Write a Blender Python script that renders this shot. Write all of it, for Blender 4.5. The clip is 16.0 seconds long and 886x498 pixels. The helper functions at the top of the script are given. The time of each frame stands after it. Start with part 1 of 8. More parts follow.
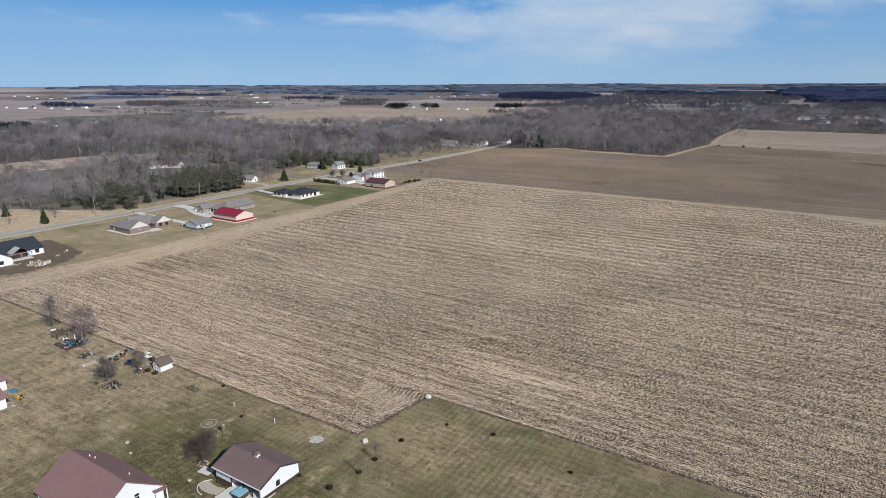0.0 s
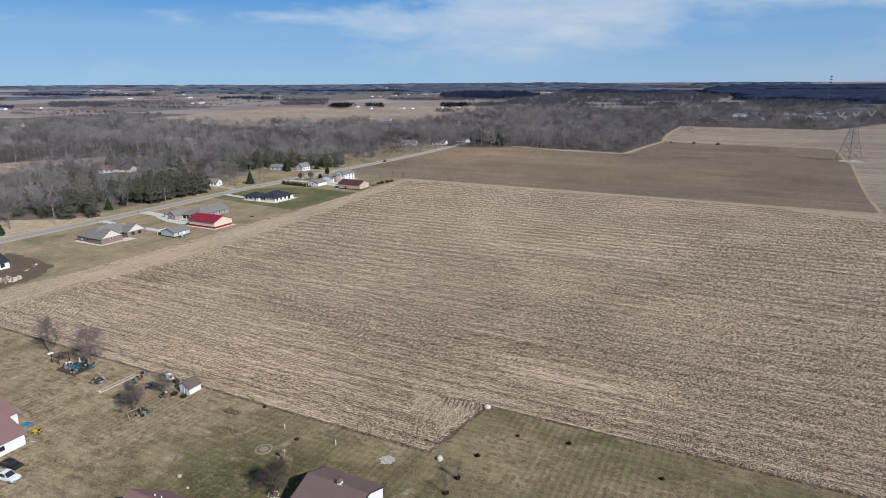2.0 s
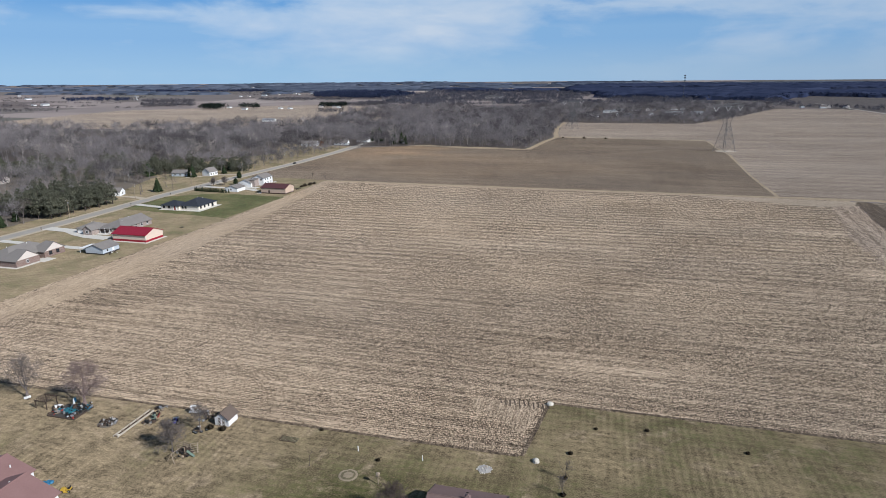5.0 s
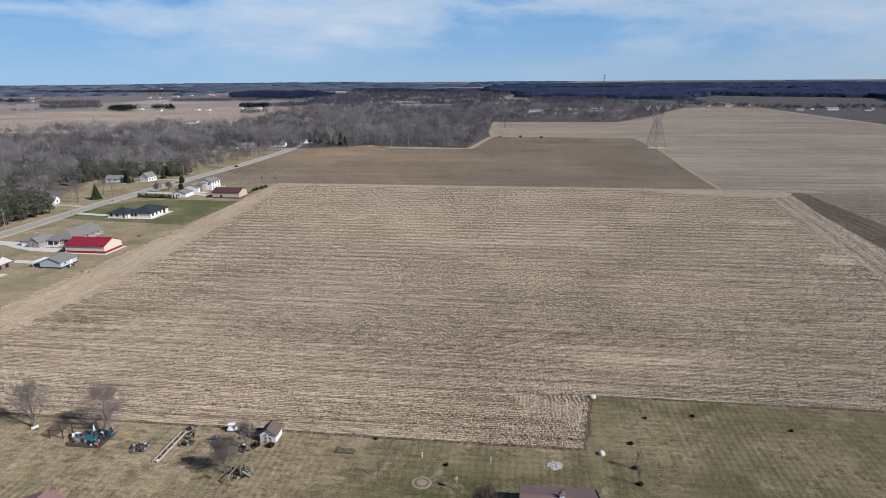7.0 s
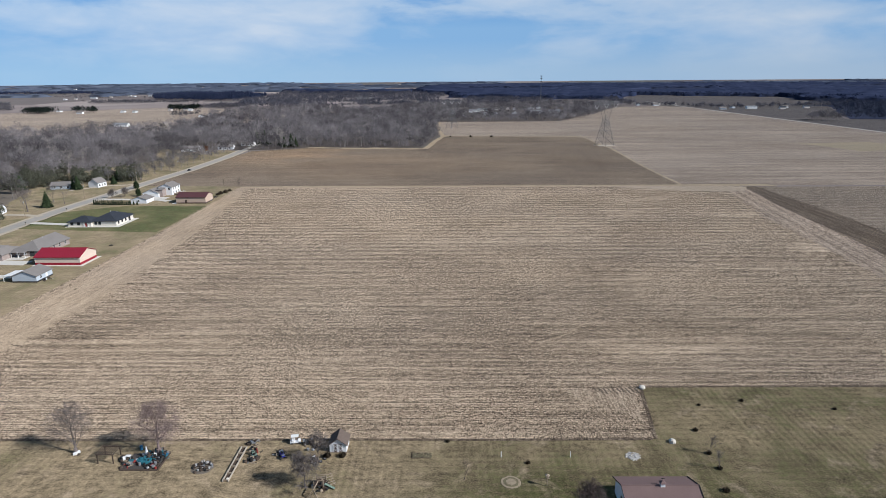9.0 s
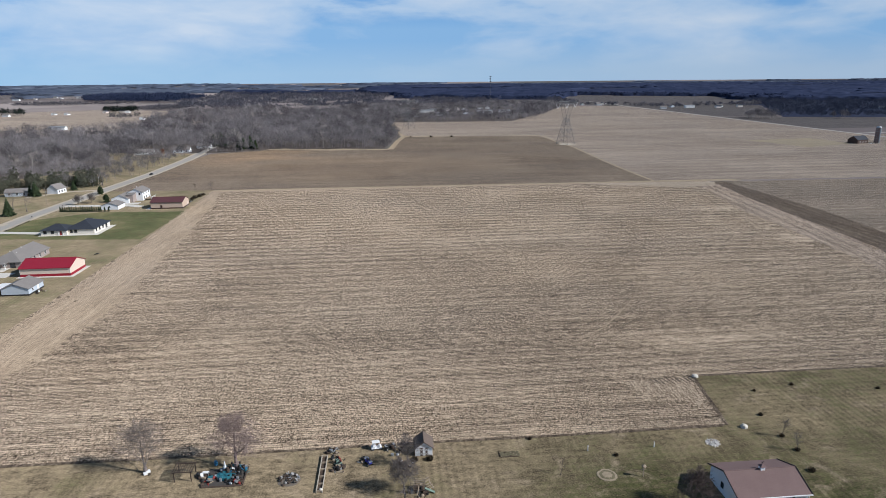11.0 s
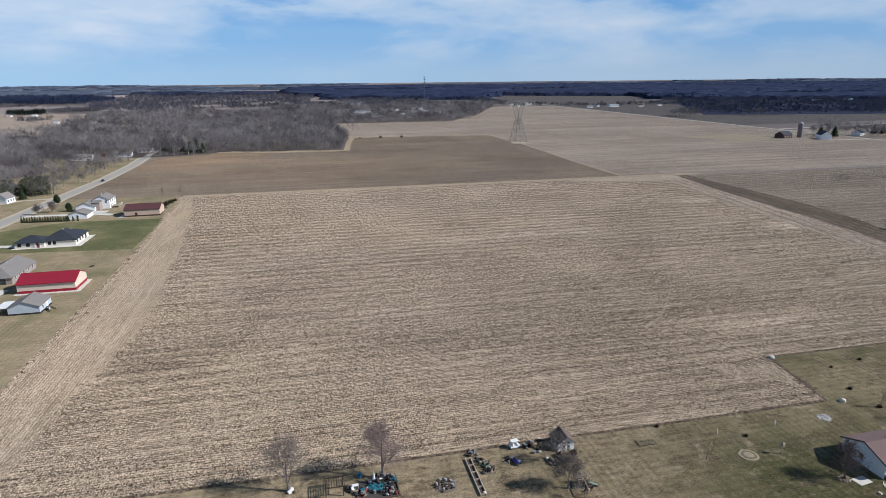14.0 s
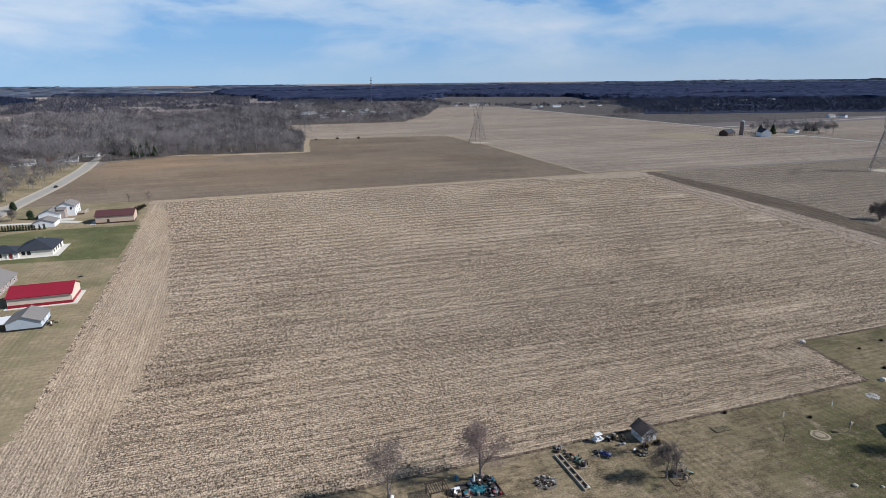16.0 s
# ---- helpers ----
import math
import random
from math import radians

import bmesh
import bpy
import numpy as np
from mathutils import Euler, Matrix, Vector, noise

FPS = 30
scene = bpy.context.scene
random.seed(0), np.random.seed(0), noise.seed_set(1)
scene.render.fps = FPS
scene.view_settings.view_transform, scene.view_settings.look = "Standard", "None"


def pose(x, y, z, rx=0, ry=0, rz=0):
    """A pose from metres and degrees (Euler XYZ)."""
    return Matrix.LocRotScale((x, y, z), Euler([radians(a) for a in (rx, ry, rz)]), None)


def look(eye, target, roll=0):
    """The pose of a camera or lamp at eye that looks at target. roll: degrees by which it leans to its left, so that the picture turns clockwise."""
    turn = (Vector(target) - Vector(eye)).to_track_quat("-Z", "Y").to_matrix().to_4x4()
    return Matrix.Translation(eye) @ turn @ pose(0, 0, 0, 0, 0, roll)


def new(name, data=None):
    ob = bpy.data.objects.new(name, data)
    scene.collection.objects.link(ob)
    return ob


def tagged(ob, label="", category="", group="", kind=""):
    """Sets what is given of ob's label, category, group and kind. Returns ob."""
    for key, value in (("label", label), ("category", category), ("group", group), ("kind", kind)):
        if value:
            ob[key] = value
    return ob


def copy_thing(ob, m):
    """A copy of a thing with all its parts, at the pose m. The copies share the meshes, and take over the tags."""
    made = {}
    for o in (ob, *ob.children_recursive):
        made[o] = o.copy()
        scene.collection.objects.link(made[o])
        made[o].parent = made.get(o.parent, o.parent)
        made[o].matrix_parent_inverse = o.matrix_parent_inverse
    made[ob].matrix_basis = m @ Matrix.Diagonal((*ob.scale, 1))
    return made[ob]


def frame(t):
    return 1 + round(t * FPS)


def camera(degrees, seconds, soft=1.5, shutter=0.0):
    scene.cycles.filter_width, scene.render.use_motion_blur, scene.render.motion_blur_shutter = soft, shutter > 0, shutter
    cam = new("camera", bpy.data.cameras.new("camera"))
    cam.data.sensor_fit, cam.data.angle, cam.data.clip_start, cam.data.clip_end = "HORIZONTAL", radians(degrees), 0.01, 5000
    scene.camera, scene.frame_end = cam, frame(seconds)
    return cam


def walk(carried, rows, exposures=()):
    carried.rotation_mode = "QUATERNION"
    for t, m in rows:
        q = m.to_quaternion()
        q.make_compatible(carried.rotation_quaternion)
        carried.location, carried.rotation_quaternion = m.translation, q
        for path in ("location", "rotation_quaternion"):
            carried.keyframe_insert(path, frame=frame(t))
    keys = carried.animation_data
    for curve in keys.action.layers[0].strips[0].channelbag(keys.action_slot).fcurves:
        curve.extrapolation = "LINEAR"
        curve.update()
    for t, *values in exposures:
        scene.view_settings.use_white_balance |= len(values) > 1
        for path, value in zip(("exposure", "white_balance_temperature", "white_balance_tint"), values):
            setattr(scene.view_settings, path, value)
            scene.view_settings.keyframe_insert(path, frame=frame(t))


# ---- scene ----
EXPOSURES = [(0.0, -0.06, 5930, 10), (5.0, 0.01, 5920, 10), (9.0, 0.07, 5915, 10), (16.0, 0.15, 5890, 10)]
cam = camera(71.4, 16.0, soft=0.7)
# seconds, eye x y z in metres, yaw, pitch, lean in degrees
ROWS = [
    (0.0, 1.60, -0.84, 72.14, 32.58, -15.11, 0.24),
    (0.5, -4.97, -2.60, 72.11, 31.30, -15.12, 0.27),
    (1.0, -11.47, -4.53, 72.08, 29.97, -15.14, 0.30),
    (1.5, -17.99, -6.59, 72.01, 28.46, -15.18, 0.32),
    (2.0, -24.51, -8.69, 71.90, 26.77, -15.20, 0.33),
    (2.5, -31.03, -10.76, 71.80, 24.90, -15.23, 0.37),
    (3.0, -37.55, -12.75, 71.71, 22.87, -15.25, 0.37),
    (3.5, -44.13, -14.65, 71.59, 20.86, -15.27, 0.38),
    (4.0, -50.68, -16.40, 71.54, 18.81, -15.30, 0.41),
    (6.5, -83.96, -22.37, 71.16, 8.81, -15.34, 0.39),
    (7.0, -90.69, -23.05, 71.08, 7.06, -15.35, 0.40),
    (7.5, -97.44, -23.57, 71.04, 5.42, -15.36, 0.40),
    (8.0, -104.24, -23.91, 70.97, 3.77, -15.34, 0.41),
    (8.5, -111.04, -24.07, 70.88, 2.13, -15.35, 0.43),
    (9.0, -117.87, -24.04, 70.78, 0.57, -15.35, 0.44),
    (9.5, -124.65, -23.83, 70.66, -0.94, -15.33, 0.48),
    (10.0, -131.46, -23.43, 70.51, -2.43, -15.33, 0.49),
    (12.5, -165.27, -19.16, 69.83, -8.52, -15.31, 0.54),
    (13.0, -172.02, -17.82, 69.64, -9.79, -15.31, 0.55),
    (13.5, -178.68, -16.32, 69.46, -11.14, -15.30, 0.56),
    (14.0, -185.32, -14.63, 69.26, -12.56, -15.29, 0.58),
    (14.5, -191.86, -12.74, 69.07, -14.03, -15.28, 0.58),
    (15.0, -198.39, -10.62, 68.79, -15.47, -15.26, 0.59),
    (15.5, -204.84, -8.38, 68.60, -16.96, -15.25, 0.58),
    (16.0, -211.23, -6.01, 68.35, -18.42, -15.22, 0.58),
]
walk(cam, [(t, pose(x, y, z, 90 + pitch, lean, yaw)) for t, x, y, z, yaw, pitch, lean in ROWS], EXPOSURES)

# ---- light: hazy winter sun behind the flight path, blue sky with drawn-out cloud ----
SUN_EL, SUN_AZ = radians(35), radians(-20)
SUN_DIR = Vector((math.cos(SUN_EL) * math.cos(SUN_AZ), math.cos(SUN_EL) * math.sin(SUN_AZ), math.sin(SUN_EL)))
sun_data = bpy.data.lights.new("sun", "SUN")
sun_data.energy, sun_data.angle, sun_data.color = 5.0, radians(0.6), (1.0, 0.94, 0.86)
sun = new("sun", sun_data)
sun.matrix_world = look(SUN_DIR * 400, (0, 0, 0))

world = bpy.data.worlds.new("sky")
scene.world = world
world.use_nodes = True


class Nodes:
    """Short hand for building a node tree."""

    def __init__(self, tree):
        self.tree = tree
        tree.nodes.clear()

    def add(self, kind, links=None, **values):
        node = self.tree.nodes.new(kind)
        for key, value in values.items():
            node.inputs[key].default_value = value
        for key, socket in (links or {}).items():
            self.tree.links.new(socket, node.inputs[key])
        return node

    def math(self, op, a, b=0.0, c=0.0):
        node = self.tree.nodes.new("ShaderNodeMath")
        node.operation = op
        for i, v in enumerate((a, b, c)):
            if isinstance(v, (int, float)):
                node.inputs[i].default_value = v
            else:
                self.tree.links.new(v, node.inputs[i])
        return node.outputs[0]

    def mix(self, fac, a, b, blend="MIX"):
        node = self.tree.nodes.new("ShaderNodeMix")
        node.data_type, node.blend_type = "RGBA", blend
        for i, v in ((0, fac), (6, a), (7, b)):
            if isinstance(v, (int, float)):
                node.inputs[i].default_value = v
            elif isinstance(v, tuple):
                node.inputs[i].default_value = (*v, 1)
            else:
                self.tree.links.new(v, node.inputs[i])
        return node.outputs[2]

    def ramp(self, fac, lo, hi):
        node = self.add("ShaderNodeMapRange", {"Value": fac})
        node.inputs[1].default_value, node.inputs[2].default_value = lo, hi
        return node.outputs[0]

    def noise(self, vec, scale, detail=3.0, rough=0.55, stretch=None, warp=0.0):
        if stretch:
            vec = self.add("ShaderNodeMapping", {"Vector": vec}, Scale=stretch).outputs[0]
        return self.add("ShaderNodeTexNoise", {"Vector": vec}, Scale=scale, Detail=detail, Roughness=rough, Distortion=warp).outputs[0]


w = Nodes(world.node_tree)
sky = w.add("ShaderNodeTexSky")
sky.sky_type, sky.sun_disc, sky.sun_elevation, sky.sun_rotation = "NISHITA", False, SUN_EL, math.pi / 2 - SUN_AZ
sky.altitude, sky.air_density, sky.dust_density, sky.ozone_density = 300.0, 1.0, 0.3, 3.0
ray = w.add("ShaderNodeTexCoord").outputs["Generated"]
sep = w.add("ShaderNodeSeparateXYZ", {"Vector": ray})
# long flat banks of cloud: haze low down, a bluer band above it, then a broken white deck that thickens eastward
flat = w.add("ShaderNodeCombineXYZ", {"X": sep.outputs[0], "Y": sep.outputs[1], "Z": w.math("MULTIPLY", sep.outputs[2], 3.4)}).outputs[0]
broad = w.noise(flat, 2.6, 4.0, 0.5, warp=0.3)
fine = w.noise(flat, 8.0, 6.0, 0.55, warp=0.25)
upper = w.ramp(sep.outputs[2], 0.055, 0.095)
low = w.ramp(sep.outputs[2], 0.058, 0.012)
cover = w.math("ADD", w.math("MULTIPLY", broad, 0.62), w.math("MULTIPLY", fine, 0.38))
cover = w.math("ADD", cover, w.math("MULTIPLY", upper, 0.085))
cover = w.math("ADD", cover, w.math("MULTIPLY", w.math("SUBTRACT", sep.outputs[0], 0.5), 0.065))
high = w.math("MULTIPLY", w.ramp(sep.outputs[2], 0.085, 0.135), w.ramp(w.math("ABSOLUTE", sep.outputs[0]), 0.42, 0.75))
cover = w.math("SUBTRACT", cover, w.math("MULTIPLY", high, 0.16))
bright = w.ramp(cover, 0.43, 0.65)
blue = w.mix(1.0, sky.outputs[0], (0.22, 0.52, 0.95), "MULTIPLY")
cloud = w.mix(bright, (2.2, 3.75, 5.6), (4.75, 5.35, 6.0))
gap = w.math("MULTIPLY", w.ramp(cover, 0.53, 0.45), w.ramp(sep.outputs[2], 0.075, 0.12))
colour = w.mix(w.math("MULTIPLY", gap, 0.8), cloud, (0.75, 2.45, 5.1))
haze = w.mix(w.ramp(sep.outputs[0], -0.35, 0.55), (2.95, 4.40, 5.70), (3.45, 4.35, 5.25))
colour = w.mix(w.math("MULTIPLY", low, 0.85), colour, haze)
glow = w.ramp(sep.outputs[0], -0.85, 0.75)
glow = w.math("SUBTRACT", 1.13, w.math("MULTIPLY", glow, 0.20))
side = w.add("ShaderNodeCombineColor", {"Red": glow, "Green": glow, "Blue": glow}).outputs[0]
colour = w.mix(1.0, colour, side, "MULTIPLY")
# clear sky higher up
colour = w.mix(w.ramp(sep.outputs[2], 0.15, 0.30), colour, w.mix(0.6, blue, cloud))
colour = w.mix(w.ramp(sep.outputs[2], 0.20, 0.62), colour, (0.66, 1.00, 1.47))
back = w.add("ShaderNodeBackground", {"Color": colour}, Strength=0.11)
w.add("ShaderNodeOutputWorld", {"Surface": back.outputs[0]})

# ---- materials ----
MATS = {}


def surface(name, dark, light, fine=3.0, broad=0.3, rough=0.85, metal=0.0, bump=0.3, stretch=None, contrast=0.5, gloss=0.3):
    """A plain weathered surface: two scales of variation between two tones, with relief."""
    m = bpy.data.materials.new(name)
    m.use_nodes = True
    n = Nodes(m.node_tree)
    co = n.add("ShaderNodeTexCoord").outputs["Object"]
    a = n.noise(co, fine, 4.0, 0.6, stretch)
    b = n.noise(co, broad, 3.0)
    f = n.math("ADD", n.math("MULTIPLY", a, 0.55), n.math("MULTIPLY", b, 0.45))
    f = n.ramp(f, 0.5 - contrast / 2, 0.5 + contrast / 2)
    rnd = n.add("ShaderNodeObjectInfo").outputs["Random"]
    f = n.math("ADD", f, n.math("MULTIPLY", n.math("SUBTRACT", rnd, 0.5), 0.25))
    col = n.mix(f, dark, light)
    bmp = n.add("ShaderNodeBump", {"Height": a}, Strength=bump, Distance=0.03)
    p = n.add("ShaderNodeBsdfPrincipled", {"Base Color": col, "Normal": bmp.outputs[0]}, Roughness=rough, Metallic=metal)
    p.inputs["Specular IOR Level"].default_value = gloss
    n.add("ShaderNodeOutputMaterial", {"Surface": p.outputs[0]})
    MATS[name] = m
    return m


def banded(name, dark, light, axis, period, depth=0.25, rough=0.7, metal=0.0, tone=0.25, gloss=0.4, stain=0.4):
    """Laps, ribs or courses along one axis (0, 1, 2), with stains."""
    m = bpy.data.materials.new(name)
    m.use_nodes = True
    n = Nodes(m.node_tree)
    co = n.add("ShaderNodeTexCoord").outputs["Object"]
    s = n.add("ShaderNodeSeparateXYZ", {"Vector": co})
    k = n.math("FRACT", n.math("DIVIDE", s.outputs[axis], period))
    big = n.noise(co, 0.35, 4.0)
    small = n.noise(co, 4.0, 3.0)
    f = n.math("ADD", n.math("MULTIPLY", big, stain), n.math("MULTIPLY", small, 0.3))
    f = n.math("ADD", f, n.math("MULTIPLY", k, tone))
    col = n.mix(n.ramp(f, 0.1, 0.9), dark, light)
    bmp = n.add("ShaderNodeBump", {"Height": k}, Strength=depth, Distance=0.03)
    p = n.add("ShaderNodeBsdfPrincipled", {"Base Color": col, "Normal": bmp.outputs[0]}, Roughness=rough, Metallic=metal)
    p.inputs["Specular IOR Level"].default_value = gloss
    n.add("ShaderNodeOutputMaterial", {"Surface": p.outputs[0]})
    MATS[name] = m
    return m


def bricks(name, c1, c2, mortar):
    m = bpy.data.materials.new(name)
    m.use_nodes = True
    n = Nodes(m.node_tree)
    co = n.add("ShaderNodeTexCoord").outputs["Object"]
    s = n.add("ShaderNodeSeparateXYZ", {"Vector": co})
    flat = n.add("ShaderNodeCombineXYZ", {"X": n.math("ADD", s.outputs[0], s.outputs[1]), "Y": s.outputs[2]}).outputs[0]
    br = n.add("ShaderNodeTexBrick", {"Vector": flat}, Scale=1.0)
    for key, v in (("Color1", (*c1, 1)), ("Color2", (*c2, 1)), ("Mortar", (*mortar, 1)), ("Mortar Size", 0.012), ("Brick Width", 0.22), ("Row Height", 0.075)):
        br.inputs[key].default_value = v
    col = n.mix(n.math("MULTIPLY", n.noise(co, 0.6), 0.5), br.outputs[0], c2)
    bmp = n.add("ShaderNodeBump", {"Height": br.outputs[1]}, Strength=0.3, Distance=-0.01)
    p = n.add("ShaderNodeBsdfPrincipled", {"Base Color": col, "Normal": bmp.outputs[0]}, Roughness=0.85)
    n.add("ShaderNodeOutputMaterial", {"Surface": p.outputs[0]})
    MATS[name] = m
    return m


def field(name, soil, mid, straw, axis, spacing=0.76, rows=0.30, flecks=0.5, streak=0.5, patch=0.5, lo=0.2, hi=0.8, lean=0.0, depth=0.25, coarse=1.0, stains=(), heap=0.0, clay=()):
    """Farmed ground in rows that run along axis 0 (x) or 1 (y). stains: x, y, two radii, amount (dark below 0, pale above)."""
    m = bpy.data.materials.new(name)
    m.use_nodes = True
    n = Nodes(m.node_tree)
    site = n.add("ShaderNodeTexCoord").outputs["Object"]
    co = n.add("ShaderNodeMapping", {"Vector": site}, Rotation=(0, 0, radians(lean))).outputs[0] if lean else site
    ax = axis == 0

    def grain(scale, along, across, detail=3.0, rough=0.7, warp=0.0):
        return n.noise(co, scale, detail, rough, (along, across, 1) if ax else (across, along, 1), warp)

    # plant rows, every third row, and the wider pass of the combine
    at = n.add("ShaderNodeSeparateXYZ", {"Vector": co}).outputs[1 if ax else 0]
    at = n.math("ADD", at, n.math("MULTIPLY", grain(0.02, 0.4, 1.0), 1.2))
    row = n.math("ADD", 0.5, n.math("MULTIPLY", n.math("SINE", n.math("MULTIPLY", at, 6.28319 / spacing)), 0.5))
    third = n.math("PINGPONG", n.math("DIVIDE", at, spacing * 3), 0.5)
    wide = n.math("PINGPONG", n.math("DIVIDE", at, spacing * 8), 0.5)
    bits = n.noise(site, 5.8, 3.0, 0.8, (1.0, 0.5, 1))
    crumbs = n.noise(site, 3.3, 3.0, 0.8, (1.0, 0.5, 1))
    broken = grain(1.25, 0.17, 1.0, 2.0, 0.6)
    band = grain(0.48, 0.06, 1.0, 4.0, 0.7)
    st1 = grain(0.24 / coarse, 0.07, 1.0, 4.0, 0.7)
    st2 = grain(0.05 / coarse, 0.22, 1.0, 3.0, 0.6, 0.6)
    pat = n.noise(co, 0.011, 4.0, 0.6, warp=0.8)
    # slow changes of tone
    f = n.math("MULTIPLY", n.ramp(st1, 0.32, 0.68), streak * 0.9)
    f = n.math("ADD", f, n.math("MULTIPLY", n.ramp(st2, 0.28, 0.72), streak))
    f = n.math("ADD", f, n.math("MULTIPLY", n.ramp(pat, 0.3, 0.7), patch))
    f = n.ramp(n.math("DIVIDE", f, streak * 1.9 + patch), lo, hi)
    tone = n.mix(f, tuple(0.66 * m_ + 0.34 * s_ for m_, s_ in zip(mid, soil)), tuple(0.56 * m_ + 0.44 * s_ for m_, s_ in zip(mid, straw)))
    grey = n.noise(co, 0.016, 3.0, 0.5, (0.5, 1, 1))
    level = sum(mid) / 3
    tone = n.mix(n.math("MULTIPLY", n.ramp(grey, 0.38, 0.66), 0.32), tone, (level * 1.12, level * 0.98, level * 0.88))
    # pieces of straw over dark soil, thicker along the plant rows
    # coarse grain and swath contrast grow northward, so texture holds far from the flight
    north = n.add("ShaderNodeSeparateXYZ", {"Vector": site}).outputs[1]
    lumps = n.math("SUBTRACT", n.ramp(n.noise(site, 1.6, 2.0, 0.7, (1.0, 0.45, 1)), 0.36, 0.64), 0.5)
    coarse_grain = n.math("SUBTRACT", n.ramp(n.noise(site, 0.85, 2.0, 0.7, (1.0, 0.28, 1)), 0.36, 0.64), 0.5)
    k = n.math("ADD", n.math("MULTIPLY", lumps, n.math("MULTIPLY", n.ramp(north, 70.0, 190.0), 0.27 * heap)), n.math("MULTIPLY", coarse_grain, n.math("MULTIPLY", n.ramp(north, 120.0, 340.0), 0.24 * heap)))
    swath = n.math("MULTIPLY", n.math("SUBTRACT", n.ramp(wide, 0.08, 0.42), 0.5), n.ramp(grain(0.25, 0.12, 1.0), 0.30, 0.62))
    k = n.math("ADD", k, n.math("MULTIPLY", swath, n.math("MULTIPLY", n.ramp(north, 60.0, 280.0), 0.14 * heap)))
    dabs = n.noise(site, 1.1, 3.0, 0.75, (1.0, 0.6, 1))
    for value, weight in ((n.ramp(bits, 0.38, 0.62), flecks * 0.75), (n.ramp(crumbs, 0.40, 0.60), flecks * 0.95), (n.ramp(dabs, 0.40, 0.60), flecks * 0.24),
                          (row, rows * 0.45), (n.ramp(broken, 0.34, 0.66), rows * 0.45), (n.ramp(third, 0.0, 0.30), rows * 0.24),
                          (n.ramp(wide, 0.0, 0.5), rows * 0.06), (n.ramp(band, 0.34, 0.66), rows * 0.34)):
        k = n.math("ADD", k, n.math("MULTIPLY", value, weight / (flecks * 1.94 + rows * 1.54)))
    for sx, sy, rx, ry, amount in stains:
        # a damp or strawy place with a ragged rim
        local = n.add("ShaderNodeMapping", {"Vector": site}, Location=(-sx / rx, -sy / ry, 0), Scale=(1 / rx, 1 / ry, 0)).outputs[0]
        far = n.add("ShaderNodeVectorMath", {0: local})
        far.operation = "LENGTH"
        rim = n.math("ADD", far.outputs["Value"], n.math("MULTIPLY", n.math("SUBTRACT", n.noise(site, 0.12, 4.0, 0.7, (0.5, 1, 1)), 0.5), 1.6))
        k = n.math("ADD", k, n.math("MULTIPLY", n.ramp(rim, 1.1, 0.45), amount))
    col = n.mix(n.ramp(k, 0.56, 0.56 - depth), tone, soil)
    col = n.mix(n.ramp(k, 0.57, 0.57 + depth), col, straw)
    for sx, sy, rx, ry, amount in clay:
        # subsoil of another colour showing through
        local = n.add("ShaderNodeMapping", {"Vector": site}, Location=(-sx / rx, -sy / ry, 0), Scale=(1 / rx, 1 / ry, 0)).outputs[0]
        far = n.add("ShaderNodeVectorMath", {0: local})
        far.operation = "LENGTH"
        rim = n.math("ADD", far.outputs["Value"], n.math("MULTIPLY", n.math("SUBTRACT", n.noise(site, 0.03, 5.0, 0.7, (0.4, 1, 1)), 0.5), 2.0))
        col = n.mix(n.math("MULTIPLY", n.ramp(rim, 1.2, 0.2), amount), col, n.mix(1.0, col, (1.48, 1.31, 1.10), "MULTIPLY"))
    bh = n.math("ADD", n.math("MULTIPLY", row, 0.25), n.math("ADD", crumbs, broken))
    bmp = n.add("ShaderNodeBump", {"Height": bh}, Strength=1.0, Distance=0.16)
    p = n.add("ShaderNodeBsdfPrincipled", {"Base Color": col, "Normal": bmp.outputs[0]}, Roughness=0.95)
    p.inputs["Specular IOR Level"].default_value = 0.1
    p.inputs["Diffuse Roughness"].default_value = 0.4
    n.add("ShaderNodeOutputMaterial", {"Surface": p.outputs[0]})
    MATS[name] = m
    return m


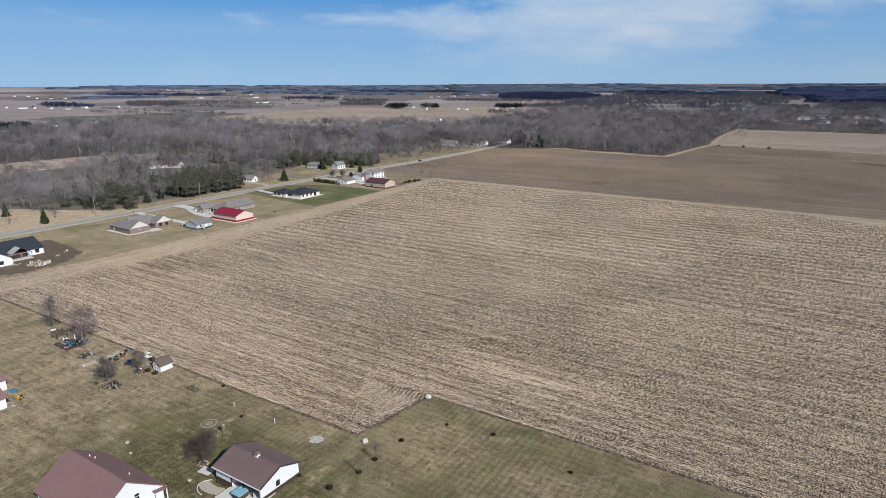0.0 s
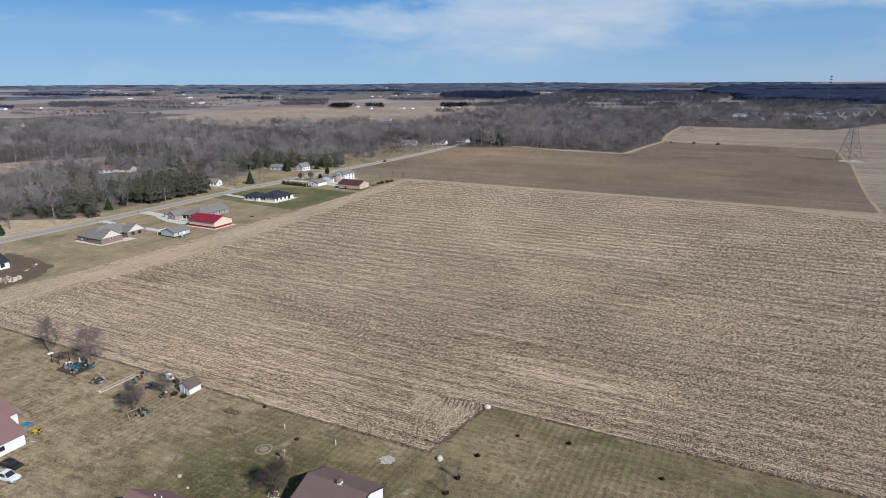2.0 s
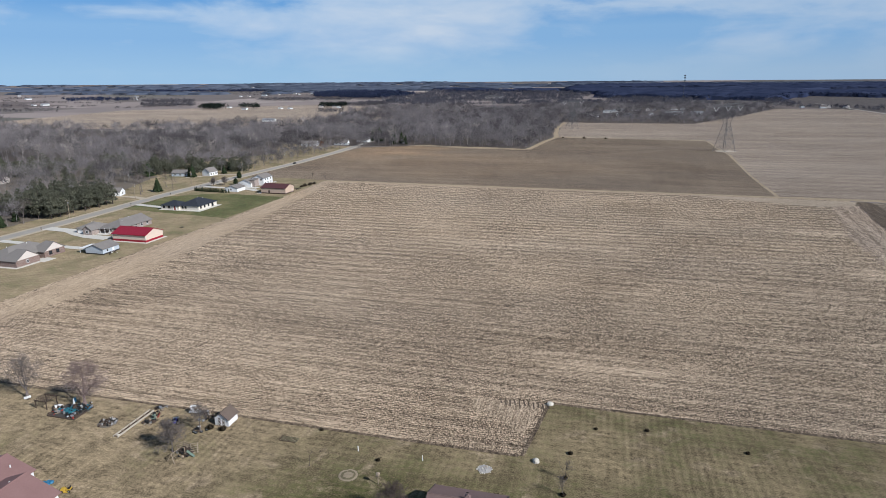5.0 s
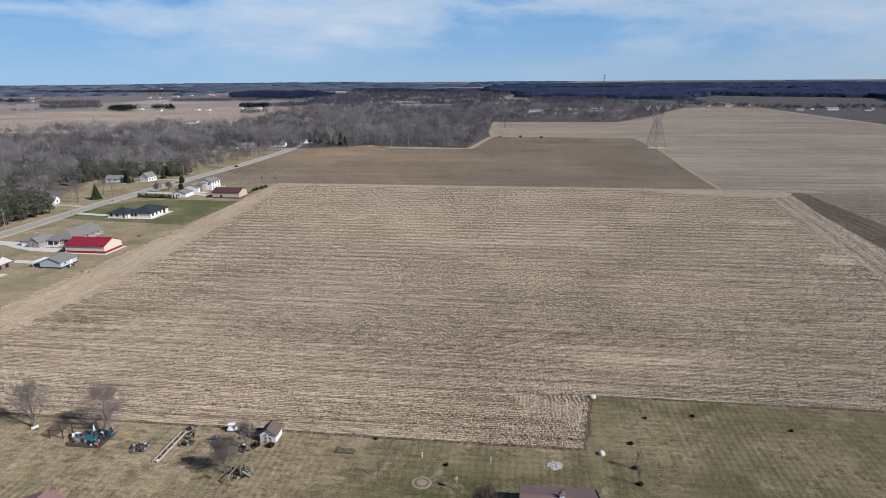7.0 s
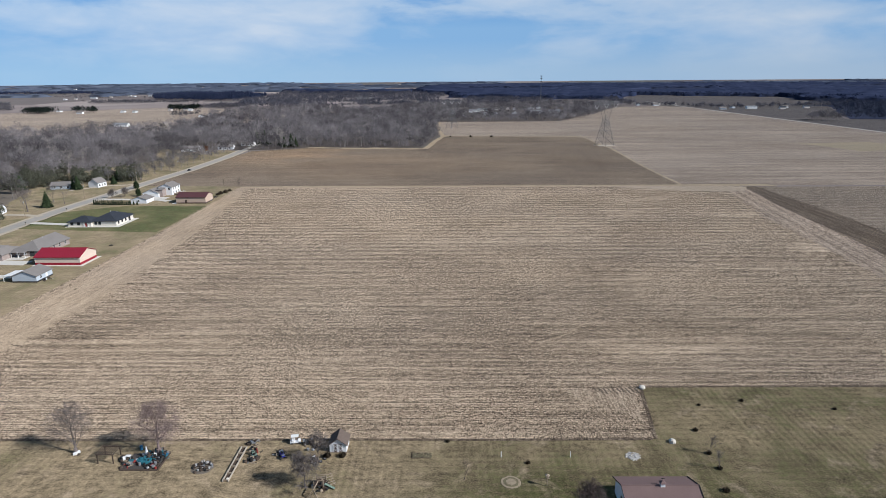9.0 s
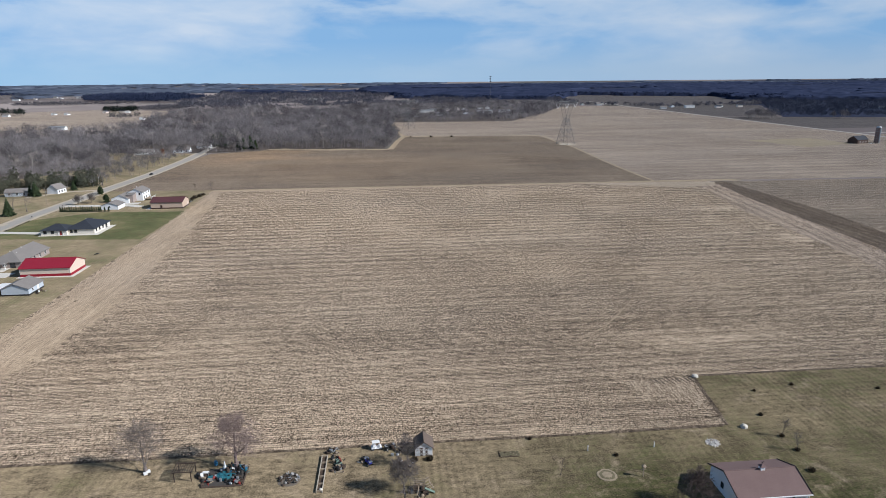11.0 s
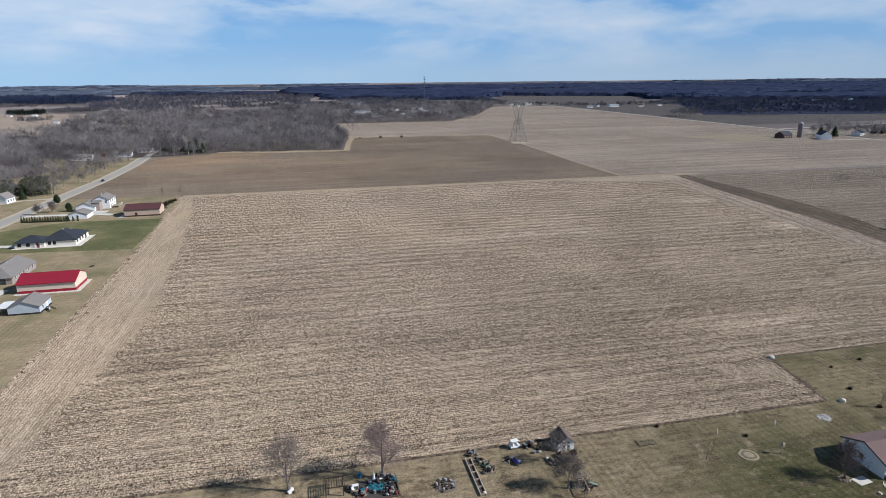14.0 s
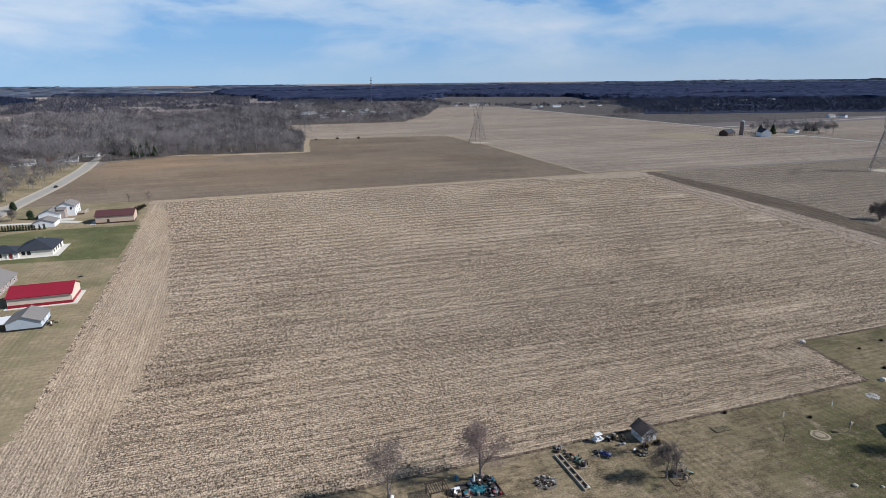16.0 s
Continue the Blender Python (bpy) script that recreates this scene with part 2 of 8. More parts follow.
def turf(name, dry, green, bare, greenness=0.5, baldness=0.35, worn=None, relief=1.0, lush=None):
    m = bpy.data.materials.new(name)
    m.use_nodes = True
    n = Nodes(m.node_tree)
    co = n.add("ShaderNodeTexCoord").outputs["Object"]
    blades = n.noise(co, 3.0, 5.0, 0.7)
    clump = n.noise(co, 0.22, 5.0, 0.72, warp=0.6)
    big = n.noise(co, 0.06, 4.0, 0.6, warp=0.5)
    mottle = n.noise(co, 0.9, 4.0, 0.8, (0.6, 1.2, 1))
    g = n.math("ADD", n.math("MULTIPLY", big, 0.42), n.math("MULTIPLY", clump, 0.30))
    g = n.math("ADD", g, n.math("MULTIPLY", mottle, 0.28))
    col = n.mix(n.ramp(g, 0.70 - greenness * 0.5, 0.83 - greenness * 0.5), dry, green)
    if worn:
        # the trodden yards in the west are tan
        where = n.math("ADD", n.add("ShaderNodeSeparateXYZ", {"Vector": co}).outputs[0], n.math("MULTIPLY", n.math("SUBTRACT", n.noise(co, 0.035, 4.0, 0.6), 0.5), 70.0))
        col = n.mix(n.ramp(where, -100.0, -128.0), col, n.mix(n.ramp(g, 0.52, 0.68), worn, green))
    if lush:
        # denser, darker grass in broad drifts south of the fields
        deep = n.math("ADD", n.add("ShaderNodeSeparateXYZ", {"Vector": co}).outputs[1], n.math("MULTIPLY", n.noise(co, 0.05, 5.0, 0.7, (0.6, 1, 1), 0.6), 42.0))
        east = n.ramp(n.add("ShaderNodeSeparateXYZ", {"Vector": co}).outputs[0], -140.0, -108.0)
        col = n.mix(n.math("MULTIPLY", n.math("MULTIPLY", n.ramp(deep, 104.0, 88.0), east), n.ramp(mottle, 0.34, 0.56)), col, lush)
    d = n.noise(co, 0.16, 5.0, 0.65, warp=0.8)
    col = n.mix(n.math("MULTIPLY", n.ramp(d, 0.75 - baldness * 0.4, 0.9 - baldness * 0.4), 0.75), col, bare)
    rough_ = n.math("ADD", n.math("MULTIPLY", n.ramp(blades, 0.40, 0.60), 0.45), n.math("ADD", n.math("MULTIPLY", n.ramp(clump, 0.40, 0.60), 0.42), n.math("MULTIPLY", n.ramp(mottle, 0.38, 0.62), 0.45)))
    shade = n.math("ADD", 0.86 - 0.70 * relief, n.math("MULTIPLY", rough_, 1.28 * relief))
    mow = n.add("ShaderNodeTexWave", {"Vector": co}, Scale=0.21, Distortion=2.0, Detail=2.0)
    mow.inputs["Detail Scale"].default_value = 0.12
    mow.bands_direction = "X"
    where_mown = n.math("MULTIPLY", n.ramp(n.noise(co, 0.03, 3.0), 0.38, 0.62), 0.30 * relief)
    shade = n.math("MULTIPLY", shade, n.math("ADD", 1.0, n.math("MULTIPLY", n.math("SUBTRACT", mow.outputs[1], 0.5), where_mown)))
    cross = n.add("ShaderNodeTexWave", {"Vector": co}, Scale=0.17, Distortion=2.0, Detail=2.0)
    cross.inputs["Detail Scale"].default_value = 0.12
    cross.bands_direction = "Y"
    shade = n.math("MULTIPLY", shade, n.math("ADD", 1.0, n.math("MULTIPLY", n.math("SUBTRACT", cross.outputs[1], 0.5), 0.14 * relief)))
    tone = n.add("ShaderNodeCombineColor", {"Red": shade, "Green": shade, "Blue": shade}).outputs[0]
    col = n.mix(1.0, col, tone, "MULTIPLY")
    bmp = n.add("ShaderNodeBump", {"Height": blades}, Strength=0.7, Distance=0.06)
    p = n.add("ShaderNodeBsdfPrincipled", {"Base Color": col, "Normal": bmp.outputs[0]}, Roughness=0.95)
    p.inputs["Specular IOR Level"].default_value = 0.1
    p.inputs["Diffuse Roughness"].default_value = 0.4
    n.add("ShaderNodeOutputMaterial", {"Surface": p.outputs[0]})
    MATS[name] = m
    return m


def patchwork(name):
    """Far farmland: a mosaic of tan, brown and grey-green fields."""
    m = bpy.data.materials.new(name)
    m.use_nodes = True
    n = Nodes(m.node_tree)
    co = n.add("ShaderNodeTexCoord").outputs["Object"]
    cells = n.add("ShaderNodeTexVoronoi", {"Vector": co}, Scale=0.0026, Randomness=0.85)
    cells.distance = "CHEBYCHEV"
    tone = n.add("ShaderNodeSeparateColor", {"Color": cells.outputs["Color"]})
    ramp = n.add("ShaderNodeValToRGB", {"Fac": tone.outputs[0]})
    e = ramp.color_ramp.elements
    e[0].color, e[1].color = (0.12, 0.105, 0.092, 1), (0.32, 0.285, 0.24, 1)
    for at, c in ((0.25, (0.19, 0.165, 0.14)), (0.5, (0.26, 0.23, 0.195)), (0.7, (0.155, 0.138, 0.12)), (0.85, (0.115, 0.113, 0.09))):
        e.new(at).color = (*c, 1)
    streaks = n.noise(co, 0.02, 5.0, 0.65, (0.25, 1, 1))
    clumps = n.noise(co, 0.25, 5.0, 0.7)
    f = n.math("ADD", n.math("MULTIPLY", streaks, 0.6), n.math("MULTIPLY", clumps, 0.5))
    k = n.math("ADD", 0.45, f)
    k = n.math("MULTIPLY", k, 0.94)
    shade = n.add("ShaderNodeCombineColor", {"Red": n.math("MULTIPLY", k, 1.02), "Green": n.math("MULTIPLY", k, 0.98), "Blue": n.math("MULTIPLY", k, 1.08)}).outputs[0]
    col = n.mix(1.0, ramp.outputs[0], shade, "MULTIPLY")
    bmp = n.add("ShaderNodeBump", {"Height": clumps}, Strength=0.5, Distance=0.2)
    p = n.add("ShaderNodeBsdfPrincipled", {"Base Color": col, "Normal": bmp.outputs[0]}, Roughness=0.95)
    p.inputs["Specular IOR Level"].default_value = 0.1
    p.inputs["Diffuse Roughness"].default_value = 0.4
    n.add("ShaderNodeOutputMaterial", {"Surface": p.outputs[0]})
    MATS[name] = m
    return m


def woody(name, dark, light, rough=0.9, each=0.35, gloss=0.15, drift=1.0):
    """Bark and twigs, or needles: tone varies from piece to piece."""
    m = bpy.data.materials.new(name)
    m.use_nodes = True
    n = Nodes(m.node_tree)
    co = n.add("ShaderNodeTexCoord").outputs["Object"]
    geo = n.add("ShaderNodeNewGeometry")
    stand = n.math("ADD", n.math("MULTIPLY", n.noise(co, 0.03 * drift, 3.0), 0.45), n.math("MULTIPLY", n.noise(co, 0.11 * drift, 2.0), 0.55))
    grain = n.noise(co, 3.0, 3.0)
    f = n.math("ADD", n.math("MULTIPLY", geo.outputs["Random Per Island"], each), n.math("MULTIPLY", n.ramp(stand, 0.39, 0.61), 0.60))
    f = n.math("ADD", f, n.math("MULTIPLY", grain, 0.2))
    col = n.mix(f, dark, light)
    p = n.add("ShaderNodeBsdfPrincipled", {"Base Color": col}, Roughness=rough)
    p.inputs["Specular IOR Level"].default_value = gloss
    n.add("ShaderNodeOutputMaterial", {"Surface": p.outputs[0]})
    MATS[name] = m
    return m


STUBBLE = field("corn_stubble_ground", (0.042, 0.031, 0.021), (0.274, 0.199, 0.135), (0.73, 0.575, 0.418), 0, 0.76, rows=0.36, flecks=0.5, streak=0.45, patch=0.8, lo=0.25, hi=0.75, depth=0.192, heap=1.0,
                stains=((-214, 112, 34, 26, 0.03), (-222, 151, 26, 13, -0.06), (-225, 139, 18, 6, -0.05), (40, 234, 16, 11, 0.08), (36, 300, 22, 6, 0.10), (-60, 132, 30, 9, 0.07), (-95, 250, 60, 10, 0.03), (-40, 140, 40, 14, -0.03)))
HEADLAND = field("headland_stubble_ground", (0.125, 0.093, 0.063), (0.368, 0.276, 0.186), (0.68, 0.54, 0.39), 1, 0.76, rows=0.28, flecks=0.5, streak=0.5, patch=0.45, depth=0.32)
EAST_HEADLAND = field("rosy_headland_stubble", (0.075, 0.056, 0.042), (0.305, 0.228, 0.167), (0.70, 0.56, 0.43), 1, 0.76, rows=0.30, flecks=0.5, streak=0.5, patch=0.5, depth=0.24, lean=7.5, heap=0.8)
CROSSING = field("trampled_pale_ground", (0.20, 0.157, 0.11), (0.38, 0.303, 0.222), (0.62, 0.51, 0.39), 0, 0.76, rows=0.2, flecks=0.5, streak=0.6, patch=0.5, depth=0.3)
TILLED = field("tilled_soil", (0.072, 0.053, 0.038), (0.172, 0.128, 0.090), (0.36, 0.285, 0.21), 0, 1.5, rows=0.22, flecks=0.5, streak=0.7, patch=0.9, lo=0.3, hi=0.7, depth=0.27, coarse=2.2, heap=0.25, clay=((-285, 590, 75, 50, 0.6), (-200, 520, 130, 80, 0.3)))
FARSTUB = field("far_stubble_ground", (0.115, 0.088, 0.067), (0.282, 0.223, 0.172), (0.54, 0.445, 0.355), 0, 2.0, rows=0.36, flecks=0.35, streak=1.2, patch=0.5, lo=0.3, hi=0.7, coarse=3.5, heap=0.35)
CLAYSOIL = field("orange_clay_soil", (0.12, 0.076, 0.046), (0.265, 0.182, 0.112), (0.42, 0.32, 0.22), 0, 1.5, rows=0.1, flecks=0.5, streak=0.6, patch=0.9, coarse=1.6)
# soil darkened in colour for the cloud shade over these far fields
CLOUDSHADE_FIELD = field("cloud_shaded_far_soil", (0.052, 0.045, 0.043), (0.112, 0.097, 0.092), (0.19, 0.166, 0.154), 0, 1.5, rows=0.22, flecks=0.35, streak=1.0, patch=0.6, coarse=4.0)
BROWNSTUB = field("brown_stubble_ground", (0.062, 0.047, 0.036), (0.178, 0.137, 0.102), (0.52, 0.425, 0.325), 0, 0.9, rows=0.2, flecks=0.5, streak=0.9, patch=0.6, depth=0.2, coarse=1.8, heap=0.7)
PALEFIELD = field("pale_cut_hay_ground", (0.23, 0.186, 0.124), (0.305, 0.250, 0.170), (0.43, 0.355, 0.245), 0, 1.5, rows=0.1, flecks=0.4, streak=0.6, patch=0.8, coarse=2.0)
DARKSOIL = field("weedy_dark_soil", (0.038, 0.028, 0.021), (0.100, 0.074, 0.053), (0.32, 0.25, 0.18), 1, 1.6, rows=0.5, flecks=0.5, streak=0.8, patch=0.5)
GARDEN = field("furrowed_garden_soil", (0.12, 0.088, 0.060), (0.34, 0.258, 0.180), (0.66, 0.53, 0.39), 1, 0.8, rows=0.2, flecks=0.5, streak=0.15, patch=0.2)
FURROW_SOIL = surface("dark_furrow_soil", (0.045, 0.034, 0.025), (0.11, 0.083, 0.060), 3.0, 0.6)
LAWN = turf("dormant_lawn", (0.220, 0.174, 0.104), (0.084, 0.082, 0.037), (0.275, 0.215, 0.148), 0.46, 0.52, (0.230, 0.180, 0.114), relief=0.95, lush=(0.068, 0.068, 0.028))
LAWN_MIXED = turf("patchy_winter_lawn", (0.275, 0.218, 0.140), (0.142, 0.132, 0.070), (0.33, 0.258, 0.175), 0.46, 0.48, relief=0.6)
LAWN_GREEN = turf("green_lawn", (0.185, 0.162, 0.084), (0.092, 0.100, 0.044), (0.22, 0.18, 0.105), 0.58, 0.28, relief=0.6)
ROUGHGRASS = turf("dry_rough_grass", (0.37, 0.293, 0.202), (0.27, 0.22, 0.14), (0.33, 0.25, 0.165), 0.35, 0.35, relief=0.5)
LEAFLITTER = surface("leaf_litter_floor", (0.068, 0.054, 0.047), (0.15, 0.122, 0.103), 0.6, 0.08)
YARDLITTER = surface("pale_yard_litter", (0.125, 0.104, 0.082), (0.225, 0.188, 0.148), 0.6, 0.08)
FARMLAND = patchwork("far_farmland")
BARESOIL = surface("bare_builders_soil", (0.105, 0.078, 0.052), (0.18, 0.135, 0.09), 1.2, 0.2)
ASPHALT = surface("weathered_road_asphalt", (0.31, 0.287, 0.255), (0.42, 0.391, 0.35), 2.5, 0.15)
SHOULDER = surface("gravel_shoulder", (0.36, 0.305, 0.23), (0.52, 0.45, 0.355), 3.0, 0.12)
CONCRETE = surface("pale_concrete", (0.52, 0.49, 0.44), (0.68, 0.65, 0.59), 2.0, 0.3)
PAVER = surface("tan_stone_paving", (0.36, 0.31, 0.25), (0.52, 0.46, 0.38), 3.0, 0.6)
STONE = surface("pale_boulder_stone", (0.48, 0.44, 0.38), (0.70, 0.66, 0.58), 3.0, 1.0)
ASH = surface("grey_ash", (0.30, 0.29, 0.28), (0.50, 0.48, 0.46), 4.0, 1.5)
WHITE_SIDING = banded("white_vinyl_siding", (0.70, 0.71, 0.72), (0.82, 0.83, 0.84), 2, 0.15, 0.3)
BLUE_SIDING = banded("pale_blue_metal_siding", (0.42, 0.47, 0.52), (0.52, 0.57, 0.62), 0, 0.3, 0.3)
CREAM_SIDING = banded("cream_ribbed_metal_siding", (0.62, 0.50, 0.41), (0.70, 0.58, 0.48), 0, 0.3, 0.3)
TAN_SIDING = banded("tan_ribbed_metal_siding", (0.48, 0.36, 0.28), (0.58, 0.45, 0.355), 0, 0.3, 0.3)
BEIGE_SIDING = banded("beige_vinyl_siding", (0.60, 0.54, 0.49), (0.70, 0.64, 0.59), 2, 0.15, 0.3)
HOUSEWRAP = surface("white_house_wrap", (0.74, 0.75, 0.76), (0.85, 0.86, 0.87), 1.0, 0.4)
BRICK = bricks("red_brown_brick", (0.16, 0.095, 0.080), (0.22, 0.14, 0.118), (0.28, 0.25, 0.22))
GREY_BRICK = bricks("grey_brown_brick", (0.24, 0.185, 0.165), (0.32, 0.25, 0.225), (0.38, 0.35, 0.32))
LIME_BRICK = bricks("pale_limestone_brick", (0.60, 0.55, 0.48), (0.70, 0.65, 0.57), (0.66, 0.62, 0.56))
ROOF_BROWN = banded("brown_shingle_roof", (0.135, 0.090, 0.084), (0.235, 0.165, 0.155), 1, 0.14, 0.4, 0.9, 0.0, 0.15, 0.2)
ROOF_ROSE = banded("rose_brown_shingle_roof", (0.20, 0.115, 0.108), (0.30, 0.185, 0.175), 1, 0.14, 0.4, 0.9, 0.0, 0.15, 0.2)
ROOF_GREY = banded("grey_shingle_roof", (0.17, 0.155, 0.145), (0.28, 0.26, 0.245), 1, 0.14, 0.4, 0.9, 0.0, 0.15, 0.2)
ROOF_SHED = banded("faded_brown_shed_roof", (0.105, 0.080, 0.066), (0.185, 0.145, 0.122), 1, 0.14, 0.4, 0.9, 0.0, 0.15, 0.2)
ROOF_NAVY = banded("dark_navy_shingle_roof", (0.022, 0.026, 0.036), (0.05, 0.056, 0.07), 1, 0.14, 0.4, 0.85, 0.0, 0.15, 0.3)
ROOF_RED = banded("red_ribbed_metal_roof", (0.23, 0.011, 0.026), (0.32, 0.018, 0.038), 0, 0.3, 0.4, 0.45, 0.0, 0.2, 0.5)
ROOF_MAROON = banded("maroon_ribbed_metal_roof", (0.080, 0.030, 0.032), (0.130, 0.054, 0.054), 0, 0.3, 0.4, 0.5, 0.0, 0.2, 0.4)
RED_PANEL = surface("red_wainscot_metal", (0.22, 0.012, 0.024), (0.30, 0.018, 0.033), 2.0, 0.5, 0.5, 0, 0.1)
DARK_PANEL = surface("dark_brown_wainscot", (0.05, 0.03, 0.024), (0.09, 0.055, 0.045), 2.0, 0.5, 0.7, 0, 0.1)
TRIM_WHITE = surface("white_trim_paint", (0.72, 0.72, 0.71), (0.82, 0.82, 0.81), 2.0, 0.5, 0.6, 0, 0.1)
TRIM_DARK = surface("dark_trim_paint", (0.025, 0.022, 0.022), (0.05, 0.045, 0.043), 2.0, 0.5, 0.6, 0, 0.1)
PALEWOOD = surface("bleached_pale_timber", (0.33, 0.29, 0.235), (0.54, 0.485, 0.40), 5.0, 0.8, 0.9, 0, 0.4, (8, 1, 8))
WOOD = surface("weathered_grey_wood", (0.22, 0.17, 0.12), (0.40, 0.33, 0.25), 5.0, 0.8, 0.9, 0, 0.4, (1, 8, 8))
DARKWOOD = surface("dark_stained_wood", (0.045, 0.032, 0.025), (0.10, 0.072, 0.055), 5.0, 0.8, 0.85, 0, 0.3)
STEEL = surface("galvanised_steel", (0.30, 0.31, 0.32), (0.44, 0.45, 0.46), 4.0, 0.4, 0.5, 0.6, 0.1)
BLACK = surface("black_rubber_plastic", (0.012, 0.012, 0.013), (0.03, 0.03, 0.03), 4.0, 1.0, 0.6, 0, 0.1)
BLUE_TARP = surface("blue_tarpaulin", (0.015, 0.085, 0.18), (0.05, 0.22, 0.38), 1.5, 0.8, 0.45, 0, 0.8, gloss=0.5)
TEAL = surface("teal_plastic", (0.015, 0.075, 0.105), (0.04, 0.17, 0.21), 1.5, 0.8, 0.4, 0, 0.2)
BLUE_PAINT = surface("deep_blue_paint", (0.02, 0.025, 0.20), (0.05, 0.06, 0.36), 2.0, 0.8, 0.35, 0, 0.1, gloss=0.5)
RED_PAINT = surface("dull_red_paint", (0.22, 0.03, 0.025), (0.34, 0.06, 0.05), 2.0, 0.8, 0.5, 0, 0.1)
YELLOW_PAINT = surface("yellow_machine_paint", (0.50, 0.32, 0.04), (0.62, 0.42, 0.07), 2.0, 0.8, 0.5, 0, 0.1)
GREEN_PAINT = surface("faded_green_plastic", (0.12, 0.18, 0.14), (0.22, 0.29, 0.24), 2.0, 0.8, 0.5, 0, 0.1)
WHITE_PAINT = surface("white_vehicle_paint", (0.74, 0.75, 0.76), (0.82, 0.83, 0.84), 1.0, 0.5, 0.3, 0, 0.02, gloss=0.5)
GLASS = surface("dark_window_glass", (0.018, 0.022, 0.028), (0.035, 0.04, 0.048), 0.6, 0.3, 0.08, 0, 0.0, gloss=0.6)
BARK = woody("grey_bark_and_twigs", (0.09, 0.076, 0.070), (0.22, 0.19, 0.175))
BARK_TREE = woody("pale_grey_yard_bark", (0.11, 0.092, 0.084), (0.26, 0.222, 0.204))
BARK_BROWN = woody("brown_bark_and_twigs", (0.060, 0.045, 0.040), (0.135, 0.105, 0.095))
BARK_RUSSET = woody("reddish_bark_and_twigs", (0.14, 0.104, 0.096), (0.30, 0.23, 0.212))
PYLON_STEEL = surface("dull_grey_pylon_steel", (0.11, 0.112, 0.117), (0.18, 0.184, 0.19), 4.0, 0.4, 0.6, 0.4, 0.1)
# woods floor whose navy is distance haze and cloud shade put into colour
HAZY_FLOOR = surface("haze_navy_woods_floor", (0.026, 0.033, 0.058), (0.048, 0.056, 0.090), 0.05, 0.004, gloss=0.0)
BARK_PALE = woody("pale_sycamore_bark", (0.28, 0.25, 0.22), (0.45, 0.41, 0.37))
BARK_RED = woody("russet_winter_leaves", (0.12, 0.06, 0.04), (0.22, 0.11, 0.07))
WOODS_BARK = woody("woodland_trunks_and_limbs", (0.14, 0.128, 0.125), (0.34, 0.315, 0.30))
WOODS_TWIGS = woody("woodland_twigs", (0.088, 0.079, 0.083), (0.262, 0.240, 0.246), each=0.25)
WOODS_TWIGS_DARK = woody("dark_woodland_twigs", (0.040, 0.036, 0.039), (0.145, 0.132, 0.138), each=0.25)
WOODS_TWIGS_PALE = woody("pale_woodland_twigs", (0.16, 0.147, 0.150), (0.36, 0.335, 0.335), each=0.25)
# navy twigs: haze and cloud shade over the far woods, painted as base colour
HAZY_TWIGS = woody("haze_navy_woodland_twigs", (0.020, 0.028, 0.059), (0.046, 0.056, 0.100), each=0.1, gloss=0.0, drift=0.15)
# slate blue mixes haze and cloud shade into the twig colour
SLATE_HAZE_TWIGS = woody("haze_slate_woodland_twigs", (0.040, 0.046, 0.070), (0.086, 0.092, 0.122), each=0.1, gloss=0.0, drift=0.2)
# a weaker haze tint, coloured into woods in the middle distance
DIM_HAZE_TWIGS = woody("haze_dimmed_woodland_twigs", (0.040, 0.042, 0.058), (0.125, 0.122, 0.143), gloss=0.0, drift=0.5)
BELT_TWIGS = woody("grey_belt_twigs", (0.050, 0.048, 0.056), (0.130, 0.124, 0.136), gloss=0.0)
# paler and bluer than twigs are: aerial haze baked into the tone
HORIZON_HAZE_TWIGS = woody("haze_pale_horizon_twigs", (0.044, 0.058, 0.095), (0.115, 0.132, 0.172), gloss=0.0, drift=0.2)
NEEDLES = woody("dark_green_needles", (0.014, 0.024, 0.011), (0.048, 0.066, 0.030))
FAR_NEEDLES = woody("far_windbreak_needles", (0.010, 0.015, 0.015), (0.028, 0.036, 0.030), gloss=0.0)
NEEDLES_PINE = woody("grey_green_pine_needles", (0.046, 0.050, 0.036), (0.152, 0.154, 0.110))
SCRUB = woody("dark_scrub_twigs", (0.04, 0.032, 0.022), (0.095, 0.075, 0.05))
HUSK = woody("corn_husk_litter", (0.26, 0.205, 0.14), (0.52, 0.43, 0.31))

# ---- shape helpers ----
K = 1.3  # metres to one unit of the site plan; plan places below are in plan units, sizes in metres


def lift(x, y):
    """Height of the land at x, y in metres: flat near by, rising gently far off."""
    r = math.hypot(x + 110, y)
    return 56.0 * max(0.0, (r - 1900) / 2900) ** 1.5 if r > 1900 else 0.0


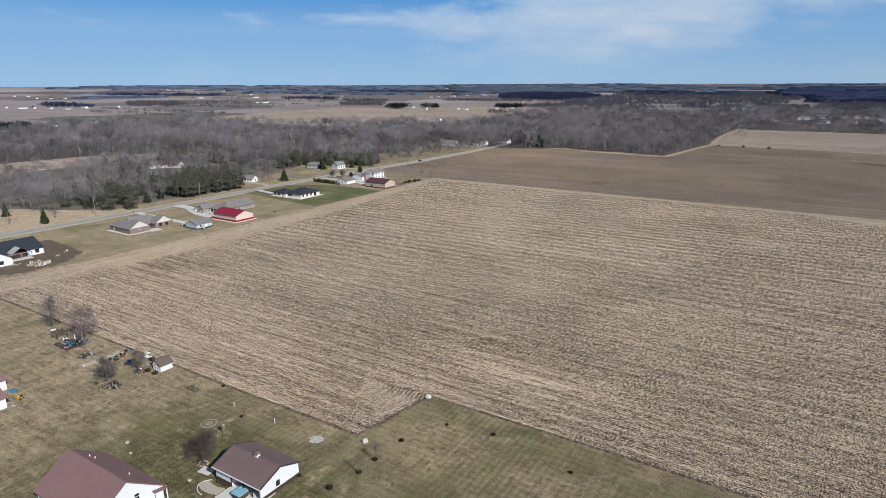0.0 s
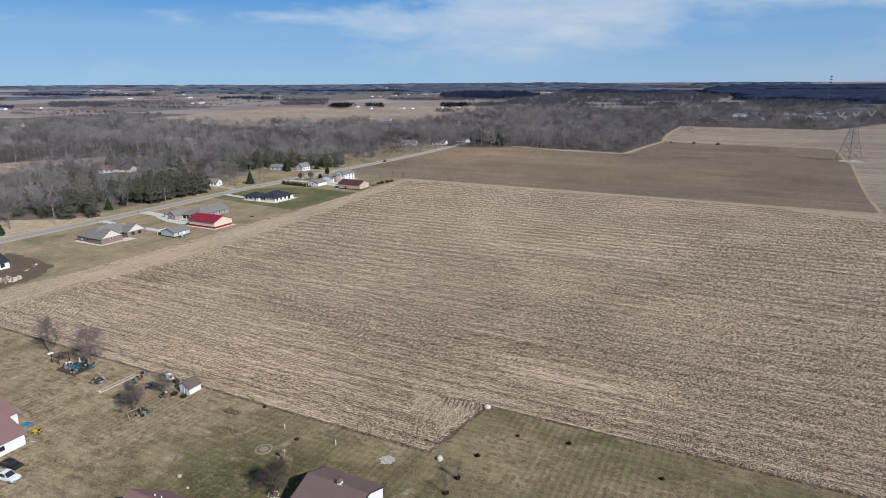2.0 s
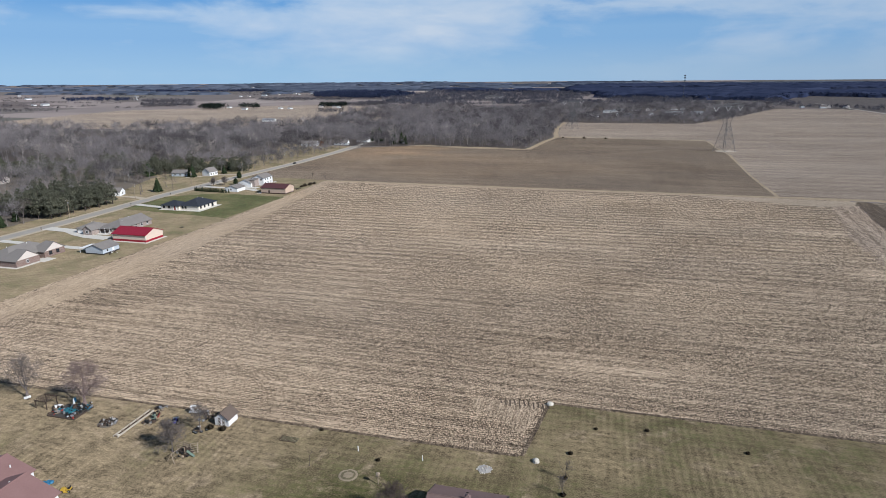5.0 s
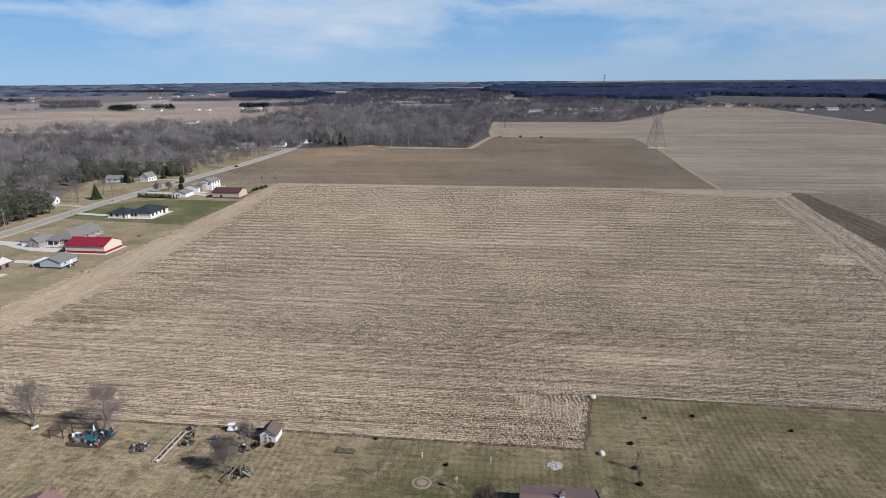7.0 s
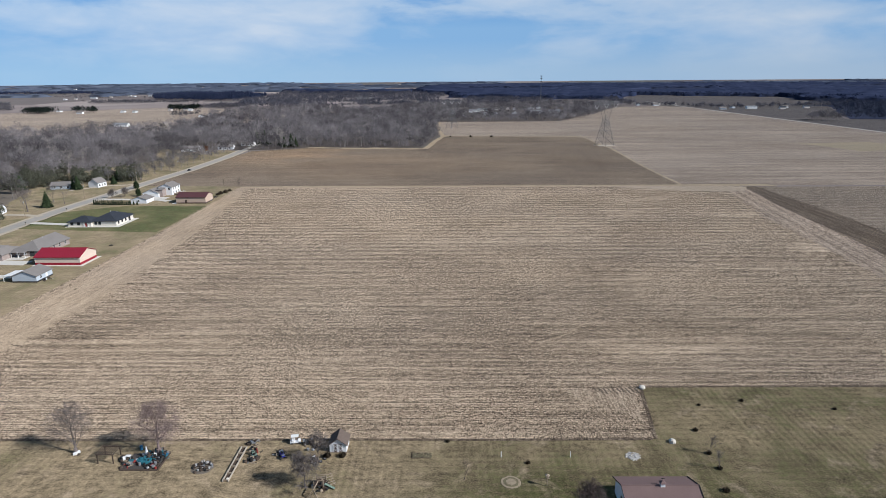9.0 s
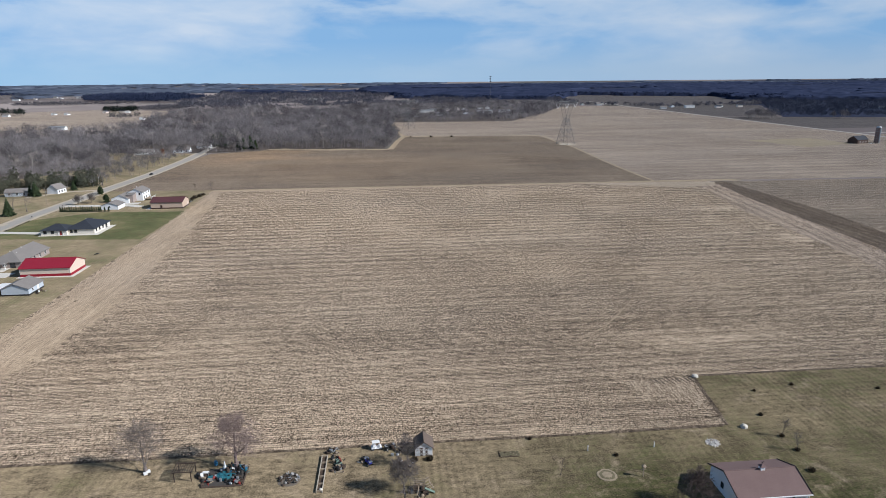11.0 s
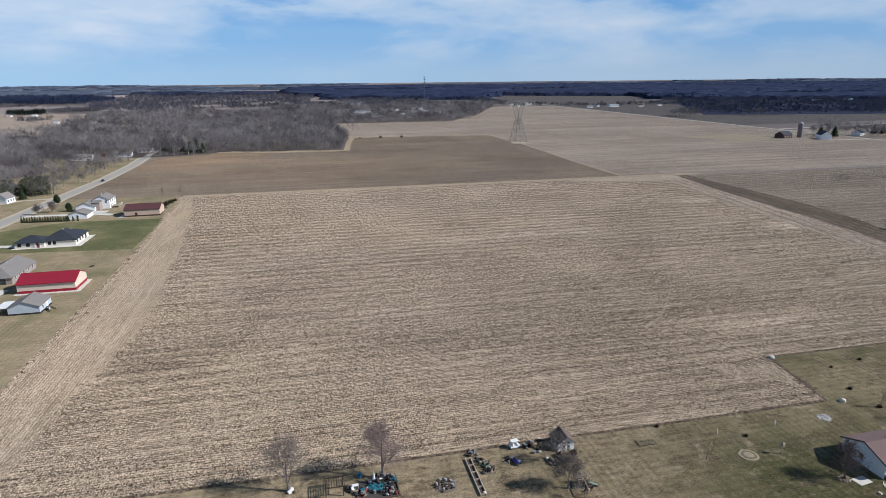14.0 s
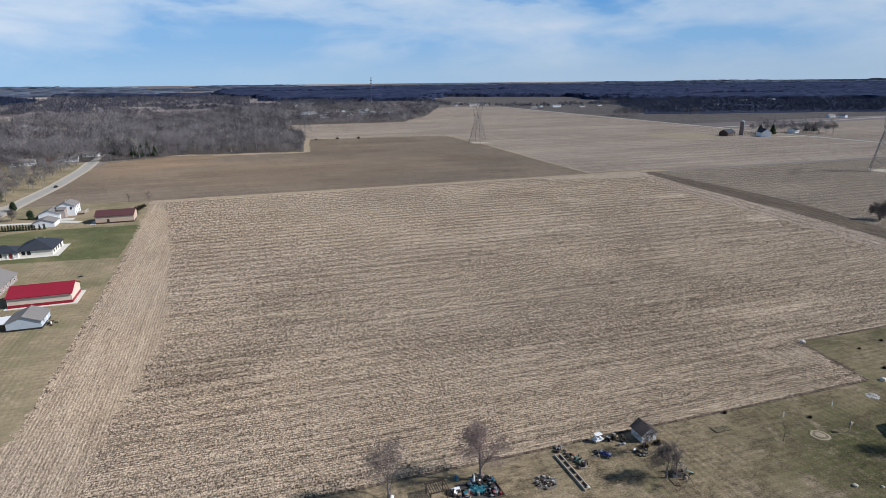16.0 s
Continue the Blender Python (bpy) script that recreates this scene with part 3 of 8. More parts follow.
class Geo:
    """Collects vertices and faces of one mesh."""

    def __init__(self):
        self.v, self.f = [], []

    def face(self, *pts):
        n = len(self.v)
        self.v += [tuple(p) for p in pts]
        self.f.append(tuple(range(n, n + len(pts))))
        return self

    def box(self, x0, x1, y0, y1, z0, z1, b=0.0):
        """A block; b cuts its upright edges."""
        if b:
            ring = [(x0 + b, y0), (x1 - b, y0), (x1, y0 + b), (x1, y1 - b), (x1 - b, y1), (x0 + b, y1), (x0, y1 - b), (x0, y0 + b)]
        else:
            ring = [(x0, y0), (x1, y0), (x1, y1), (x0, y1)]
        return self.prism(ring, z0, z1)

    def prism(self, ring, z0, z1, top=1.0):
        """An upright prism over a ring; top scales its upper ring."""
        n, k = len(self.v), len(ring)
        cx, cy = sum(p[0] for p in ring) / k, sum(p[1] for p in ring) / k
        self.v += [(x, y, z0) for x, y in ring] + [(cx + (x - cx) * top, cy + (y - cy) * top, z1) for x, y in ring]
        for i in range(k):
            j = (i + 1) % k
            self.f.append((n + i, n + j, n + k + j, n + k + i))
        self.f += [tuple(n + k - 1 - i for i in range(k)), tuple(n + k + i for i in range(k))]
        return self

    def loft(self, rings):
        """Joins rings of equal count, with closed ends."""
        n, k = len(self.v), len(rings[0])
        for r in rings:
            self.v += [tuple(p) for p in r]
        for a in range(len(rings) - 1):
            for i in range(k):
                j = (i + 1) % k
                self.f.append((n + a * k + i, n + a * k + j, n + a * k + k + j, n + a * k + k + i))
        m = n + (len(rings) - 1) * k
        self.f += [tuple(n + k - 1 - i for i in range(k)), tuple(m + i for i in range(k))]
        return self

    def tube(self, p, q, r0, r1=None, k=6):
        """A tapered round bar from p to q."""
        p, q = Vector(p), Vector(q)
        r1 = r0 if r1 is None else r1
        d = (q - p).normalized()
        a = d.orthogonal().normalized()
        b = d.cross(a)
        rings = [[c + (a * math.cos(6.2832 * i / k) + b * math.sin(6.2832 * i / k)) * r for i in range(k)] for c, r in ((p, r0), (q, r1))]
        return self.loft(rings)

    def slab(self, pts, thick):
        """A flat sheet through pts with thickness downwards."""
        low = [(x, y, z - thick) for x, y, z in pts]
        n, k = len(self.v), len(pts)
        self.v += [tuple(p) for p in pts] + low
        self.f += [tuple(n + i for i in range(k)), tuple(n + 2 * k - 1 - i for i in range(k))]
        for i in range(k):
            j = (i + 1) % k
            self.f.append((n + i, n + k + i, n + k + j, n + j))
        return self

    def mesh(self, name, material):
        me = bpy.data.meshes.new(name)
        me.from_pydata(self.v, [], self.f)
        me.materials.append(material)
        me.validate()
        bm = bmesh.new()
        bm.from_mesh(me)
        bmesh.ops.recalc_face_normals(bm, faces=bm.faces)
        bm.to_mesh(me)
        bm.free()
        return me


def part(name, geo, material, parent, label=""):
    ob = new(name, geo.mesh(name, material))
    ob.parent = parent
    return tagged(ob, label)


def thing(name, label, category, x, y, turn=0.0, group="", z=None):
    """An empty at the base of a thing, at plan place x, y."""
    ob = new(name)
    X, Y = K * x, K * y
    ob.matrix_world = pose(X, Y, lift(X, Y) if z is None else z, 0, 0, turn)
    return tagged(ob, label, category, group)


def single(name, geo, material, label, category, x, y, turn=0.0, group="", z=None):
    """A thing of one mesh."""
    ob = new(name, geo.mesh(name, material))
    X, Y = K * x, K * y
    ob.matrix_world = pose(X, Y, lift(X, Y) if z is None else z, 0, 0, turn)
    return tagged(ob, label, category, group)


def big_mesh(name, verts, tris, material):
    """A mesh of many triangles from arrays."""
    me = bpy.data.meshes.new(name)
    me.vertices.add(len(verts))
    me.vertices.foreach_set("co", np.asarray(verts, np.float32).ravel())
    me.loops.add(3 * len(tris))
    me.loops.foreach_set("vertex_index", np.asarray(tris, np.int32).ravel())
    me.polygons.add(len(tris))
    me.polygons.foreach_set("loop_start", np.arange(0, 3 * len(tris), 3, dtype=np.int32))
    me.update(calc_edges=True)
    me.materials.append(material)
    return me


def ragged(corners, step, amount, rng):
    """Corners in plan units to an outline in metres whose edges waver."""
    out = []
    for i, (ax, ay) in enumerate(corners):
        bx, by = corners[(i + 1) % len(corners)]
        ax, ay, bx, by = K * ax, K * ay, K * bx, K * by
        length = math.hypot(bx - ax, by - ay)
        k = max(1, min(400, int(length / step)))
        nx, ny = -(by - ay) / length, (bx - ax) / length
        for j in range(k):
            t = j / k
            w = (rng.uniform(-1, 1) + noise.noise((ax + (bx - ax) * t, ay + (by - ay) * t, 3.0)) * 0.8) * amount if j else 0.0
            out.append((ax + (bx - ax) * t + nx * w, ay + (by - ay) * t + ny * w))
    return out


def patch(name, corners, z, material, label, category, step=2.0, amount=0.35):
    """A sheet of ground laid on the land."""
    rng = random.Random(name)
    ring = ragged(corners, step, amount, rng)
    g = Geo()
    g.face(*[(x, y, lift(x, y) + z) for x, y in ring])
    me = bpy.data.meshes.new(name)
    me.from_pydata(g.v, [], g.f)
    me.materials.append(material)
    if me.polygons[0].normal.z < 0:
        me.flip_normals()
    return tagged(new(name, me), label, category, kind="structure")


def strip(name, line, width, z, material, label, category, thick=0.0):
    """A road or path along a line of plan places; width in metres."""
    g = Geo()
    pts = [Vector((K * x, K * y)) for x, y in line]
    rows = []
    for i, p in enumerate(pts):
        d = (pts[min(i + 1, len(pts) - 1)] - pts[max(i - 1, 0)]).normalized()
        side = Vector((-d.y, d.x)) * width / 2
        rows.append((p + side, p - side, lift(p.x, p.y) + z))
    for (a, b, h), (c, d, k) in zip(rows, rows[1:]):
        g.slab([(b.x, b.y, h), (d.x, d.y, k), (c.x, c.y, k), (a.x, a.y, h)], 0.08)
    return tagged(new(name, g.mesh(name, material)), label, category, kind="structure")


# ---- land ----
def land():
    radii = [0, 60, 140, 260, 420, 650, 900, 1200, 1500, 1800] + [1900 + 2900 * i / 26 for i in range(27)]
    spokes = 128
    v, f = [], []
    for r in radii[1:]:
        for i in range(spokes):
            a = 2 * math.pi * i / spokes
            x, y = -110 + r * math.cos(a), r * math.sin(a)
            v.append((x, y, lift(x, y)))
    v.append((-110, 0, 0))
    c = len(v) - 1
    for i in range(spokes):
        f.append((c, i, (i + 1) % spokes))
    for k in range(len(radii) - 2):
        for i in range(spokes):
            j = (i + 1) % spokes
            f.append((k * spokes + i, (k + 1) * spokes + i, (k + 1) * spokes + j, k * spokes + j))
    me = bpy.data.meshes.new("ground")
    me.from_pydata(v, [], f)
    me.materials.append(FARMLAND)
    tagged(new("ground", me), "flat winter farmland reaching to the horizon", "ground", kind="structure")


land()
patch("lawn", [(-205, -200), (60, -200), (60, 60), (50, 84), (-56, 84), (-58.5, 67), (-198, 67), (-201, 90), (-205, 90)], 0.03, LAWN,
      "dormant olive and tan lawn beside the stubble field", "lawn", 0.8, 0.2)
patch("west_grass", [(-420, -120), (-205, -120), (-205, 60), (-192, 66), (-192, 304), (-200, 308), (-254, 440), (-256, 484), (-330, 500), (-420, 380)], 0.02, LAWN_MIXED,
      "patchy winter grass round the houses and road", "grass", 4, 0.4)
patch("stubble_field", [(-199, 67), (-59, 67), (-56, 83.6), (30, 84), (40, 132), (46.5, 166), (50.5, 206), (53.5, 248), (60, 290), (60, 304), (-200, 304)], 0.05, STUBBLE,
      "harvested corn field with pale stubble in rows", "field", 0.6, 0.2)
patch("headland", [(-187, 66), (-186, 96), (-183, 112), (-181, 130), (-181.5, 150), (-183.5, 172), (-185.5, 203), (-190, 248), (-194.5, 285), (-196, 302), (-203, 304), (-201, 254), (-199, 208), (-198.5, 165), (-198.5, 110), (-203, 66)], 0.07, HEADLAND,
      "pale stubble headland strip with rows beside the lots", "field", 0.8, 1.5)
patch("east_headland", [(56, 299), (60, 288), (53, 248), (50, 206), (46, 170), (40, 132), (30, 86), (14, 87), (22, 118), (31, 150), (33, 180), (36, 225), (43, 262), (50, 296)], 0.066, EAST_HEADLAND,
      "rosy stubble headland with rows along the weedy strip", "field", 0.8, 1.6)
patch("field_crossing", [(-20, 304.5), (8, 302.5), (34, 301.5), (62, 299), (57, 288), (40, 284), (18, 292)], 0.072, CROSSING, "pale trampled ground where two fields meet", "field", 1.8, 1.3)
patch("far_grass_edge", [(-200, 302.5), (66, 301), (80, 300), (75, 307), (28, 306.5), (-203, 308)], 0.08, ROUGHGRASS,
      "pale dry grass strip between two fields", "grass", 2, 0.6)
patch("tilled_field", [(-256, 312), (-200, 308), (31, 305), (31.2, 340), (33, 390), (36.5, 450), (38.5, 480), (36.5, 515), (37.5, 556), (37.5, 592), (-97, 606), (-104, 570), (-112, 488), (-160, 492), (-203, 506), (-250, 482), (-255, 430)],
      0.05, TILLED, "brown tilled field before the bare woods", "field", 3, 0.6)
patch("field_track", [(32.5, 304), (32.6, 340), (34.4, 390), (38, 450), (40.2, 480), (38.2, 515), (39, 556), (39, 594), (37.4, 594), (37.4, 556), (36.4, 515), (38.4, 480), (36.4, 450), (33, 390), (31.1, 340), (30.6, 304)], 0.09, ROUGHGRASS,
      "thin grassy track along the tilled field", "track", 3, 0.5)
patch("tilled_field_edge", [(-97, 603), (-30, 597), (37, 590), (39, 594), (-30, 600.5), (-97, 609)], 0.09, ROUGHGRASS, "thin dry grass line along the tilled field", "grass", 3, 0.6)
patch("north_field", [(-97, 609), (38, 594), (130, 830), (236, 1227), (180, 1100), (56, 822), (-106, 828)], 0.04, FARSTUB,
      "pale harvested field in front of the woods", "field", 5, 1.0)
patch("east_field", [(32, 305), (66, 303), (345, 300), (342, 440), (347, 603), (363, 1108), (380, 1260), (236, 1240), (130, 832), (38.5, 592), (38.5, 556), (37.5, 515), (39.5, 480), (37.5, 450), (34, 390), (32.2, 340)], 0.03, FARSTUB,
      "wide pale harvested field crossed by rows", "field", 5, 1.0)
patch("hay_patch", [(204, 512), (221, 452), (276, 470), (270, 520)], 0.08, PALEFIELD, "golden cut patch beside the farmyard", "field", 2, 2.5)
patch("weedy_strip", [(57.5, 299.5), (67.5, 299.5), (68.5, 262), (68.5, 222), (65, 188), (59, 165), (52, 130), (40, 84), (30, 84), (40, 132), (46.5, 166), (50.5, 206), (53.5, 248), (60, 290)], 0.07, DARKSOIL,
      "dark weedy strip along the stubble field", "field", 2, 0.7)
patch("southeast_field", [(67.5, 299), (345, 292), (345, 84), (40, 84), (52, 130), (59, 165), (65, 188), (68.5, 222), (68.5, 262)], 0.04, BROWNSTUB, "brown worked field beyond the weedy strip", "field", 4, 0.8)
strip("field_edge", [(-199, 66.8), (-170, 66.9), (-140, 66.7), (-110, 66.9), (-85, 66.7), (-59.2, 66.9)], 0.7, 0.075, DARKSOIL, "dark turned soil along the field's edge", "soil")
strip("field_edge", [(-58.7, 67), (-57.4, 75), (-56.2, 83.4)], 0.9, 0.075, DARKSOIL, "dark turned soil along the field's edge", "soil")
strip("field_edge", [(-55.5, 83.9), (-30, 84.0), (0, 83.8), (26, 84.1)], 0.7, 0.075, DARKSOIL, "dark turned soil along the field's edge", "soil")
patch("garden_corner", [(-70, 82.5), (-57.6, 83), (-58.6, 75), (-59.4, 72), (-62, 75), (-68, 79)], 0.09, GARDEN, "furrowed bare corner of the stubble field", "field", 1.0, 0.4)
for i in range(11):
    x, long = -64.6 + 0.82 * i, 1.5 + 0.9 * ((i * 7) % 5) / 5
    strip("furrow", [(x, 83.4), (x + 0.15, 83.4 - 0.5 * long), (x + 0.4, 83.4 - long)], 0.26 + 0.12 * ((i * 3) % 4) / 4, 0.11, FURROW_SOIL, "dark furrow turned in the field's bare corner", "furrow")
patch("green_yard", [(-258, 212), (-201, 205), (-200, 254), (-238, 257), (-259, 243)], 0.06, LAWN_GREEN, "greener mown lawn round the navy-roofed house", "lawn", 3, 0.3)
patch("builders_yard", [(-241, 107), (-222, 106), (-212, 104), (-205, 95), (-203, 84), (-207, 70), (-240, 70)], 0.06, BARESOIL, "bare dark soil round the unfinished house", "soil", 1.5, 1.2)
strip("road", [(-262, -120), (-262, 100), (-261, 180), (-263, 250), (-260, 320), (-257, 375), (-257, 440), (-260, 490), (-263, 560)], 6.4, 0.10, ASPHALT,
      "narrow pale asphalt country road", "road")
strip("road_shoulder", [(-262, -120), (-262, 100), (-261, 180), (-263, 250), (-260, 320), (-257, 375), (-257, 440), (-260, 490)], 11.5, 0.06, SHOULDER,
      "worn gravel shoulder of the country road", "shoulder")
strip("east_road", [(346, 250), (342, 440), (347, 603), (363, 1108), (380, 1500)], 6.5, 0.10, ASPHALT, "pale country road past the farm", "road")
strip("cross_road", [(348, 560), (500, 585), (668, 612), (1200, 690)], 6.5, 0.10, ASPHALT, "pale crossing country road", "road")
strip("farm_lane", [(296, 446), (342, 440)], 5.0, 0.12, SHOULDER, "gravel lane into the farmyard", "lane")
patch("clearing_field", [(-440, 120), (-520, 120), (-508, 208), (-500, 264), (-466, 312), (-444, 306), (-456, 262), (-448, 222)], 0.05, FARSTUB, "pale harvested clearing behind the roadside trees", "field", 6, 1.0)
strip("drive", [(-259, 222), (-250, 220.5), (-240, 218.5)], 4.0, 0.12, CONCRETE, "pale concrete drive to the navy-roofed house", "drive")
strip("drive", [(-259, 173), (-247, 172), (-240, 168.6), (-232, 166), (-223, 165.2)], 6.0, 0.12, CONCRETE, "pale curving concrete drive to the brick bungalow", "drive")
strip("drive", [(-259, 153), (-240, 152), (-226, 151.5), (-218, 151.4)], 3.8, 0.12, CONCRETE, "pale concrete drive between brick house and shed", "drive")
strip("drive", [(-259, 273), (-248, 272.5), (-230, 271), (-224, 268)], 4.5, 0.12, CONCRETE, "pale concrete drive to the white garage", "drive")
strip("drive", [(-264, 235), (-275, 238), (-284, 238)], 4.5, 0.12, SHOULDER, "gravel drive to a small white house", "drive")
strip("drive", [(-264, 316), (-276, 314), (-290, 299)], 4.0, 0.12, SHOULDER, "gravel drive under evergreens", "drive")
patch("west_verge", [(-266, 100), (-266, 160), (-280, 146), (-330, 120), (-330, 60), (-266, 60)], 0.05, ROUGHGRASS, "pale dry grass verge across the road", "grass", 3, 0.5)
patch("tower_pad", [(33, 500), (47, 502), (46, 512), (34, 511)], 0.10, SHOULDER, "pale bare ground round the pylon's feet", "ground", 2, 0.6)
patch("tower_pad", [(185, 249), (198, 250), (197, 259), (186, 259)], 0.10, SHOULDER, "pale bare ground round the pylon's feet", "ground", 2, 0.6)
patch("woods_floor", [(-335, 500), (-250, 486), (-203, 509), (-160, 496), (-114, 491), (-107, 560), (-100, 612), (-106, 824), (56, 820), (236, 1225), (300, 1300), (-100, 1350), (-260, 1120), (-330, 960), (-400, 690), (-600, 610), (-900, 560), (-900, 470), (-840, 300), (-512, 180), (-502, 264), (-464, 318), (-345, 324), (-300, 420)],
      0.04, LEAFLITTER, "brown leaf-littered floor of the bare woods", "woods floor", 5, 1.5)
patch("yard_woods_floor", [(-290, 240), (-277, 205), (-277, 150), (-310, 128), (-320, 60), (-440, 60), (-440, 130), (-446, 222), (-454, 262), (-442, 310), (-350, 322), (-310, 300)], 0.045, YARDLITTER,
      "pale brown leaf litter under the roadside trees", "woods floor", 5, 1.0)
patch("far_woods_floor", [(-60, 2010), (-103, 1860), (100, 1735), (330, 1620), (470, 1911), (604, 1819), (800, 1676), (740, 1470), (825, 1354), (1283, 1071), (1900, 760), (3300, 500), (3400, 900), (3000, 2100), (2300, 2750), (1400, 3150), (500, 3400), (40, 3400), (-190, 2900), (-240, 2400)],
      0.5, HAZY_FLOOR, "floor of distant bare woods in haze-tinted navy", "woods floor", 60, 12)
patch("cross_woods_floor", [(438, 819), (657, 751), (800, 708), (1500, 560), (2200, 420), (2400, 560), (1900, 750), (1283, 1060), (825, 1340), (720, 1420), (610, 1260), (622, 1163), (520, 980)], 0.3, HAZY_FLOOR, "haze-tinted floor of bare woods past the crossing road", "woods floor", 30, 6)
patch("grey_field", [(352, 620), (690, 640), (1150, 560), (1150, 625), (800, 706), (657, 750), (438, 818), (360, 850)], 0.05, CLOUDSHADE_FIELD, "grey-brown worked field past the crossing road, coloured as under cloud", "field", 6, 1.0)
patch("brown_field", [(361, 860), (436, 824), (520, 985), (618, 1165), (600, 1260), (700, 1410), (735, 1470), (795, 1676), (604, 1815), (470, 1908), (335, 1618), (300, 1330), (375, 1185)], 0.05, CLOUDSHADE_FIELD, "far field past the crossing road with cloud shade in its colour", "field", 6, 1.0)
patch("far_road_field", [(352, 300), (700, 330), (672, 590), (350, 545)], 0.05, FARSTUB, "pale field beyond the farm road", "field", 6, 1.0)
patch("back_field", [(-405, 700), (-600, 620), (-900, 640), (-1000, 1050), (-720, 1380), (-420, 1200), (-270, 1130), (-336, 960)], 0.05, FARSTUB, "pale harvested field behind the woods", "field", 6, 1.5)
patch("clay_patch", [(-249, 470), (-238, 482), (-205, 498), (-172, 488), (-185, 474), (-205, 476), (-222, 462), (-240, 455)], 0.07, CLAYSOIL, "orange-brown clay showing in the tilled field", "soil", 2, 2.0)
patch("sandy_edge", [(-216, 502), (-204, 503), (-188, 498), (-160, 490), (-118, 486), (-112, 488), (-114, 493), (-150, 503), (-172, 502), (-200, 512)], 0.09, ROUGHGRASS, "pale sandy strip along the wood's foot", "soil", 2, 1.6)
patch("wood_margin", [(-113, 489), (-106, 560), (-99, 607), (-103, 640), (-108, 720), (-106, 822), (-102, 822), (-103, 720), (-98, 640), (-94, 607), (-101, 560), (-108, 489)], 0.09, ROUGHGRASS, "pale dry grass along the wood's edge", "grass", 2, 1.0)
strip("tractor_turn", [(-82, 148), (-65, 149.5), (-54, 150.5), (-47, 149.5), (-44.2, 145), (-45.5, 136), (-50, 127.5), (-57, 118), (-64.7, 108.5), (-72, 102.5)], 0.65, 0.075, HEADLAND, "pale curved tractor track pressed in the stubble", "track")

# ---- trees ----
def bare_tree(seed, height, radius, kids, spread=0.75, trunk=0.30, blade=0.05, sides=3, upright=0.25, fine=False):
    """Branches of a leafless tree as triangle arrays: trunk and limbs as tapered bars, the last twigs as blades."""
    rng = random.Random(seed)
    v, f = [], []

    def bar(p, q, r0, r1, k):
        d = (q - p).normalized()
        a = d.orthogonal().normalized()
        b = d.cross(a)
        n = len(v)
        for c, r in ((p, r0), (q, r1)):
            for i in range(k):
                u = 6.2832 * i / k
                v.append(c + (a * math.cos(u) + b * math.sin(u)) * r)
        for i in range(k):
            j = (i + 1) % k
            f.append((n + i, n + j, n + k + j))
            f.append((n + i, n + k + j, n + k + i))

    def twig(p, q, r):
        d = q - p
        s = d.cross(Vector((rng.uniform(-1, 1), rng.uniform(-1, 1), rng.uniform(-1, 1)))).normalized() * r
        n = len(v)
        v.extend((p - s, p + s, q))
        f.append((n, n + 1, n + 2))

    def flat(p, q, r0, r1):
        s = (q - p).cross(Vector((rng.uniform(-1, 1), rng.uniform(-1, 1), rng.uniform(-1, 1)))).normalized()
        n = len(v)
        v.extend((p - s * r0, p + s * r0, q + s * r1, q - s * r1))
        f.extend(((n, n + 1, n + 2), (n, n + 2, n + 3)))

    last = len(kids)

    def branch(p, d, length, r, level):
        if level == last:
            twig(p, p + d * length, blade)
            return
        steps = (5, 3, 2, 1)[min(level, 3)] if fine else (3, 2, 1, 1)[min(level, 3)]
        count = kids[level]
        begin = trunk if level == 0 else 0.25
        marks = sorted(begin + (1 - begin) * (i + rng.random()) / count for i in range(count))
        done, wob = 0.0, 0.05 if level == 0 else 0.20
        for s in range(steps):
            d = (d + Vector((rng.gauss(0, wob), rng.gauss(0, wob), rng.gauss(0, wob) + upright * 0.3 * (level > 0)))).normalized()
            q = p + d * (length / steps)
            r1 = r * (1 - 0.8 * (s + 1) / steps) / max(1e-6, 1 - 0.8 * s / steps)
            if fine or level < 2 and len(kids) > 2 or level == 0:
                bar(p, q, r, r1, sides + 2 if level == 0 and fine else sides)
            else:
                flat(p, q, max(r, blade), max(r1, blade * 0.7))
            end = (s + 1) / steps
            while marks and marks[0] <= end + 1e-6:
                m = marks.pop(0)
                at = p + (q - p) * ((m - done) / max(1e-6, end - done))
                side = d.orthogonal().normalized()
                side.rotate(Matrix.Rotation(rng.uniform(0, 6.283), 3, d))
                lean = spread * rng.uniform(0.7, 1.25) * (1.15 - 0.5 * m if level == 0 else 1.0)
                nd = (d * math.cos(lean) + side * math.sin(lean)).normalized()
                size = (length * 0.62 * (1.15 - 0.62 * m) if level == 0 else length * rng.uniform(0.42, 0.62))
                branch(at, nd, size, max(r1 * 0.55, 0.02), level + 1)
            p, r, done = q, r1, end

    branch(Vector((0, 0, -0.1)), Vector((rng.gauss(0, 0.03), rng.gauss(0, 0.03), 1)).normalized(), height, radius, 0)
    return np.array([tuple(p) for p in v], np.float32), np.array(f, np.int32)


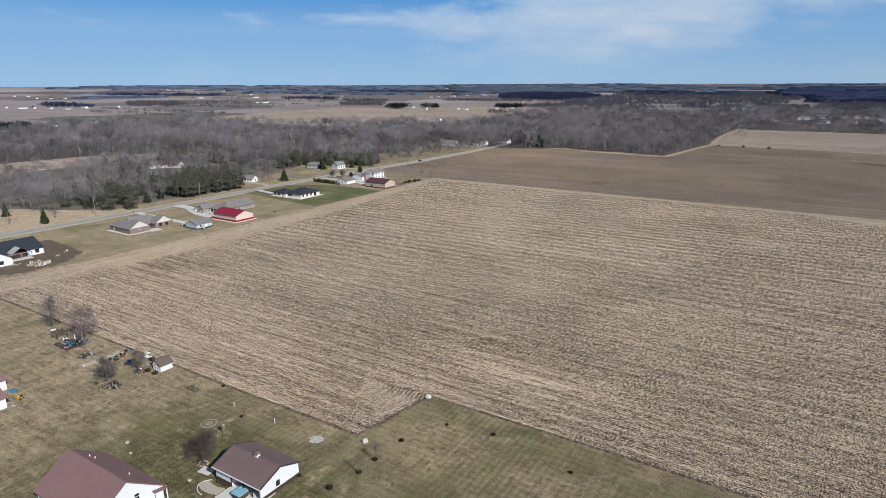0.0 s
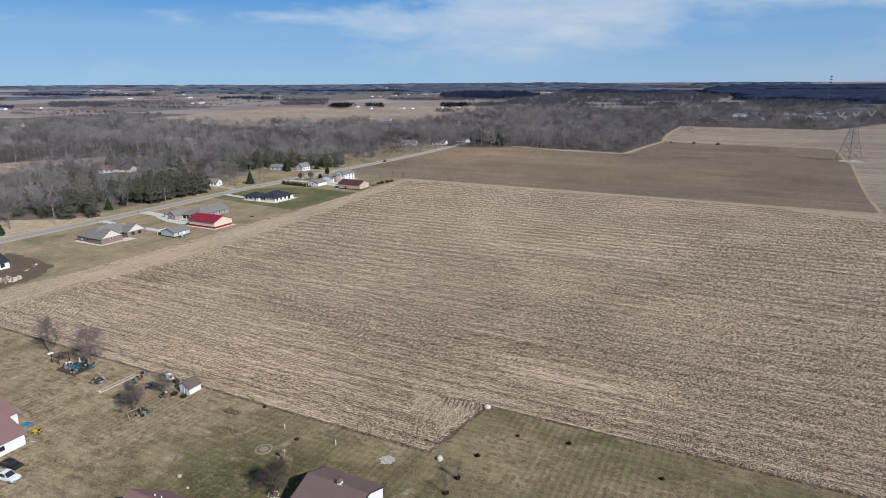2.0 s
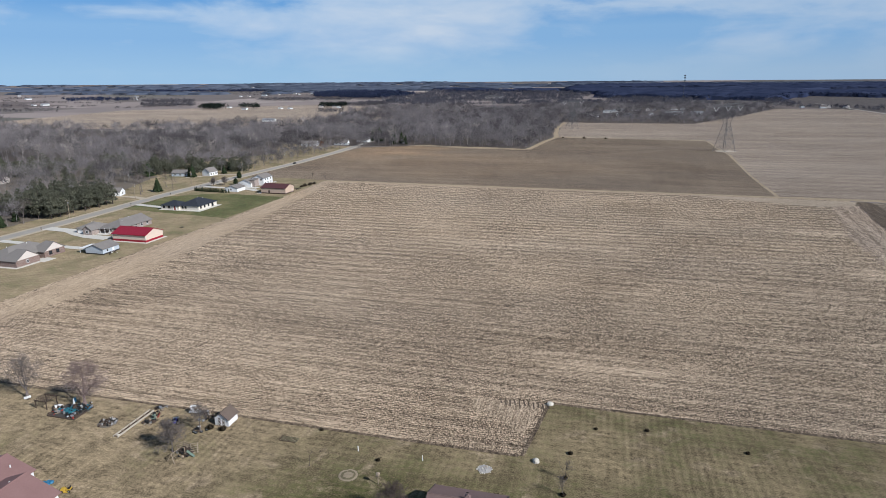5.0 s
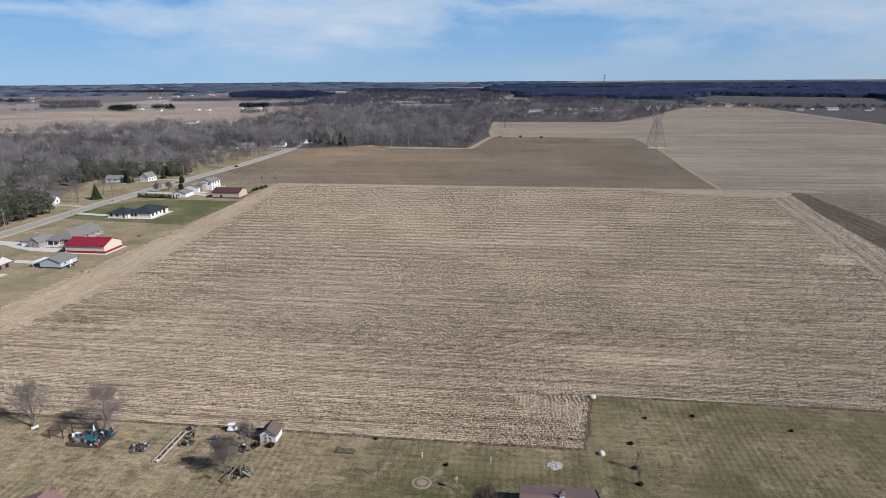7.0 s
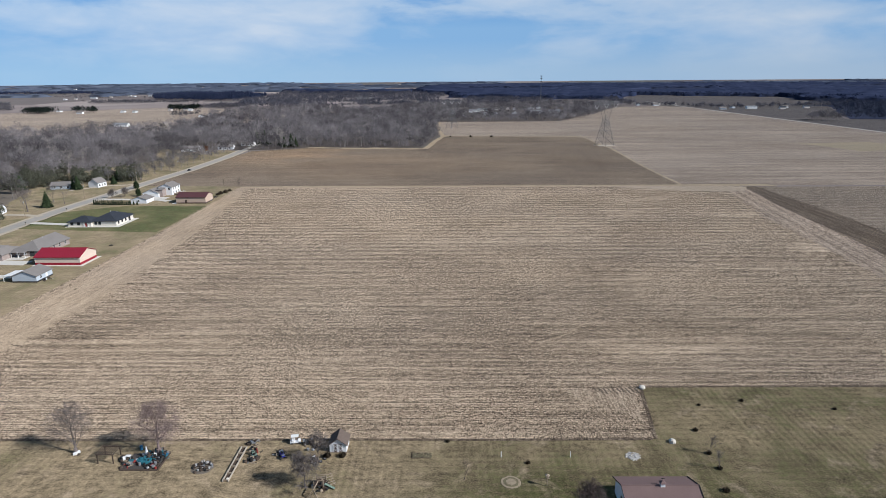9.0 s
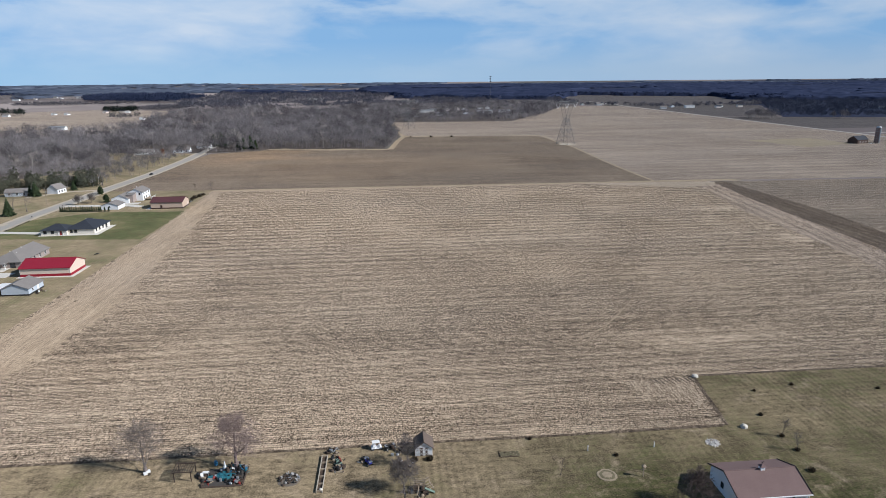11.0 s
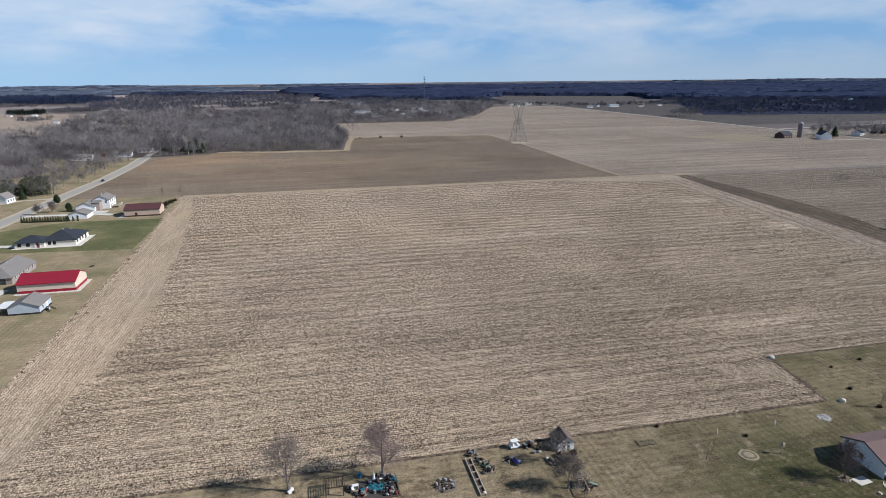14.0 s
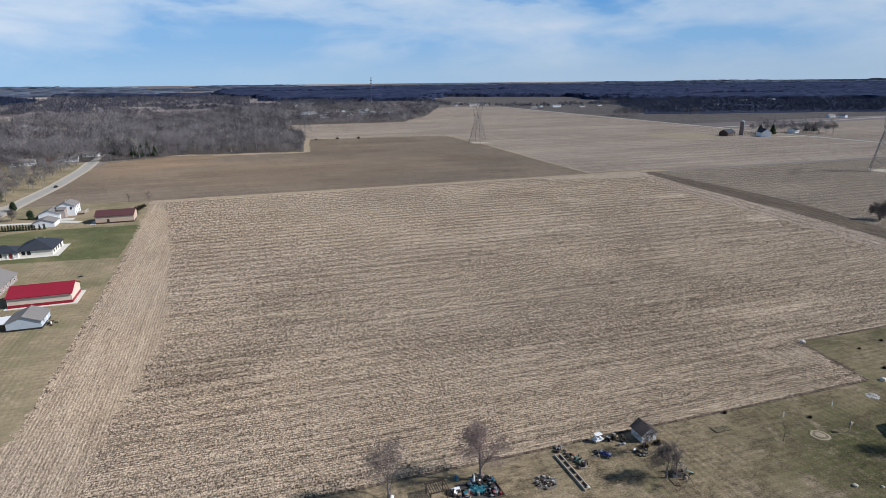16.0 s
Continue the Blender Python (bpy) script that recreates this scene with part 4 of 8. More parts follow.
def tufts(rng, v, f, lobes, count, length, width, jitter=0.45, bottom=-0.75, rising=0.0):
    """Covers ellipsoids (centre, radii) with thin blades that lie along their surface, so that each lobe is lit as a rounded mass."""
    weight = [r.x * r.y + r.x * r.z for _, r in lobes]
    for c, r in rng.choices(lobes, weight, k=count):
        u = Vector((rng.gauss(0, 1), rng.gauss(0, 1), rng.gauss(0.15, 1))).normalized()
        if u.z < bottom:
            u.z = -u.z
        depth = 1.0 - 0.45 * rng.random() ** 1.6
        at = c + Vector((u.x * r.x, u.y * r.y, u.z * r.z)) * depth
        n_ = (u + Vector((rng.gauss(0, jitter), rng.gauss(0, jitter), rng.gauss(0, jitter)))).normalized()
        d = n_.cross(Vector((rng.uniform(-1, 1), rng.uniform(-1, 1), rng.uniform(-1, 1)))).normalized()
        if rng.random() < rising:
            d = (u + Vector((rng.gauss(0, 0.4), rng.gauss(0, 0.4), rng.uniform(0.4, 1.2)))).normalized()
            n_ = d.cross(Vector((rng.uniform(-1, 1), rng.uniform(-1, 1), rng.uniform(-1, 1)))).normalized()
        s = n_.cross(d) * width * rng.uniform(0.7, 1.3)
        d = d * length * rng.uniform(0.6, 1.3) * 0.5
        n = len(v)
        v.extend((at - d - s, at - d + s, at + d))
        f.append((n, n + 1, n + 2))


def crown_tree(seed, height, radius, count, length, width, low=0.28, kids=()):
    """A simpler leafless tree: trunk, some limbs, and a crown of rounded masses of twig blades."""
    rng = random.Random(seed)
    if kids:
        v, f = bare_tree(seed, height * 0.9, 0.22, kids, 0.72, low, 0.05)
        v, f = [Vector(p) for p in v.tolist()], [tuple(t) for t in f.tolist()]
    else:
        v, f = [Vector((0.25, 0, 0)), Vector((-0.2, 0.2, 0)), Vector((-0.2, -0.2, 0)), Vector((0, 0, height * 0.8))], [(0, 1, 3), (1, 2, 3), (2, 0, 3)]
    limbs = len(f)
    lobes = []
    turn = rng.uniform(0, 6.283)
    for i in range(6):
        a = turn + i * 1.2566 + rng.uniform(-0.3, 0.3)
        out = radius * (0.5 if i < 5 else 0.05) * rng.uniform(0.8, 1.25)
        z = height * (low + (1 - low) * (rng.uniform(0.38, 0.66) if i < 5 else 0.74))
        r = radius * rng.uniform(0.46, 0.62)
        lobes.append((Vector((out * math.cos(a), out * math.sin(a), z)), Vector((r, r, r * rng.uniform(0.8, 1.15)))))
    tufts(rng, v, f, lobes, count, length, width, 0.6, -0.75, 0.55)
    return np.array([tuple(p) for p in v], np.float32), np.array(f, np.int32), limbs


def pine_tree(seed, height, width, count, tiers=6, bare=0.12):
    """Crown of a pine: tiers of flat, ragged boughs of needles round an open trunk."""
    rng = random.Random(seed)
    lobes = []
    for t in range(tiers):
        k = t / (tiers - 1)
        z = height * (bare + (0.93 - bare) * k)
        reach = width * (0.8 + 0.6 * k - 1.05 * k ** 2.2) * rng.uniform(0.75, 1.2)
        arms = 5 if k < 0.75 else 3 if k < 0.95 else 1
        turn = rng.uniform(0, 6.283)
        for i in range(arms):
            a = turn + 6.2832 * i / arms + rng.uniform(-0.35, 0.35)
            out = reach * rng.uniform(0.45, 0.7) * (arms > 1)
            r = max(0.8, reach * rng.uniform(0.38, 0.52))
            lobes.append((Vector((out * math.cos(a), out * math.sin(a), z + rng.uniform(-0.05, 0.05) * height)), Vector((r, r, max(0.7, r * rng.uniform(0.42, 0.62))))))
    v, f = [], []
    tufts(rng, v, f, lobes, count, 1.1, 0.19, 0.55, -0.9)
    return np.array([tuple(p) for p in v], np.float32), np.array(f, np.int32)


def cut(kind, twigs):
    """Only the limbs, or only the twigs, of a crown_tree."""
    v, f, n = kind
    f = f[n:] if twigs else f[:n]
    used, back = np.unique(f, return_inverse=True)
    return v[used], back.reshape(-1, 3).astype(np.int32)


def needle_tree(seed, height, width, whorls, arms, droop=0.25, bare=0.08, ragged_=0.25, round_=0.0):
    """Trunk-less crown of an evergreen: whorls of drooping sprays."""
    rng = random.Random(seed)
    v, f = [], []
    for w_ in range(whorls):
        t = (w_ + rng.random()) / whorls
        z = height * (bare + (1 - bare) * t)
        reach = width * ((1 - t) ** (0.8 - 0.4 * round_) * (1 - round_) + round_ * math.sqrt(max(0.02, 1 - (2 * t - 0.75) ** 2 / 1.6)))
        for a_ in range(arms):
            a = 6.2832 * (a_ + rng.random()) / arms
            r = max(0.25, reach * rng.uniform(1 - ragged_ * 1.6, 1 + ragged_))
            c, s = math.cos(a), math.sin(a)
            tip = Vector((c * r, s * r, z - droop * r + rng.uniform(-0.1, 0.25) * r))
            mid = Vector((c * r * 0.5, s * r * 0.5, z + 0.05 * r))
            wide = 0.16 + 0.22 * r * rng.uniform(0.7, 1.2)
            side = Vector((-s, c, rng.uniform(-0.5, 0.5))) * wide
            n = len(v)
            v.extend((Vector((0, 0, z + 0.1)), mid + side, tip, mid - side, mid + Vector((0, 0, wide * 0.7))))
            f.extend(((n, n + 1, n + 4), (n + 1, n + 2, n + 4), (n, n + 4, n + 3), (n + 4, n + 2, n + 3)))
    return np.array([tuple(p) for p in v], np.float32), np.array(f, np.int32)


def scatter(name, kinds, spots, material, label, category):
    """One mesh out of many placed copies. spots: x, y, z, turn, scale, kind."""
    vs, fs, n = [], [], 0
    for x, y, z, a, s, k in spots:
        v, f = kinds[k]
        c, d = math.cos(a) * s, math.sin(a) * s
        q = np.empty_like(v)
        q[:, 0] = v[:, 0] * c - v[:, 1] * d + x
        q[:, 1] = v[:, 0] * d + v[:, 1] * c + y
        q[:, 2] = v[:, 2] * s + z
        vs.append(q)
        fs.append(f + n)
        n += len(v)
    ob = new(name, big_mesh(name, np.concatenate(vs), np.concatenate(fs), material))
    return tagged(ob, label, category, kind="stuff")


def inside(x, y, poly):
    hit = False
    for (ax, ay), (bx, by) in zip(poly, poly[1:] + poly[:1]):
        if (ay > y) != (by > y) and x < (bx - ax) * (y - ay) / (by - ay) + ax:
            hit = not hit
    return hit


def sow(poly, spacing, seed, keep=None):
    """Jittered grid of metre places inside a plan polygon."""
    rng = random.Random(seed)
    xs, ys = [p[0] for p in poly], [p[1] for p in poly]
    step = spacing / K
    out = []
    y = min(ys)
    while y < max(ys):
        x = min(xs)
        while x < max(xs):
            px, py = x + rng.uniform(-0.5, 0.5) * step, y + rng.uniform(-0.5, 0.5) * step
            if inside(px, py, poly) and (keep is None or keep(px, py)):
                out.append((K * px, K * py))
            x += step
        y += step
    return out


def stand(places, kinds, seed, lo=0.75, hi=1.15):
    rng = random.Random(seed)
    return [(x, y, lift(x, y), rng.uniform(0, 6.283), rng.uniform(lo, hi) * (0.93 + 0.25 * noise.noise((x * 0.012, y * 0.012, 0))), rng.randrange(kinds)) for x, y in places]


NEAR_KINDS = [crown_tree(100 + i, 15.0 + 1.6 * (i % 4), 6.4 + 1.15 * (i % 5), 470, 2.0, 0.09, 0.16, (7, 3)) for i in range(9)]
OPEN_KINDS = [crown_tree(140 + i, 15.0 + 1.6 * (i % 4), 5.2 + 0.8 * (i % 4), 420, 1.5, 0.09, 0.2, (8, 5)) for i in range(6)]
MID_KINDS = [crown_tree(200 + i, 15.0 + 1.6 * (i % 4), 7.6 + 1.2 * (i % 4), 200, 3.0, 0.18, 0.14) for i in range(7)]
FAR_KINDS = [crown_tree(300 + i, 14.0 + i % 3, 7.5 + i % 3, 36, 3.1, 0.98, 0.02) for i in range(6)]

# wood behind the tilled field and along the road
WOOD_FRONT = [(-330, 500), (-268, 492), (-250, 484), (-203, 507), (-160, 494), (-113, 489), (-106, 560), (-99, 610), (-104, 640), (-150, 620), (-330, 590), (-420, 520), (-420, 420), (-345, 430)]
WOOD_WEST = [(-420, 520), (-330, 590), (-300, 470), (-288, 420), (-284, 352), (-310, 330), (-360, 322), (-420, 324), (-464, 316), (-500, 266), (-510, 190), (-820, 312), (-836, 350), (-880, 470), (-760, 520), (-700, 500), (-560, 560)]
WOOD_YARD = [(-290, 240), (-276, 205), (-276, 150), (-292, 116), (-320, 60), (-430, 60), (-430, 150), (-428, 225), (-432, 262), (-425, 300), (-350, 316), (-310, 300)]
WOOD_BACK = [(-330, 590), (-150, 620), (-104, 640), (-107, 824), (-300, 800), (-420, 690), (-600, 600), (-860, 550), (-885, 475), (-760, 525), (-700, 505), (-560, 565), (-420, 525)]
WOOD_FARM = [(-300, 800), (-330, 950), (-262, 1120), (-380, 1240), (-422, 1160), (-455, 1010), (-436, 880), (-425, 700)]
CROSS_WOOD = [(438, 819), (657, 751), (800, 708), (1500, 560), (2200, 420), (2400, 560), (1900, 750), (1283, 1060), (825, 1340), (720, 1420), (610, 1260), (622, 1163), (520, 980)]
VILLAGE = [(-90, 905), (70, 900), (150, 1130), (110, 1180), (-90, 1150)]
WOOD_NORTH = [(-107, 826), (-60, 818), (56, 816), (100, 880), (236, 1222), (300, 1300), (-100, 1350), (-250, 1120), (-330, 950), (-300, 800)]


def glades(x, y):
    return noise.noise((x * 0.010, y * 0.014, 7.0)) > -0.34


def village(x, y):
    """Thins the north wood where houses stand among the trees."""
    return glades(x, y) and not (inside(x, y, VILLAGE) and noise.noise((x * 0.05, y * 0.03, 3.0)) < 0.12)


def yard_gaps(x, y):
    return noise.noise((x * 0.022, y * 0.022, 9.0)) > -0.28 and math.hypot(x + 386, y - 248) > 12


def wood(name, kinds, spots, label):
    """A wood: pale trunks and limbs, and over them a haze of twigs, darker and paler by tree."""
    scatter(name, [cut(k, False) for k in kinds], spots, WOODS_BARK, label + ", trunks and limbs", "woods")
    crowns = [cut(k, True) for k in kinds]
    tones = ((WOODS_TWIGS_DARK, "dark"), (WOODS_TWIGS_DARK, "dark"), (WOODS_TWIGS, "grey"), (WOODS_TWIGS, "grey"), (WOODS_TWIGS_PALE, "pale"))
    for mat, tone in ((WOODS_TWIGS, "grey"), (WOODS_TWIGS_DARK, "dark"), (WOODS_TWIGS_PALE, "pale")):
        some = [q for q in spots if tones[int(2.5 + 3.4 * noise.noise((q[0] * 0.016, q[1] * 0.022, 1.0)) + (q[0] * 7.3 + q[1] * 3.1) % 2.2 - 1.1) % 5][1] == tone]
        if some:
            scatter(name + "_twigs", crowns, some, mat, label + ", " + tone + " twig haze", "woods")


def fringe(line, spacing, seed, depth):
    """Places of low growth along a wood's edge."""
    rng = random.Random(seed)
    out = []
    for (ax, ay), (bx, by) in zip(line, line[1:]):
        k = max(1, int(K * math.hypot(bx - ax, by - ay) / spacing))
        for i in range(k):
            t = (i + rng.random()) / k
            out.append((K * (ax + (bx - ax) * t) + rng.uniform(-1, 1) * depth, K * (ay + (by - ay) * t) + rng.uniform(-0.3, 1) * depth))
    return out


wood("woodland", NEAR_KINDS, stand(fringe([(-268, 494), (-250, 487), (-203, 510), (-160, 498), (-116, 493), (-110, 560), (-103, 612)], 4.5, 41, 4.0), 9, 42, 0.2, 0.5) + stand(sow(WOOD_FRONT, 10.2, 1), 9, 11, 0.5, 1.25) + stand(sow(WOOD_WEST, 14.2, 2, glades), 9, 12, 0.5, 1.25), "dense leafless grey-brown woodland")
wood("yard_woodland", OPEN_KINDS, stand(sow(WOOD_YARD, 11.0, 6, yard_gaps), 6, 16, 0.5, 1.08), "leafless trees round houses beside the road")
FARM_TREES = [(322, 474), (346, 470), (352, 456), (374, 442), (392, 446), (396, 470), (372, 486), (352, 494), (330, 498)]
ROADSIDE = [(372, 792), (400, 780), (420, 792), (410, 830), (388, 830)]
ROADSIDE_TWO = [(478, 772), (505, 765), (510, 785), (486, 792)]
ROADSIDE_THREE = [(560, 1135), (625, 1160), (615, 1190), (560, 1170)]
PARK = [(-266, 325), (-262, 440), (-266, 482), (-310, 480), (-290, 420), (-284, 352), (-300, 325)]
wood("park_woodland", OPEN_KINDS, stand(sow(PARK, 8.5, 9), 6, 19, 0.4, 0.9), "scattered leafless trees beside the road")
wood("farm_woodland", OPEN_KINDS, stand(sow(FARM_TREES, 8.5, 10), 6, 20, 0.7, 1.3), "leafless trees sheltering the farmhouse")
wood("crossroad_woodland", NEAR_KINDS, stand(sow(ROADSIDE, 9, 31) + sow(ROADSIDE_TWO, 9, 32) + sow(ROADSIDE_THREE, 11, 34), 9, 33, 0.6, 1.0), "leafless trees round far roadside houses")
wood("back_woodland", MID_KINDS, stand(fringe([(-107, 660), (-109, 826), (-60, 822), (54, 820), (100, 884), (236, 1226)], 7, 43, 5.0), 7, 44, 0.25, 0.55) + stand(sow(WOOD_BACK, 15.0, 3, glades) + sow(WOOD_FARM, 15.0, 5, glades), 7, 13, 0.55, 1.28) + stand(sow(WOOD_NORTH, 13.2, 4, village), 7, 14, 0.5, 1.12), "leafless woodland stretching away")


def canopy(name, label, material, poly, top=12.0, step=16.0, rough=3.0, gaps=-0.55, seed=6, reach=4740):
    """The crowns of a far wood, closed to one bumpy mass with a ragged outline and steep edges."""
    rng = random.Random(seed)
    xs, ys = [K * p[0] for p in poly], [K * p[1] for p in poly]
    x0, y0 = min(xs) - step, min(ys) - step
    high, v = {}, []
    for j in range(int((max(ys) - y0) / step) + 2):
        for i in range(int((max(xs) - x0) / step) + 2):
            x, y = x0 + i * step, y0 + j * step
            wx, wy = x + 45 * noise.noise((x * 0.011, y * 0.011, 5.0)), y + 45 * noise.noise((x * 0.011, y * 0.011, 9.0))
            if math.hypot(x + 110, y) < reach and inside(wx / K, wy / K, poly) and noise.noise((x * 0.0016, y * 0.004, seed)) > gaps:
                high[i, j] = len(v)
                z = top + top * 0.3 * noise.noise((x * 0.016, y * 0.016, 2.0)) + rng.uniform(-1, 1) * rough
                v.append((x + rng.uniform(-0.4, 0.4) * step, y + rng.uniform(-0.4, 0.4) * step, lift(x, y) + z))
    foot, f = {}, []

    def ground(i, j):
        if (i, j) not in foot:
            near = [v[high[c]] for c in ((i + 1, j), (i - 1, j), (i, j + 1), (i, j - 1), (i + 1, j + 1), (i - 1, j - 1), (i + 1, j - 1), (i - 1, j + 1)) if c in high]
            mx, my = sum(p[0] for p in near) / len(near), sum(p[1] for p in near) / len(near)
            x, y = x0 + i * step, y0 + j * step
            x, y = mx + (x - mx) * 0.45, my + (y - my) * 0.45
            foot[i, j] = len(v)
            v.append((x, y, lift(x, y) - 0.5))
        return foot[i, j]

    for (i, j) in list(high):
        for di, dj in ((0, 0), (-1, 0), (0, -1), (-1, -1)):
            a, b_ = i + di, j + dj
            if (di, dj) != (0, 0) and (a, b_) in high:
                continue
            q = [high[c] if c in high else ground(*c) for c in ((a, b_), (a + 1, b_), (a + 1, b_ + 1), (a, b_ + 1))]
            f += [(q[0], q[1], q[2]), (q[0], q[2], q[3])]
    ob = new(name, big_mesh(name, np.array(v, np.float32), np.array(f, np.int32), material))
    tagged(ob, label, "woods", kind="stuff")


# large woods to the north-east, darkened with painted haze, and belts between the far fields
canopy("far_woodland", "bare woods in painted navy haze stretching to the horizon", HAZY_TWIGS,
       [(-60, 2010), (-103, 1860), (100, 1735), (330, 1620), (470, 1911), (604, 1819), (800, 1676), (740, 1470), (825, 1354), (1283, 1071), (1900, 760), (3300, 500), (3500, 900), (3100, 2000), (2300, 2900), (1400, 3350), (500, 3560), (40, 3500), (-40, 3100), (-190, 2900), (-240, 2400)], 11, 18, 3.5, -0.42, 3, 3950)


def grove(label, material, poly, spacing, seed, lo=0.7, hi=1.15, keep=None):
    """A far wood of single trees."""
    spots = [q for q in stand(sow(poly, spacing, seed, keep), 6, seed + 1, lo, hi) if noise.noise((q[0] * 0.02, q[1] * 0.012, seed)) > -0.22]
    scatter("far_woodland", [k[:2] for k in FAR_KINDS], spots, material, label, "woods")


grove("bare woods in slate haze colour beyond the crossing road", SLATE_HAZE_TWIGS, CROSS_WOOD, 13.5, 71, 0.5, 0.9,
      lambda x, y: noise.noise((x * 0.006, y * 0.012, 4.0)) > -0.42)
grove("haze-navy front of the great north-eastern woods", HAZY_TWIGS, [(-60, 2010), (-103, 1860), (100, 1735), (330, 1620), (470, 1911), (604, 1819), (800, 1676), (740, 1470), (825, 1354), (900, 1420), (830, 1720), (610, 1880), (440, 1960), (310, 1690), (100, 1800), (-60, 1900), (-20, 2030)], 13, 72)
grove("haze-navy block of bare woods among far fields", HAZY_TWIGS, [(-934, 1792), (-806, 1745), (-690, 1715), (-650, 1800), (-670, 2000), (-800, 2150), (-1020, 2120), (-1010, 1950)], 12, 73, 1.0, 1.5)
grove("haze-dimmed grey bare woods beyond the north wood", DIM_HAZE_TWIGS, [(-430, 1300), (-200, 1400), (-100, 1370), (290, 1330), (330, 1420), (330, 1600), (100, 1720), (-110, 1850), (-330, 1760), (-620, 1560), (-640, 1400)], 14, 74, 0.5, 1.0,
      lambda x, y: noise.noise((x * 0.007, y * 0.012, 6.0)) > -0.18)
grove("haze-dimmed grey bare woods past the farm fields", DIM_HAZE_TWIGS, [(-690, 1700), (-640, 1600), (-546, 1385), (-430, 1305), (-560, 1500), (-330, 1750), (-110, 1840), (-103, 2080), (-250, 2300), (-420, 2270), (-640, 2330), (-720, 2420), (-660, 2000), (-640, 1830)], 16.5, 75, 0.55, 1.1,
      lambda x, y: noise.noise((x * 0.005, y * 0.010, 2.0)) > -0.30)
canopy("far_woodland", "haze-navy woods along far pale fields", HAZY_TWIGS, [(-760, 2420), (-420, 2285), (-240, 2330), (-230, 2470), (-430, 2400), (-700, 2530)], 11, 18, 3.0, -1.0, 12)
canopy("far_woodland", "woods beyond the far fields, paled with haze colour", HORIZON_HAZE_TWIGS, [(-1500, 2330), (-1240, 2170), (-1000, 2250), (-800, 2440), (-900, 2620), (-1250, 2760), (-1560, 2600)], 10, 20, 3.0, -0.30, 13)
GREY_BELTS = ([(-1467, 884), (-1383, 934), (-1440, 1020), (-1580, 1080), (-1640, 980)],
              [(-1182, 1364), (-1096, 1409), (-1150, 1500), (-1290, 1450)],
              [(-1060, 1192), (-966, 1234), (-1000, 1290), (-1120, 1250)],
              [(-660, 1290), (-540, 1300), (-520, 1360), (-650, 1350)],
              [(-1000, 1560), (-760, 1600), (-740, 1640), (-1010, 1610)],
              [(-560, 1010), (-520, 1000), (-505, 1030), (-560, 1040)])
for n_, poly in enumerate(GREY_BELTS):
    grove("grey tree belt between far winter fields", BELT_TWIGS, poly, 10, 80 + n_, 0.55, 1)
HAZY_WOODS = ([(-1469, 1392), (-1338, 1466), (-1420, 1560), (-1600, 1500)],
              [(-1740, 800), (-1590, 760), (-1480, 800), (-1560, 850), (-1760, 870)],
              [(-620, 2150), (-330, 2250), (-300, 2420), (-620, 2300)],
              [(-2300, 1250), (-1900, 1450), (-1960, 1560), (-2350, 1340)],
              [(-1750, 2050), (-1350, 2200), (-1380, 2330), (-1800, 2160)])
for n_, poly in enumerate(HAZY_WOODS):
    grove("haze-navy wood between far winter fields", HAZY_TWIGS, poly, 13, 90 + n_, 0.55, 1)
WINDBREAKS = ([(-640, 1215), (-590, 1225), (-590, 1245), (-645, 1235)],
              [(-868, 1120), (-826, 1116), (-824, 1150), (-868, 1154)],
              [(-800, 1160), (-756, 1156), (-754, 1188), (-800, 1192)],
              [(-858, 330), (-822, 322), (-806, 360), (-842, 376)])
for n_, poly in enumerate(WINDBREAKS):
    grove("dark evergreen windbreak round a far farm", FAR_NEEDLES, poly, 6, 100 + n_, 0.95, 1.2)


def horizon_belts():
    """Thin woods, paled by haze in their colour, one behind another towards the horizon in the north-west."""
    rng = random.Random(23)
    for i in range(104):
        az, r = rng.uniform(-1.12, 0.05) if i % 4 else rng.uniform(0.0, 0.95), 2850 + 1800 * (i / 104) ** 0.6
        if az > 0.0:
            r = max(r, 4150)
        half, deep = rng.uniform(0.02, 0.10) * r, rng.uniform(45, 170)
        cx, cy = -110 + r * math.sin(az), r * math.cos(az)
        ux, uy = math.cos(az), -math.sin(az)
        ring = [(cx + ux * a * half - uy * b * deep, cy + uy * a * half + ux * b * deep) for a, b in ((-1, 0), (-0.4, -0.5), (0.5, -0.4), (1, 0.1), (0.5, 0.6), (-0.5, 0.5))]
        canopy("far_woodland", "thin haze-coloured woods along the horizon", HORIZON_HAZE_TWIGS, [(x / K, y / K) for x, y in ring], 8, 26, 2.0, -1.0, 40 + i)


horizon_belts()


def far_lines():
    """Hedgerow trees along far field borders."""
    rng = random.Random(31)
    out = []
    for _ in range(60):
        az, r = rng.uniform(-1.05, -0.1), rng.uniform(1750, 4000)
        x, y = -110 + r * math.sin(az), r * math.cos(az)
        along = rng.random() < 0.8
        for i in range(rng.randrange(14, 60)):
            if noise.noise((i * 0.3, r, 0)) > -0.25:
                px, py = (x + i * 7 + rng.uniform(-4, 4), y + rng.uniform(-5, 5)) if along else (x + rng.uniform(-5, 5), y + i * 7)
                out.append((px, py))
    return out


HEDGE_KINDS = [crown_tree(340 + i, 11.0 + i % 3, 6.5 + i % 3, 34, 2.4, 0.85, 0.02) for i in range(6)]
scatter("far_hedgerow", [k[:2] for k in HEDGE_KINDS], stand(far_lines(), 6, 17, 0.4, 0.9), WOODS_TWIGS_DARK, "distant hedgerow trees along field borders", "hedgerow")


